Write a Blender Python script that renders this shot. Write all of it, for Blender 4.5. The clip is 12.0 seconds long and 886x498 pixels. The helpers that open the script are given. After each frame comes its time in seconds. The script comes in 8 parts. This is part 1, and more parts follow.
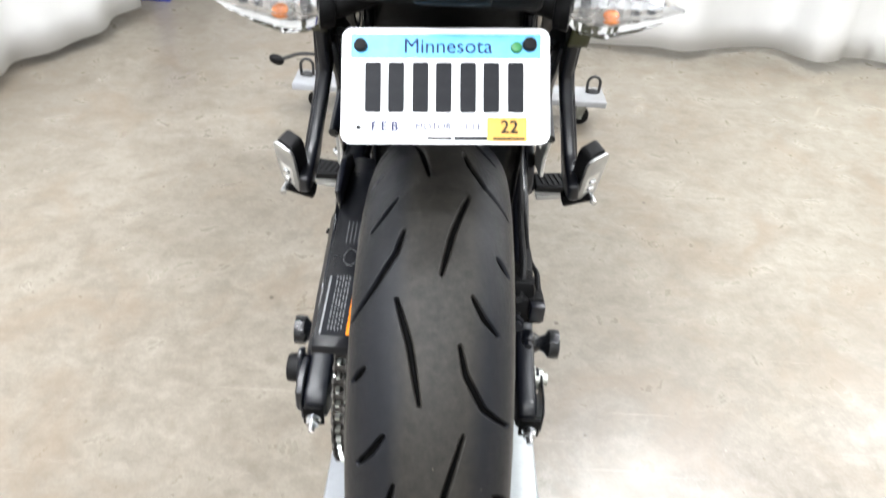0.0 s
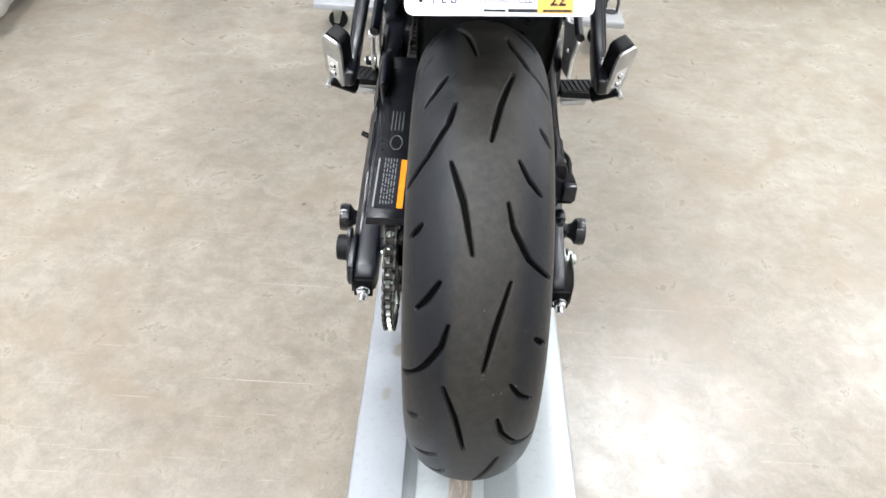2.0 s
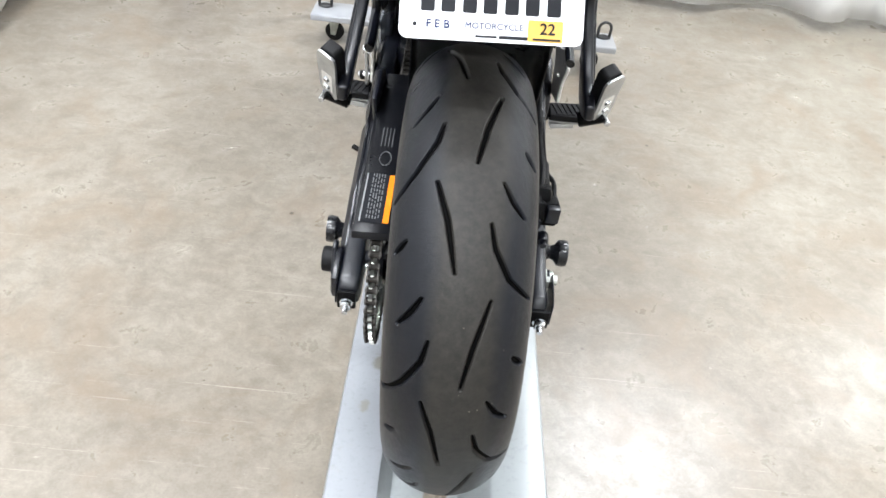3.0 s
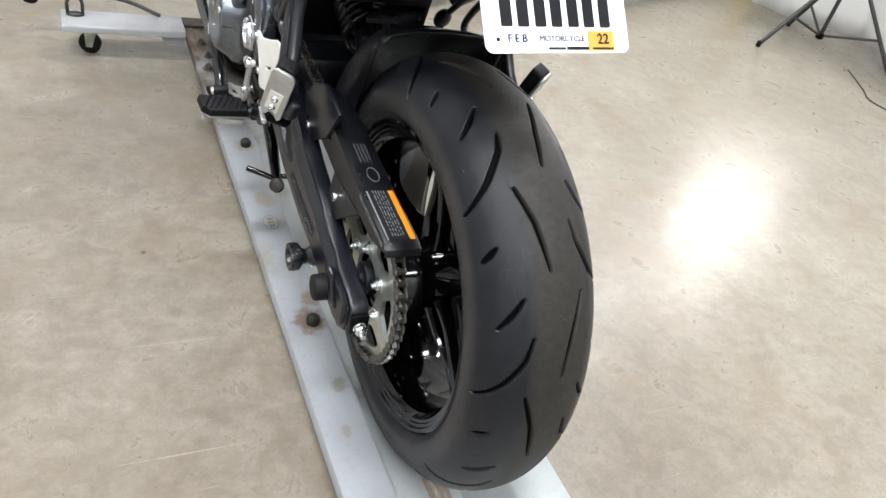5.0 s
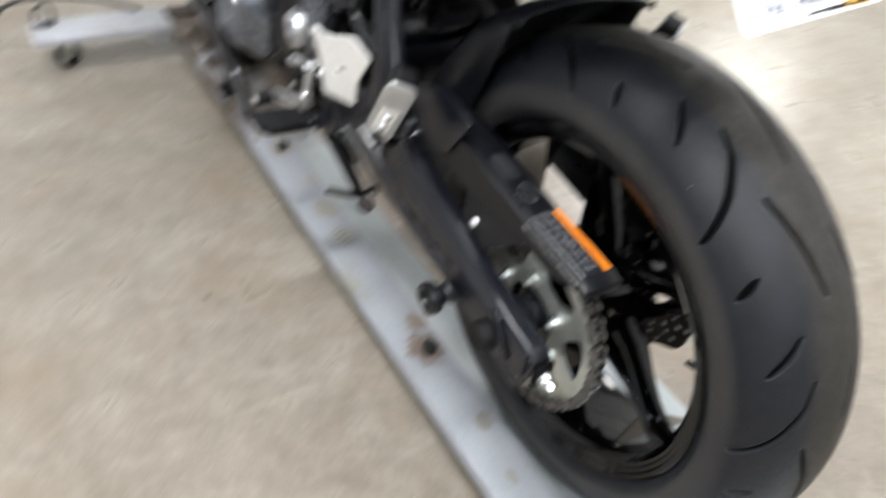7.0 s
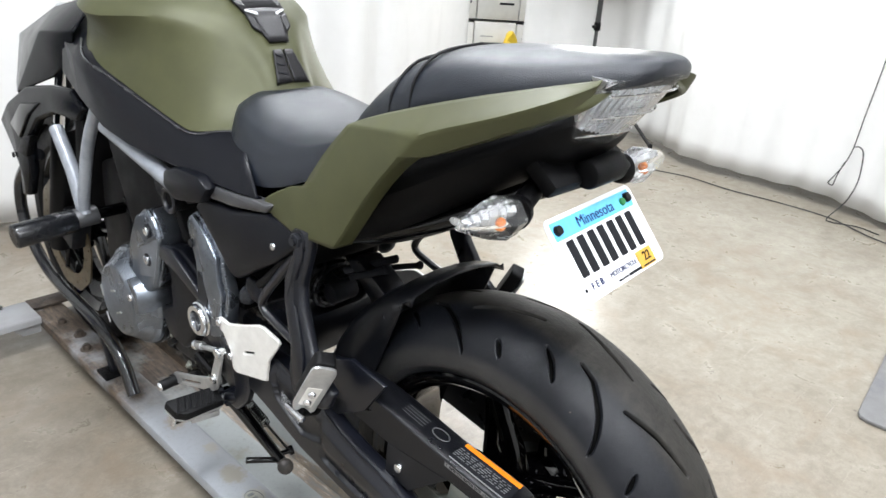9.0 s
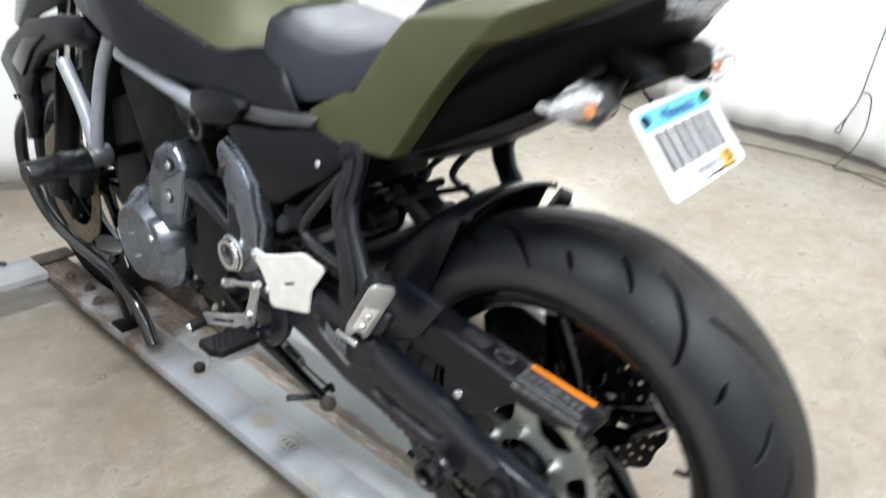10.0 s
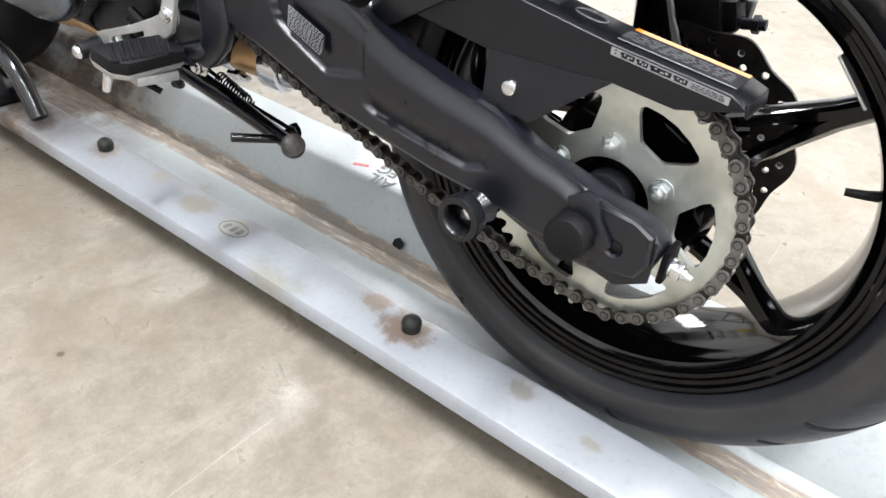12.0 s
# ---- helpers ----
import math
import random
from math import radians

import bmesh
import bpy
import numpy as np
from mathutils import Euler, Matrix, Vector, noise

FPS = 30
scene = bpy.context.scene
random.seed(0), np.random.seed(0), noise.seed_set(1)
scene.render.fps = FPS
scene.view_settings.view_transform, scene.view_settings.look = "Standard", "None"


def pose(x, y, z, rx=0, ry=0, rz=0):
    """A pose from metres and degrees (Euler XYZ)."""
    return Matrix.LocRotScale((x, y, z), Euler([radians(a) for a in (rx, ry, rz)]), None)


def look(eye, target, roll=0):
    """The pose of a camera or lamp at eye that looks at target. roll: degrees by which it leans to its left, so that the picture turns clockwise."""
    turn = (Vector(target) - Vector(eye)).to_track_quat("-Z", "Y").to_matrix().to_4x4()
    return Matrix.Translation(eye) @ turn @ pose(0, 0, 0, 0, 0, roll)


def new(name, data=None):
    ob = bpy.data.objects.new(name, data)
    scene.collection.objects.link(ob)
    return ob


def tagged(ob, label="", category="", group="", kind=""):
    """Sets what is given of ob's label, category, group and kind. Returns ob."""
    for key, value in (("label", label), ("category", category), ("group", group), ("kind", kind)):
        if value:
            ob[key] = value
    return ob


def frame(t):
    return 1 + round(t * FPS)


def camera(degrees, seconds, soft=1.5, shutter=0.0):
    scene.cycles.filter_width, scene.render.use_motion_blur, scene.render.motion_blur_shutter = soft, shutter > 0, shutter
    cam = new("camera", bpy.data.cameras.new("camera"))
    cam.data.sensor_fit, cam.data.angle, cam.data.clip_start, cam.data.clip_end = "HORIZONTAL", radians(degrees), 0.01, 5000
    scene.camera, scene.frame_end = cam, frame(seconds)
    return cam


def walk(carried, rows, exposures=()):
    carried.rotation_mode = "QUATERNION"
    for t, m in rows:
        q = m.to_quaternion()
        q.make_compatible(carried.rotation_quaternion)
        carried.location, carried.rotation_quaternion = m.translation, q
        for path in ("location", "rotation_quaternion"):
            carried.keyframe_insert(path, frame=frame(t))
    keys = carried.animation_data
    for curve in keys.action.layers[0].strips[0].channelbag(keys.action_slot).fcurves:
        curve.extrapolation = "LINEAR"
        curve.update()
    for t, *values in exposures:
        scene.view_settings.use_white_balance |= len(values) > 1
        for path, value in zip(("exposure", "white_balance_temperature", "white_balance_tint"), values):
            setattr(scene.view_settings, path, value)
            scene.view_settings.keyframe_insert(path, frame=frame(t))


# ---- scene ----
cam = camera(63.3, 12.0, shutter=0.8)
PATH = [
    (0, (0.016, -0.668, 1.047), (0.036, 0.945, -0.135), 3.8),
    (0.5, (0.015, -0.699, 1.042), (0.059, 0.854, -0.218), 5.1),
    (1, (0.002, -0.738, 1.036), (0.041, 0.762, -0.286), 4.0),
    (1.5, (-0.017, -0.77, 1.023), (0.017, 0.728, -0.302), 3.3),
    (2, (-0.027, -0.778, 1.031), (-0.009, 0.735, -0.278), 4.0),
    (2.5, (-0.027, -0.783, 1.039), (0.015, 0.736, -0.261), 6.3),
    (3, (-0.024, -0.786, 1.044), (0.028, 0.752, -0.234), 7.3),
    (3.2, (-0.027, -0.778, 1.043), (0.052, 0.755, -0.239), 8.8),
    (4.8, (-0.439, -0.717, 0.998), (0.432, 0.665, -0.157), 16.0),
    (5, (-0.439, -0.717, 1.0), (0.441, 0.662, -0.151), 15.9),
    (5.5, (-0.459, -0.71, 1.009), (0.376, 0.684, -0.157), 15.9),
    (6, (-0.487, -0.663, 0.998), (0.296, 0.72, -0.215), 15.9),
    (6.5, (-0.503, -0.497, 0.947), (0.113, 0.801, -0.445), 7.9),
    (7, (-0.543, -0.426, 0.95), (0.362, 0.808, -0.338), 8.3),
    (7.5, (-0.611, -0.398, 1.029), (0.764, 0.731, 0.116), 4.6),
    (7.7, (-0.643, -0.407, 1.056), (0.773, 0.717, 0.201), 3.5),
    (9.3, (-0.687, -0.46, 1.092), (0.677, 0.78, 0.316), 4.3),
    (9.5, (-0.694, -0.454, 1.086), (0.669, 0.778, 0.296), 4.1),
    (10, (-0.725, -0.378, 0.994), (0.657, 0.799, 0.153), 3.6),
    (10.5, (-0.735, -0.247, 0.844), (0.7, 0.836, -0.033), 2.6),
    (11, (-0.657, -0.194, 0.71), (0.751, 0.804, -0.302), 5.4),
    (11.5, (-0.622, -0.187, 0.657), (0.767, 0.747, -0.437), 6.2),
    (12, (-0.617, -0.184, 0.655), (0.762, 0.722, -0.476), 6.7),
]
EXPOSURES = [(0.0, 0.85, 6280, 10), (3.2, 0.79, 6170, 10), (4.8, 0.52, 6340, 10), (6.0, 0.52, 6330, 10), (6.5, 0.53, 6230, 10), (7.0, 0.52, 6300, 11), (7.7, 0.55, 6170, 10), (9.3, 0.60, 6210, 10),
             (10.3, 0.75, 6160, 10), (11.0, 0.95, 6300, 11), (11.5, 1.09, 6270, 12), (12.0, 1.10, 6260, 11)]
walk(cam, [(t, look(eye, target, roll)) for t, eye, target, roll in PATH], EXPOSURES)
# ---- light ----
world = bpy.data.worlds.new("world")
scene.world = world
world.use_nodes = True
world.node_tree.nodes["Background"].inputs[0].default_value = (0.8, 0.9, 1.0, 1)
world.node_tree.nodes["Background"].inputs[1].default_value = 0.05

CEILING = 3.3
# x, y and watts of each ceiling fitting, all out of view
# the first follows a glow on the floor, the rest are added fill
FIXTURES = [(1.50, 2.14, 66), (1.5, 0.2, 40), (1.2, -1.8, 36), (-1.2, -1.2, 60), (-0.6, -2.8, 58), (-1.02, 0.45, 66), (3.9, 3.1, 56)]


def area_lamp(name, m, sx, sy, watts, colour=(0.985, 0.99, 1.0)):
    data = bpy.data.lights.new(name, "AREA")
    data.shape, data.size, data.size_y, data.energy, data.color = "RECTANGLE", sx, sy, watts, colour
    ob = new(name, data)
    ob.matrix_basis = m
    return ob


for fx, fy, watts in FIXTURES:
    area_lamp("unseen_ceiling_lamp", look((fx, fy, CEILING - 0.075), (fx, fy + 0.001, 0)), 1.2, 0.24, watts)
SOFTBOX = (3.33, 2.0, 1.26)
area_lamp("studio_lamp", look((SOFTBOX[0] - 0.02, SOFTBOX[1] - 0.015, SOFTBOX[2]), (0.3, 0.3, 0.5)), 0.5, 0.5, 12.5, (1.0, 0.97, 0.92))

# ---- materials ----
def nodes(name):
    m = bpy.data.materials.new(name)
    m.use_nodes = True
    t = m.node_tree
    return m, t, t.nodes["Principled BSDF"]


def add_node(t, kind, **values):
    n = t.nodes.new(kind)
    for k, v in values.items():
        if k in n.inputs:
            n.inputs[k].default_value = v
    return n


def rgba(c):
    return (*c, 1.0) if len(c) == 3 else c


def mottled(name, c1, c2, scale=30.0, rough=(0.4, 0.6), metal=0.0, bump=0.1, bump_scale=300.0, coat=0.0, low=0.35, high=0.65,
            detail=6.0, spec=0.5, big=None, big_scale=3.0):
    """A surface with colour variation at two scales, uneven gloss and fine relief."""
    m, t, p = nodes(name)
    tc = t.nodes.new("ShaderNodeTexCoord")
    n1 = add_node(t, "ShaderNodeTexNoise", Scale=scale, Detail=detail, Roughness=0.6)
    ramp = t.nodes.new("ShaderNodeValToRGB")
    ramp.color_ramp.elements[0].position, ramp.color_ramp.elements[1].position = low, high
    ramp.color_ramp.elements[0].color, ramp.color_ramp.elements[1].color = rgba(c1), rgba(c2)
    t.links.new(tc.outputs["Object"], n1.inputs["Vector"])
    t.links.new(n1.outputs["Fac"], ramp.inputs["Fac"])
    colour = ramp.outputs["Color"]
    if big:
        n3 = add_node(t, "ShaderNodeTexNoise", Scale=big_scale, Detail=4.0)
        t.links.new(tc.outputs["Object"], n3.inputs["Vector"])
        r3 = t.nodes.new("ShaderNodeValToRGB")
        r3.color_ramp.elements[0].position, r3.color_ramp.elements[1].position = 0.42, 0.62
        mix = t.nodes.new("ShaderNodeMix")
        mix.data_type = "RGBA"
        t.links.new(n3.outputs["Fac"], r3.inputs["Fac"])
        t.links.new(r3.outputs["Color"], mix.inputs["Factor"])
        t.links.new(colour, mix.inputs["A"])
        mix.inputs["B"].default_value = rgba(big)
        colour = mix.outputs["Result"]
    t.links.new(colour, p.inputs["Base Color"])
    n2 = add_node(t, "ShaderNodeTexNoise", Scale=scale * 0.45, Detail=5.0)
    t.links.new(tc.outputs["Object"], n2.inputs["Vector"])
    rr = add_node(t, "ShaderNodeMapRange")
    rr.inputs["From Min"].default_value, rr.inputs["From Max"].default_value = 0.3, 0.7
    rr.inputs["To Min"].default_value, rr.inputs["To Max"].default_value = rough
    t.links.new(n2.outputs["Fac"], rr.inputs["Value"])
    t.links.new(rr.outputs["Result"], p.inputs["Roughness"])
    if bump:
        nb = add_node(t, "ShaderNodeTexNoise", Scale=bump_scale, Detail=3.0)
        t.links.new(tc.outputs["Object"], nb.inputs["Vector"])
        b = add_node(t, "ShaderNodeBump", Strength=bump, Distance=0.002)
        t.links.new(nb.outputs["Fac"], b.inputs["Height"])
        t.links.new(b.outputs["Normal"], p.inputs["Normal"])
    p.inputs["Metallic"].default_value = metal
    p.inputs["Coat Weight"].default_value = coat
    p.inputs["Specular IOR Level"].default_value = spec
    return m


M = {}
M["plastic"] = mottled("black_grained_plastic", (0.0012, 0.0012, 0.0014), (0.0022, 0.0022, 0.0025), 60, (0.36, 0.5), spec=0.09, bump=0.25, bump_scale=1500)
M["panel"] = mottled("matt_charcoal_plastic", (0.0022, 0.0026, 0.0044), (0.0036, 0.0041, 0.0063), 40, (0.28, 0.40), spec=0.17, bump=0.1, bump_scale=1200)
M["gloss"] = mottled("gloss_black_paint", (0.0006, 0.0006, 0.0008), (0.0010, 0.0010, 0.0012), 30, (0.05, 0.10), bump=0.0, spec=0.30)
M["satin"] = mottled("satin_graphite_paint", (0.0028, 0.0035, 0.0062), (0.0046, 0.0054, 0.0090), 35, (0.26, 0.36), spec=0.48, bump=0.06, bump_scale=1800)
M["silver"] = mottled("silver_engine_paint", (0.15, 0.168, 0.198), (0.20, 0.22, 0.252), 40, (0.24, 0.34), metal=0.9, bump=0.05, bump_scale=1500)
M["darkmetal"] = mottled("dark_cast_metal", (0.012, 0.013, 0.016), (0.022, 0.0235, 0.028), 50, (0.36, 0.5), metal=0.5, spec=0.2, bump=0.1, bump_scale=1200)
M["alu"] = mottled("satin_aluminium", (0.37, 0.375, 0.375), (0.47, 0.475, 0.47), 50, (0.36, 0.5), metal=0.8, bump=0.08, bump_scale=1600)
M["chrome"] = mottled("bright_plated_steel", (0.6, 0.62, 0.65), (0.72, 0.73, 0.75), 60, (0.12, 0.25), metal=1.0, bump=0.0)
M["zinc"] = mottled("zinc_plated_steel", (0.46, 0.50, 0.48), (0.62, 0.63, 0.58), 22, (0.28, 0.45), metal=0.85, bump=0.08, bump_scale=800,
                    big=(0.29, 0.30, 0.265), big_scale=14)
M["zinc_bright"] = mottled("bright_zinc_nut", (0.46, 0.50, 0.50), (0.60, 0.62, 0.60), 40, (0.22, 0.36), metal=0.9, bump=0.05, bump_scale=900)
M["satin_silver"] = mottled("satin_grey_casting", (0.16, 0.175, 0.20), (0.21, 0.228, 0.258), 40, (0.34, 0.46), metal=0.7, bump=0.06, bump_scale=1500)
M["foot_steel"] = mottled("worn_brown_steel", (0.008, 0.0065, 0.0055), (0.026, 0.021, 0.017), 90, (0.4, 0.6), metal=0.15, spec=0.3, bump=0.2, bump_scale=500)
M["chain"] = mottled("oiled_chain_steel", (0.010, 0.0085, 0.007), (0.030, 0.026, 0.022), 120, (0.55, 0.72), metal=0.3, spec=0.3, bump=0.1)
M["chain_bright"] = mottled("worn_chain_plate", (0.055, 0.051, 0.047), (0.125, 0.118, 0.108), 160, (0.60, 0.74), metal=0.3, spec=0.3, bump=0.1)
M["olive"] = mottled("matt_olive_metallic_paint", (0.043, 0.045, 0.018), (0.050, 0.052, 0.021), 25, (0.44, 0.54), metal=0.2, bump=0.03, bump_scale=2500, spec=0.36)
M["vinyl"] = mottled("black_seat_vinyl", (0.0050, 0.0070, 0.0110), (0.0080, 0.0105, 0.0160), 60, (0.30, 0.42), spec=0.44, bump=0.35, bump_scale=650)
M["rubber"] = mottled("black_rubber", (0.0024, 0.0024, 0.0028), (0.004, 0.004, 0.0045), 80, (0.5, 0.65), spec=0.2, bump=0.2, bump_scale=900)
M["delrin"] = mottled("black_machined_plastic", (0.004, 0.0045, 0.006), (0.006, 0.0065, 0.008), 80, (0.2, 0.32), bump=0.0, coat=0.15, spec=0.35)
M["white"] = mottled("white_reflective_sheet", (0.68, 0.69, 0.70), (0.74, 0.75, 0.76), 90, (0.3, 0.42), bump=0.03)
M["blue"] = mottled("sky_blue_print", (0.10, 0.42, 0.74), (0.13, 0.47, 0.79), 90, (0.3, 0.42), bump=0.0)
M["ink"] = mottled("dark_print", (0.006, 0.0065, 0.009), (0.010, 0.0105, 0.013), 90, (0.4, 0.55), spec=0.15, bump=0.0)
M["navy"] = mottled("navy_print", (0.010, 0.018, 0.075), (0.013, 0.022, 0.09), 90, (0.4, 0.55), spec=0.15, bump=0.0)
M["yellow"] = mottled("amber_sticker", (0.52, 0.29, 0.030), (0.58, 0.33, 0.042), 90, (0.3, 0.45), bump=0.0)
M["orange"] = mottled("orange_label", (0.66, 0.19, 0.012), (0.72, 0.22, 0.018), 90, (0.10, 0.2), bump=0.0, coat=0.6)
M["paper"] = mottled("silver_label", (0.55, 0.56, 0.57), (0.62, 0.63, 0.64), 90, (0.25, 0.4), bump=0.0)
M["greenpin"] = mottled("green_cap", (0.01, 0.14, 0.03), (0.015, 0.17, 0.04), 90, (0.3, 0.45), bump=0.0)
M["amber"] = mottled("amber_bulb", (0.65, 0.18, 0.03), (0.72, 0.22, 0.05), 60, (0.2, 0.3), bump=0.0)
M["gold"] = mottled("heat_tinted_steel", (0.50, 0.32, 0.16), (0.66, 0.46, 0.26), 12, (0.32, 0.48), metal=0.8, bump=0.03)
M["carbon"] = mottled("carbon_print", (0.006, 0.0058, 0.0064), (0.013, 0.0125, 0.0135), 260, (0.32, 0.45), spec=0.2, bump=0.1)
M["red"] = mottled("red_print", (0.5, 0.05, 0.03), (0.55, 0.06, 0.04), 90, (0.4, 0.5), bump=0.0)
M["cable"] = mottled("black_cable", (0.015, 0.015, 0.015), (0.03, 0.03, 0.03), 80, (0.45, 0.6), bump=0.0)
M["mat"] = mottled("grey_foam_mat", (0.10, 0.10, 0.105), (0.135, 0.135, 0.14), 30, (0.6, 0.8), bump=0.3, bump_scale=500, big=(0.15, 0.148, 0.14))
M["wallpaint"] = mottled("off_white_wall", (0.70, 0.69, 0.66), (0.76, 0.75, 0.72), 6, (0.6, 0.75), bump=0.1, bump_scale=120)
M["ceilpaint"] = mottled("dull_grey_ceiling", (0.20, 0.20, 0.20), (0.25, 0.25, 0.25), 8, (0.7, 0.8), bump=0.1, bump_scale=120)
M["box"] = mottled("white_carton", (0.68, 0.67, 0.64), (0.75, 0.74, 0.71), 12, (0.55, 0.7), bump=0.05)
M["bluepost"] = mottled("blue_paint", (0.015, 0.03, 0.30), (0.02, 0.04, 0.36), 20, (0.35, 0.5), bump=0.05)
M["bag"] = mottled("yellow_plastic_bag", (0.75, 0.50, 0.03), (0.82, 0.58, 0.05), 30, (0.3, 0.5), bump=0.4, bump_scale=40)
M["steel_dark"] = mottled("dark_steel_shelf", (0.02, 0.02, 0.024), (0.035, 0.035, 0.04), 40, (0.4, 0.55), metal=0.3, bump=0.05)


def clear_lens(name, tint=(0.93, 0.94, 0.95), rough=0.08):
    m, t, p = nodes(name)
    p.inputs["Base Color"].default_value = rgba(tint)
    p.inputs["Transmission Weight"].default_value = 0.96
    p.inputs["IOR"].default_value = 1.12
    tc = t.nodes.new("ShaderNodeTexCoord")
    w = add_node(t, "ShaderNodeTexWave", Scale=40.0, Distortion=1.0)
    t.links.new(tc.outputs["Object"], w.inputs["Vector"])
    b = add_node(t, "ShaderNodeBump", Strength=0.12, Distance=0.002)
    t.links.new(w.outputs["Fac"], b.inputs["Height"])
    t.links.new(b.outputs["Normal"], p.inputs["Normal"])
    p.inputs["Roughness"].default_value = rough
    return m


M["grey_print"] = mottled("grey_print_ink", (0.35, 0.35, 0.36), (0.4, 0.4, 0.41), 90, (0.4, 0.5), bump=0.0)
M["label_silver"] = mottled("dull_silver_label", (0.20, 0.205, 0.21), (0.27, 0.275, 0.28), 90, (0.3, 0.45), metal=0.3, bump=0.0)
M["heel"] = mottled("bare_brushed_aluminium", (0.66, 0.65, 0.62), (0.74, 0.73, 0.70), 60, (0.4, 0.55), metal=0.35, bump=0.06, bump_scale=1600)
M["mirror"] = mottled("vacuum_plated_reflector", (0.50, 0.51, 0.53), (0.66, 0.67, 0.69), 60, (0.2, 0.32), metal=1.0, bump=0.0)
M["greenfloor"] = mottled("green_floor_paint", (0.13, 0.17, 0.05), (0.19, 0.23, 0.08), 25, (0.35, 0.5), bump=0.05)


def tyre_rubber():
    """Smooth blue-black flanks and a worn, dusty brown crown with an uneven border, speckled with grit."""
    m, t, p = nodes("rubber_tyre")
    tc = t.nodes.new("ShaderNodeTexCoord")
    out = tc.outputs["Object"]
    sep = t.nodes.new("ShaderNodeSeparateXYZ")
    t.links.new(out, sep.inputs["Vector"])
    big = add_node(t, "ShaderNodeTexNoise", Scale=9.0, Detail=6.0, Roughness=0.65)
    t.links.new(out, big.inputs["Vector"])
    off = add_node(t, "ShaderNodeMath")
    off.operation = "ADD"
    t.links.new(sep.outputs["X"], off.inputs[0])
    off.inputs[1].default_value = -0.008
    ab = add_node(t, "ShaderNodeMath")
    ab.operation = "ABSOLUTE"
    t.links.new(off.outputs[0], ab.inputs[0])
    wob = add_node(t, "ShaderNodeMath")
    wob.operation = "MULTIPLY_ADD"
    t.links.new(big.outputs["Fac"], wob.inputs[0])
    wob.inputs[1].default_value = 0.02
    t.links.new(ab.outputs[0], wob.inputs[2])
    band = add_node(t, "ShaderNodeMapRange")
    band.inputs["From Min"].default_value, band.inputs["From Max"].default_value = 0.038, 0.054
    band.inputs["To Min"].default_value, band.inputs["To Max"].default_value = 1.0, 0.0
    t.links.new(wob.outputs[0], band.inputs["Value"])
    fine = add_node(t, "ShaderNodeTexNoise", Scale=95.0, Detail=9.0, Roughness=0.78)
    t.links.new(out, fine.inputs["Vector"])
    flank = t.nodes.new("ShaderNodeValToRGB")
    crown = t.nodes.new("ShaderNodeValToRGB")
    for ramp, c1, c2 in ((flank, (0.0046, 0.0053, 0.0074), (0.0082, 0.0092, 0.0118)), (crown, (0.0100, 0.0094, 0.0082), (0.0255, 0.0232, 0.0195))):
        ramp.color_ramp.elements[0].position, ramp.color_ramp.elements[1].position = 0.36, 0.66
        ramp.color_ramp.elements[0].color, ramp.color_ramp.elements[1].color = rgba(c1), rgba(c2)
        t.links.new(fine.outputs["Fac"], ramp.inputs["Fac"])
    mix = t.nodes.new("ShaderNodeMix")
    mix.data_type = "RGBA"
    t.links.new(band.outputs["Result"], mix.inputs["Factor"])
    t.links.new(flank.outputs["Color"], mix.inputs["A"])
    t.links.new(crown.outputs["Color"], mix.inputs["B"])
    side = add_node(t, "ShaderNodeMapRange")
    side.inputs["From Min"].default_value, side.inputs["From Max"].default_value = 0.0775, 0.0812
    ab2 = add_node(t, "ShaderNodeMath")
    ab2.operation = "ABSOLUTE"
    t.links.new(sep.outputs["X"], ab2.inputs[0])
    t.links.new(ab2.outputs[0], side.inputs["Value"])
    dust = add_node(t, "ShaderNodeMath")
    dust.operation = "MULTIPLY"
    t.links.new(side.outputs["Result"], dust.inputs[0])
    t.links.new(big.outputs["Fac"], dust.inputs[1])
    mixs = t.nodes.new("ShaderNodeMix")
    mixs.data_type = "RGBA"
    t.links.new(dust.outputs[0], mixs.inputs["Factor"])
    t.links.new(mix.outputs["Result"], mixs.inputs["A"])
    mixs.inputs["B"].default_value = (0.042, 0.040, 0.037, 1)
    mix = mixs
    vo = add_node(t, "ShaderNodeTexVoronoi", Scale=70.0)
    t.links.new(out, vo.inputs["Vector"])
    vr = t.nodes.new("ShaderNodeValToRGB")
    vr.color_ramp.elements[0].position, vr.color_ramp.elements[0].color = 0.05, (1, 1, 1, 1)
    vr.color_ramp.elements[1].position, vr.color_ramp.elements[1].color = 0.09, (0, 0, 0, 1)
    t.links.new(vo.outputs["Distance"], vr.inputs["Fac"])
    sel = add_node(t, "ShaderNodeMath")
    sel.operation = "GREATER_THAN"
    sel.inputs[1].default_value = 0.55
    t.links.new(big.outputs["Fac"], sel.inputs[0])
    grit = add_node(t, "ShaderNodeMath")
    grit.operation = "MULTIPLY"
    t.links.new(vr.outputs["Color"], grit.inputs[0])
    t.links.new(sel.outputs[0], grit.inputs[1])
    dm = t.nodes.new("ShaderNodeMix")
    dm.data_type = "RGBA"
    t.links.new(grit.outputs[0], dm.inputs["Factor"])
    t.links.new(mix.outputs["Result"], dm.inputs["A"])
    dm.inputs["B"].default_value = (0.13, 0.11, 0.09, 1)
    # unworn rubber in the cuts, painted blacker with depth to strengthen their shade
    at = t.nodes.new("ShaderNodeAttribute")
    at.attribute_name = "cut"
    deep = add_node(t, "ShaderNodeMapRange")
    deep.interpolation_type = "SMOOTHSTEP"
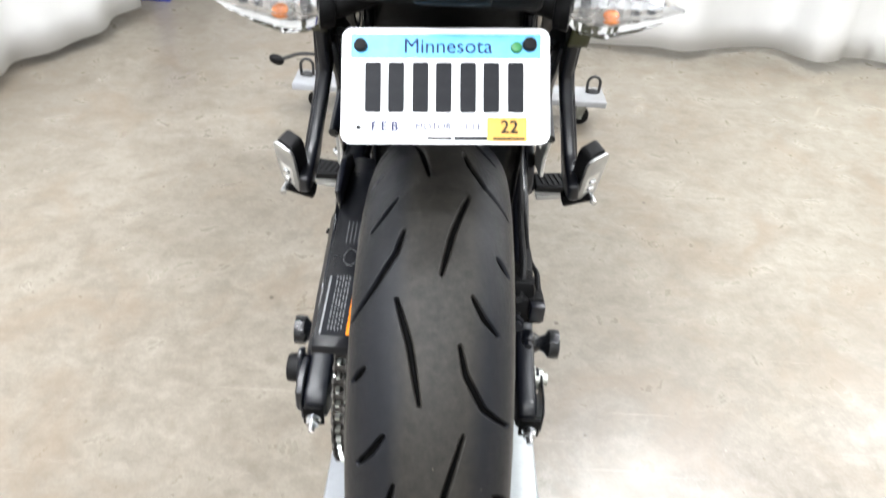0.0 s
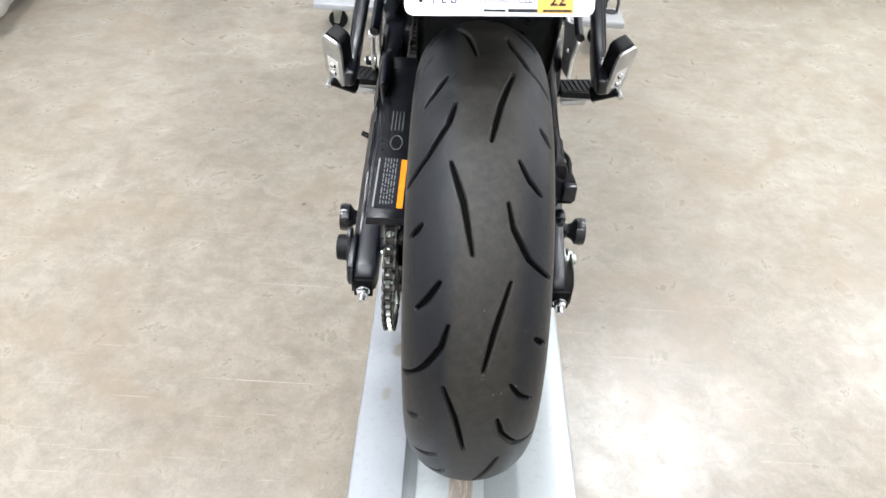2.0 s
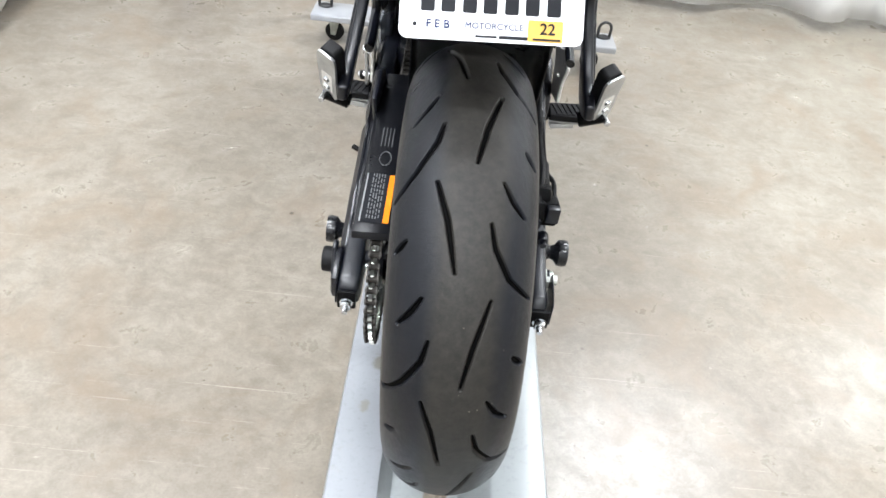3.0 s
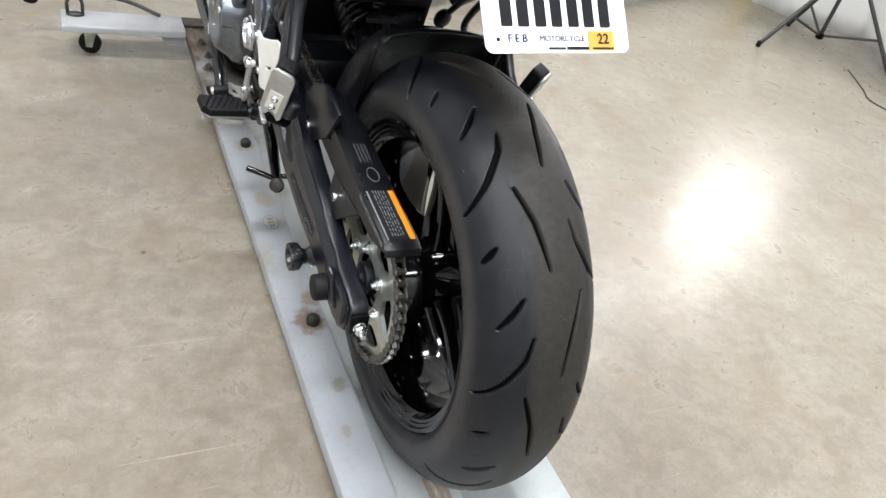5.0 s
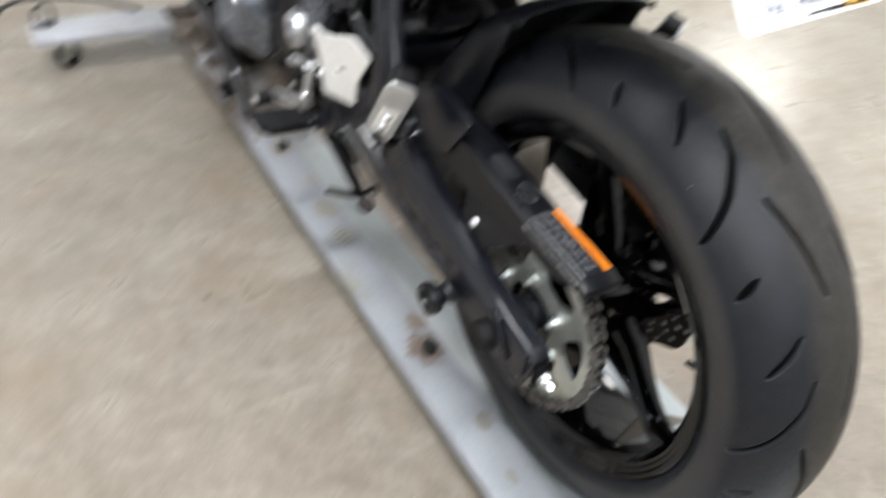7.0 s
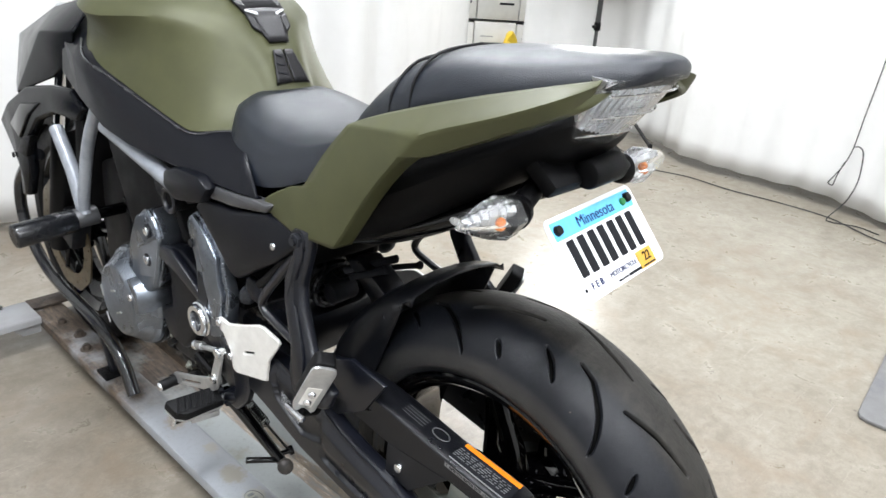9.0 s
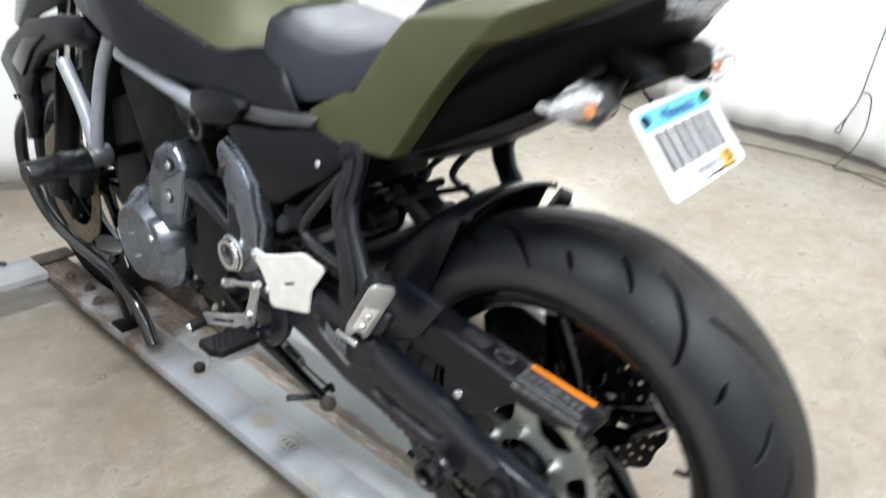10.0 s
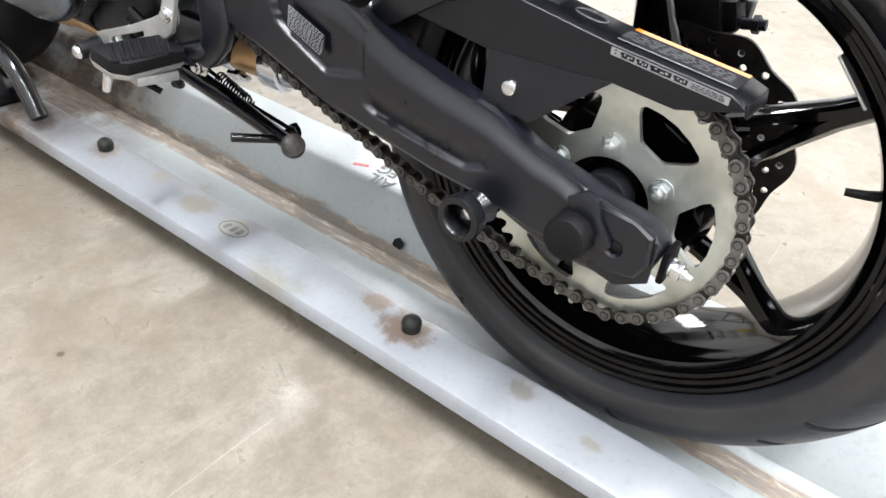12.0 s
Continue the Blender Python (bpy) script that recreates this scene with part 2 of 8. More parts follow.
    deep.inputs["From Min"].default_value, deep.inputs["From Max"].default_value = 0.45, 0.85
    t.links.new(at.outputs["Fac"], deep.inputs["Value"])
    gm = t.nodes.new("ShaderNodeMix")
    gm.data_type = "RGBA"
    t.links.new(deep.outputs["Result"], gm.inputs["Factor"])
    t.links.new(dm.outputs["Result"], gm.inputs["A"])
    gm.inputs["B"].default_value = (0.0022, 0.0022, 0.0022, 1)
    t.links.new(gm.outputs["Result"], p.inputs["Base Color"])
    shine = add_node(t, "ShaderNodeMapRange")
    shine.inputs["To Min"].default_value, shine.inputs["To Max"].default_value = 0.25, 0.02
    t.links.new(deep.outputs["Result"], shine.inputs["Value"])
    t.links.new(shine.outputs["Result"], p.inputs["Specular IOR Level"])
    rr = add_node(t, "ShaderNodeMapRange")
    rr.inputs["To Min"].default_value, rr.inputs["To Max"].default_value = 0.34, 0.52
    t.links.new(band.outputs["Result"], rr.inputs["Value"])
    t.links.new(rr.outputs["Result"], p.inputs["Roughness"])
    b = add_node(t, "ShaderNodeBump", Strength=0.45, Distance=0.002)
    t.links.new(fine.outputs["Fac"], b.inputs["Height"])
    t.links.new(b.outputs["Normal"], p.inputs["Normal"])
    return m


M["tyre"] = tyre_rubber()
M["lens"] = clear_lens("clear_moulded_lens")


def concrete():
    """Worn, sealed concrete: tan cement, yellower towards +x and painted dimmer towards -x, trowel mottling, crisp fine
    flakes, brown stains, hair scratches and specks.
    """
    m, t, p = nodes("polished_concrete")
    tc = t.nodes.new("ShaderNodeTexCoord")
    out = tc.outputs["Object"]

    def ramped(source, lo, hi, c1, c2):
        r = t.nodes.new("ShaderNodeValToRGB")
        r.color_ramp.elements[0].position, r.color_ramp.elements[1].position = lo, hi
        r.color_ramp.elements[0].color, r.color_ramp.elements[1].color = rgba(c1), rgba(c2)
        t.links.new(source, r.inputs["Fac"])
        return r.outputs["Color"]

    def blend(kind, factor, a, b):
        n = t.nodes.new("ShaderNodeMix")
        n.data_type, n.blend_type = "RGBA", kind
        for slot, value in (("Factor", factor), ("A", a), ("B", b)):
            if isinstance(value, (int, float)):
                n.inputs[slot].default_value = value
            elif isinstance(value, tuple):
                n.inputs[slot].default_value = rgba(value)
            else:
                t.links.new(value, n.inputs[slot])
        return n.outputs["Result"]

    def cloud(scale, detail, rough, distort=0.0, turn=None, stretch=None):
        n = add_node(t, "ShaderNodeTexNoise", Scale=scale, Detail=detail, Roughness=rough, Distortion=distort)
        if stretch:
            mp = t.nodes.new("ShaderNodeMapping")
            mp.inputs["Rotation"].default_value = (0, 0, turn)
            mp.inputs["Scale"].default_value = stretch
            t.links.new(out, mp.inputs["Vector"])
            t.links.new(mp.outputs["Vector"], n.inputs["Vector"])
        else:
            t.links.new(out, n.inputs["Vector"])
        return n.outputs["Fac"]

    big = cloud(1.5, 5.0, 0.5)
    colour = ramped(big, 0.32, 0.68, (0.222, 0.203, 0.174), (0.284, 0.267, 0.237))
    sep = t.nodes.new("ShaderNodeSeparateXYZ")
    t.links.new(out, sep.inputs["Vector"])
    # gradient along x: yellower at +x, a fall in brightness painted in at -x
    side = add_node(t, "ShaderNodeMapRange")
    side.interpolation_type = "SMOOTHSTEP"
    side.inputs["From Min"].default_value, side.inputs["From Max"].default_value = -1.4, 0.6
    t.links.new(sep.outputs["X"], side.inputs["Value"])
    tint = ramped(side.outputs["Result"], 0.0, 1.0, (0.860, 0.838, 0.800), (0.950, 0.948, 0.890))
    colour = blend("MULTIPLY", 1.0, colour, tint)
    mid = cloud(13.0, 9.0, 0.66, 0.5)
    colour = blend("MULTIPLY", 1.0, colour, ramped(mid, 0.36, 0.64, (0.83, 0.805, 0.775), (1.07, 1.07, 1.065)))
    trowel = cloud(9.0, 7.0, 0.7, 0.8, 0.6, (1.0, 2.6, 1.0))
    colour = blend("MULTIPLY", 1.0, colour, ramped(trowel, 0.40, 0.60, (0.955, 0.950, 0.940), (1.03, 1.03, 1.03)))
    flake = cloud(48.0, 6.0, 0.72, 0.6)
    colour = blend("MULTIPLY", 1.0, colour, ramped(flake, 0.44, 0.56, (0.930, 0.920, 0.905), (1.035, 1.035, 1.03)))
    grain = cloud(260.0, 4.0, 0.8)
    colour = blend("MULTIPLY", 1.0, colour, ramped(grain, 0.34, 0.60, (0.90, 0.89, 0.88), (1.05, 1.05, 1.05)))
    # pale worn flecks and brown stains
    fleck = cloud(30.0, 8.0, 0.78, 1.2)
    colour = blend("MIX", ramped(fleck, 0.64, 0.70, (0, 0, 0), (0.5, 0.5, 0.5)), colour, (0.40, 0.375, 0.335))
    stain = cloud(4.2, 8.0, 0.68, 0.7)
    colour = blend("MIX", ramped(stain, 0.50, 0.68, (0, 0, 0), (0.6, 0.6, 0.6)), colour, (0.185, 0.142, 0.098))
    # hair scratches in several directions
    for turn, amount in ((0.5, 0.40), (2.2, 0.36), (1.3, 0.28), (2.75, 0.30)):
        hair = cloud(2.0, 4.0, 0.65, 0.15, turn, (1.2, 95.0, 1.0))
        colour = blend("MIX", ramped(hair, 0.685, 0.715, (0, 0, 0), (amount, amount, amount)), colour, (0.43, 0.40, 0.355))
    # small dark specks, and rarer dark chips
    for scale, lo, hi, tone, factor in ((24.0, 0.035, 0.06, (0.35, 0.32, 0.28), 0.55), (5.0, 0.018, 0.03, (0.28, 0.24, 0.20), 0.8)):
        vo = add_node(t, "ShaderNodeTexVoronoi", Scale=scale)
        t.links.new(out, vo.inputs["Vector"])
        colour = blend("MULTIPLY", factor, colour, ramped(vo.outputs["Distance"], lo, hi, tone, (1, 1, 1)))
    t.links.new(colour, p.inputs["Base Color"])
    rr = add_node(t, "ShaderNodeMapRange")
    rr.inputs["From Min"].default_value, rr.inputs["From Max"].default_value = 0.3, 0.7
    rr.inputs["To Min"].default_value, rr.inputs["To Max"].default_value = 0.38, 0.25
    t.links.new(mid, rr.inputs["Value"])
    t.links.new(rr.outputs["Result"], p.inputs["Roughness"])
    b = add_node(t, "ShaderNodeBump", Strength=0.06, Distance=0.002)
    t.links.new(flake, b.inputs["Height"])
    t.links.new(b.outputs["Normal"], p.inputs["Normal"])
    return m


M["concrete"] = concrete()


def rail_paint():
    """Light grey enamel, worn through to rust along the bottom of the wheel trough, with oily smudges."""
    m, t, p = nodes("worn_grey_enamel")
    tc = t.nodes.new("ShaderNodeTexCoord")
    out = tc.outputs["Object"]
    sep = t.nodes.new("ShaderNodeSeparateXYZ")
    t.links.new(out, sep.inputs["Vector"])
    n = add_node(t, "ShaderNodeTexNoise", Scale=22.0, Detail=8.0, Roughness=0.7)
    mp = t.nodes.new("ShaderNodeMapping")
    mp.inputs["Scale"].default_value = (2.4, 0.22, 1)
    t.links.new(out, mp.inputs["Vector"])
    t.links.new(mp.outputs["Vector"], n.inputs["Vector"])
    # distance from the trough's middle line
    off = add_node(t, "ShaderNodeMath")
    off.operation = "SUBTRACT"
    # the worn track runs slightly askew along the trough
    skew = add_node(t, "ShaderNodeMath")
    skew.operation = "SUBTRACT"
    line = add_node(t, "ShaderNodeMapRange")
    line.interpolation_type = "SMOOTHSTEP"
    line.inputs["From Min"].default_value, line.inputs["From Max"].default_value = -0.25, 0.35
    line.inputs["To Min"].default_value, line.inputs["To Max"].default_value = 0.033, 0.060
    t.links.new(sep.outputs["Y"], line.inputs["Value"])
    t.links.new(sep.outputs["X"], skew.inputs[0])
    t.links.new(line.outputs["Result"], skew.inputs[1])
    t.links.new(skew.outputs[0], off.inputs[0])
    off.inputs[1].default_value = 0.0
    ab = add_node(t, "ShaderNodeMath")
    ab.operation = "ABSOLUTE"
    t.links.new(off.outputs[0], ab.inputs[0])
    sub = add_node(t, "ShaderNodeMath")
    sub.operation = "MULTIPLY_ADD"
    t.links.new(n.outputs["Fac"], sub.inputs[0])
    sub.inputs[1].default_value = -0.030
    t.links.new(ab.outputs[0], sub.inputs[2])
    rm = t.nodes.new("ShaderNodeValToRGB")
    rm.color_ramp.elements[0].position, rm.color_ramp.elements[0].color = 0.0, (1, 1, 1, 1)
    rm.color_ramp.elements[1].position, rm.color_ramp.elements[1].color = 0.0025, (0, 0, 0, 1)
    t.links.new(sub.outputs[0], rm.inputs["Fac"])
    rust = t.nodes.new("ShaderNodeValToRGB")
    el = rust.color_ramp.elements
    el[0].position, el[0].color = 0.40, (0.11, 0.074, 0.048, 1)
    el[1].position, el[1].color = 0.62, (0.46, 0.43, 0.375, 1)
    md = el.new(0.52)
    md.color = (0.26, 0.198, 0.140, 1)
    n2 = add_node(t, "ShaderNodeTexNoise", Scale=60.0, Detail=8.0, Roughness=0.75)
    mp2 = t.nodes.new("ShaderNodeMapping")
    mp2.inputs["Scale"].default_value = (1.9, 0.28, 1)
    t.links.new(out, mp2.inputs["Vector"])
    t.links.new(mp2.outputs["Vector"], n2.inputs["Vector"])
    t.links.new(n2.outputs["Fac"], rust.inputs["Fac"])
    smud = add_node(t, "ShaderNodeTexNoise", Scale=7.0, Detail=5.0, Roughness=0.65)
    t.links.new(out, smud.inputs["Vector"])
    sr = t.nodes.new("ShaderNodeValToRGB")
    sr.color_ramp.elements[0].position, sr.color_ramp.elements[0].color = 0.60, (0.240, 0.252, 0.268, 1)
    sr.color_ramp.elements[1].position, sr.color_ramp.elements[1].color = 0.72, (0.205, 0.203, 0.180, 1)
    t.links.new(smud.outputs["Fac"], sr.inputs["Fac"])
    # heavier rust and grime under the engine, where oil drips
    yr = add_node(t, "ShaderNodeMapRange")
    yr.inputs["From Min"].default_value, yr.inputs["From Max"].default_value = 0.87, 1.06
    t.links.new(sep.outputs["Y"], yr.inputs["Value"])
    gm = add_node(t, "ShaderNodeMath")
    gm.operation = "MULTIPLY_ADD"
    t.links.new(smud.outputs["Fac"], gm.inputs[0])
    gm.inputs[1].default_value = 1.7
    gm.inputs[2].default_value = -0.42
    gm2 = add_node(t, "ShaderNodeMath")
    gm2.operation = "MULTIPLY"
    gm2.use_clamp = True
    t.links.new(gm.outputs[0], gm2.inputs[0])
    t.links.new(yr.outputs["Result"], gm2.inputs[1])
    gs = add_node(t, "ShaderNodeMath")
    gs.operation = "MULTIPLY"
    gs.use_clamp = True
    t.links.new(gm2.outputs[0], gs.inputs[0])
    gs.inputs[1].default_value = 2.2
    both = add_node(t, "ShaderNodeMath")
    both.operation = "MAXIMUM"
    t.links.new(rm.outputs["Color"], both.inputs[0])
    t.links.new(gs.outputs[0], both.inputs[1])
    grime = t.nodes.new("ShaderNodeValToRGB")
    ge = grime.color_ramp.elements
    ge[0].position, ge[0].color = 0.36, (0.012, 0.010, 0.008, 1)
    ge[1].position, ge[1].color = 0.66, (0.125, 0.090, 0.062, 1)
    t.links.new(n2.outputs["Fac"], grime.inputs["Fac"])
    worn = t.nodes.new("ShaderNodeMix")
    worn.data_type = "RGBA"
    gaps = add_node(t, "ShaderNodeMapRange")
    gaps.inputs["From Min"].default_value, gaps.inputs["From Max"].default_value = 0.36, 0.56
    gaps.inputs["To Min"].default_value, gaps.inputs["To Max"].default_value = 0.45, 1.0
    t.links.new(n2.outputs["Fac"], gaps.inputs["Value"])
    broken = add_node(t, "ShaderNodeMath")
    broken.operation = "MULTIPLY"
    t.links.new(rm.outputs["Color"], broken.inputs[0])
    t.links.new(gaps.outputs["Result"], broken.inputs[1])
    t.links.new(broken.outputs[0], worn.inputs["Factor"])
    # the trough and the far flange: a greener coat, brightened in colour as if better lit
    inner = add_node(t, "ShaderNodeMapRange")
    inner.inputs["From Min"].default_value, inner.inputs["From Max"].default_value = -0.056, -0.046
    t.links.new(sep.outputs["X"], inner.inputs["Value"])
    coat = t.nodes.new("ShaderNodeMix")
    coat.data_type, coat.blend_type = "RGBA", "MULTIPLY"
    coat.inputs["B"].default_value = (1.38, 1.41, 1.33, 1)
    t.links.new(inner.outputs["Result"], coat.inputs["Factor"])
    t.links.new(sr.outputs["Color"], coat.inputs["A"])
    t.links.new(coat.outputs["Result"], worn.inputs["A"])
    t.links.new(rust.outputs["Color"], worn.inputs["B"])
    mix = t.nodes.new("ShaderNodeMix")
    mix.data_type = "RGBA"
    t.links.new(gs.outputs[0], mix.inputs["Factor"])
    t.links.new(worn.outputs["Result"], mix.inputs["A"])
    t.links.new(grime.outputs["Color"], mix.inputs["B"])
    # scuffs and fine dirt all over the enamel
    scuff = add_node(t, "ShaderNodeTexNoise", Scale=95.0, Detail=7.0, Roughness=0.8)
    t.links.new(out, scuff.inputs["Vector"])
    dirt = t.nodes.new("ShaderNodeValToRGB")
    dirt.color_ramp.elements[0].position, dirt.color_ramp.elements[0].color = 0.34, (0.60, 0.58, 0.55, 1)
    dirt.color_ramp.elements[1].position, dirt.color_ramp.elements[1].color = 0.48, (1, 1, 1, 1)
    t.links.new(scuff.outputs["Fac"], dirt.inputs["Fac"])
    dusty = t.nodes.new("ShaderNodeMix")
    dusty.data_type, dusty.blend_type = "RGBA", "MULTIPLY"
    dusty.inputs["Factor"].default_value = 0.32
    t.links.new(mix.outputs["Result"], dusty.inputs["A"])
    t.links.new(dirt.outputs["Color"], dusty.inputs["B"])
    colour = dusty.outputs["Result"]
    flat = add_node(t, "ShaderNodeVectorMath")
    flat.operation = "MULTIPLY"
    flat.inputs[1].default_value = (1.25, 1.0, 0.0)
    t.links.new(out, flat.inputs[0])
    spots = add_node(t, "ShaderNodeTexNoise", Scale=75.0, Detail=8.0, Roughness=0.7)
    t.links.new(out, spots.inputs["Vector"])
    for x, y, r, tone in ((-0.086, 0.205, 0.036, (0.13, 0.09, 0.065)), (-0.072, 0.262, 0.022, (0.17, 0.13, 0.10)), (-0.085, 0.83, 0.028, (0.20, 0.17, 0.14)), (-0.085, 0.60, 0.030, (0.20, 0.185, 0.155)),
                          (-0.078, 0.045, 0.018, (0.16, 0.15, 0.13)), (-0.075, 0.70, 0.020, (0.24, 0.23, 0.20)), (-0.088, 0.515, 0.026, (0.27, 0.26, 0.22)), (0.142, 0.20, 0.026, (0.2, 0.16, 0.12)), (-0.095, -0.05, 0.012, (0.2, 0.19, 0.17))):
        d = add_node(t, "ShaderNodeVectorMath")
        d.operation = "DISTANCE"
        d.inputs[1].default_value = (x * 1.25, y, 0)
        t.links.new(flat.outputs["Vector"], d.inputs[0])
        wob = add_node(t, "ShaderNodeMath")
        wob.operation = "MULTIPLY_ADD"
        t.links.new(spots.outputs["Fac"], wob.inputs[0])
        wob.inputs[1].default_value = r * 2.2
        t.links.new(d.outputs["Value"], wob.inputs[2])
        edge = add_node(t, "ShaderNodeMapRange")
        edge.inputs["From Min"].default_value, edge.inputs["From Max"].default_value = r * 1.75, r * 2.25
        edge.inputs["To Min"].default_value, edge.inputs["To Max"].default_value = 0.9, 0.0
        t.links.new(wob.outputs[0], edge.inputs["Value"])
        sm = t.nodes.new("ShaderNodeMix")
        sm.data_type = "RGBA"
        t.links.new(edge.outputs["Result"], sm.inputs["Factor"])
        t.links.new(colour, sm.inputs["A"])
        sm.inputs["B"].default_value = (*tone, 1)
        colour = sm.outputs["Result"]
    t.links.new(colour, p.inputs["Base Color"])
    rr = add_node(t, "ShaderNodeMapRange")
    rr.inputs["To Min"].default_value, rr.inputs["To Max"].default_value = 0.30, 0.6
    t.links.new(both.outputs[0], rr.inputs["Value"])
    t.links.new(rr.outputs["Result"], p.inputs["Roughness"])
    b = add_node(t, "ShaderNodeBump", Strength=0.12, Distance=0.002)
    t.links.new(n2.outputs["Fac"], b.inputs["Height"])
    t.links.new(b.outputs["Normal"], p.inputs["Normal"])
    return m


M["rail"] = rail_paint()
M["rust"] = mottled("rusty_steel", (0.016, 0.012, 0.010), (0.050, 0.037, 0.028), 45, (0.55, 0.8), metal=0.2, bump=0.4, bump_scale=500, big=(0.07, 0.055, 0.043), big_scale=18)


def cloth():
    m, t, p = nodes("white_curtain_cloth")
    p.inputs["Base Color"].default_value = (0.86, 0.86, 0.85, 1)
    p.inputs["Roughness"].default_value = 0.85
    tc = t.nodes.new("ShaderNodeTexCoord")
    n = add_node(t, "ShaderNodeTexNoise", Scale=14.0, Detail=6.0)
    t.links.new(tc.outputs["Object"], n.inputs["Vector"])
    r = t.nodes.new("ShaderNodeValToRGB")
    r.color_ramp.elements[0].color, r.color_ramp.elements[1].color = (0.73, 0.73, 0.715, 1), (0.80, 0.80, 0.79, 1)
    t.links.new(n.outputs["Fac"], r.inputs["Fac"])
    t.links.new(r.outputs["Color"], p.inputs["Base Color"])
    tr = add_node(t, "ShaderNodeBsdfTranslucent")
    tr.inputs["Color"].default_value = (0.8, 0.8, 0.78, 1)
    mx = add_node(t, "ShaderNodeMixShader")
    mx.inputs[0].default_value = 0.25
    t.links.new(p.outputs[0], mx.inputs[1])
    t.links.new(tr.outputs[0], mx.inputs[2])
    t.links.new(mx.outputs[0], t.nodes["Material Output"].inputs["Surface"])
    return m


M["cloth"] = cloth()


def lit(name, colour, strength):
    m, t, p = nodes(name)
    p.inputs["Emission Color"].default_value = rgba(colour)
    p.inputs["Emission Strength"].default_value = strength
    p.inputs["Base Color"].default_value = (0.8, 0.8, 0.8, 1)
    return m


M["diffuser"] = lit("lamp_diffuser", (1.0, 0.96, 0.9), 2.0)

# ---- building blocks ----
PLACE = {}


def finish(me, sharp=35):
    for poly in me.polygons:
        poly.use_smooth = True
    me.set_sharp_from_angle(angle=radians(sharp))


def thing(name, at, label, category, group="", kind=""):
    ob = new(name)
    ob.empty_display_size = 0.05
    ob.location = at
    PLACE[ob.name] = Vector(at)
    return tagged(ob, label, category, group, kind)


def part(name, bm, material, parent=None, label="", sharp=35, subsurf=0):
    """Links a bmesh, in world coordinates, as one mesh object under a thing or a part; its origin goes to its middle."""
    me = bm if isinstance(bm, bpy.types.Mesh) else bpy.data.meshes.new(name)
    if me is not bm:
        bmesh.ops.recalc_face_normals(bm, faces=bm.faces)
        bm.to_mesh(me)
        bm.free()
    co = np.empty(len(me.vertices) * 3)
    me.vertices.foreach_get("co", co)
    co = co.reshape(-1, 3)
    mid = (co.min(0) + co.max(0)) / 2
    me.vertices.foreach_set("co", (co - mid).ravel())
    me.update()
    mats = material if isinstance(material, (list, tuple)) else [material]
    for one in mats:
        me.materials.append(one)
    finish(me, sharp)
    ob = new(name, me)
    home = PLACE[parent.name] if parent else Vector((0, 0, 0))
    ob.parent = parent
    ob.location = Vector(mid) - home
    PLACE[ob.name] = Vector(mid)
    if subsurf:
        mod = ob.modifiers.new("smooth", "SUBSURF")
        mod.levels = mod.render_levels = subsurf
    return tagged(ob, label)


def alone(name, bm, material, label, category, group="", kind="", sharp=35):
    return tagged(part(name, bm, material, None, label, sharp), category=category, group=group, kind=kind)


def piece(name, me, parent, m, label=""):
    """One more object on a shared mesh, at the pose m in the world."""
    ob = new(name, me)
    ob.parent = parent
    ob.matrix_basis = Matrix.Translation(-PLACE[parent.name]) @ m
    PLACE[ob.name] = m.translation.copy()
    return tagged(ob, label)


def join(bm, tmp):
    me = bpy.data.meshes.new("tmp")
    tmp.to_mesh(me)
    tmp.free()
    bm.from_mesh(me)
    bpy.data.meshes.remove(me)
    return bm


def soften(bm, width, seg=2, angle=25):
    if width <= 0:
        return
    bm.normal_update()
    edges = [e for e in bm.edges if len(e.link_faces) == 2 and e.calc_face_angle(0) > radians(angle)]
    bmesh.ops.bevel(bm, geom=edges, offset=width, segments=seg, affect="EDGES", profile=0.5, clamp_overlap=True)


def box(bm, c, s, rot=(0, 0, 0), bevel=0.002):
    t = bmesh.new()
    bmesh.ops.create_cube(t, size=1.0, matrix=Matrix.Diagonal((*s, 1)))
    soften(t, bevel)
    bmesh.ops.transform(t, matrix=pose(*c, *rot), verts=t.verts)
    return join(bm, t)


def rod(bm, a, b, r, r2=None, n=16, bevel=0.0):
    a, b = Vector(a), Vector(b)
    t = bmesh.new()
    bmesh.ops.create_cone(t, cap_ends=True, segments=n, radius1=r, radius2=r if r2 is None else r2, depth=(b - a).length)
    soften(t, bevel, 2, 50)
    q = (b - a).to_track_quat("Z", "Y").to_matrix().to_4x4()
    bmesh.ops.transform(t, matrix=Matrix.Translation((a + b) / 2) @ q, verts=t.verts)
    return join(bm, t)


def ball(bm, c, s, rot=(0, 0, 0), u=16, v=10):
    t = bmesh.new()
    bmesh.ops.create_uvsphere(t, u_segments=u, v_segments=v, radius=1.0)
    s = (s, s, s) if isinstance(s, (int, float)) else s
    bmesh.ops.transform(t, matrix=pose(*c, *rot) @ Matrix.Diagonal((*s, 1)), verts=t.verts)
    return join(bm, t)


def curve_points(pts, steps=6):
    """A smooth line through the points."""
    p = [Vector(q) for q in pts]
    if len(p) < 3:
        return p
    p = [2 * p[0] - p[1]] + p + [2 * p[-1] - p[-2]]
    out = []
    for i in range(1, len(p) - 2):
        for k in range(steps):
            t = k / steps
            a, b, c, d = p[i - 1], p[i], p[i + 1], p[i + 2]
            out.append(0.5 * (2 * b + (c - a) * t + (2 * a - 5 * b + 4 * c - d) * t * t + (3 * b - a - 3 * c + d) * t ** 3))
    return out + [p[-2]]


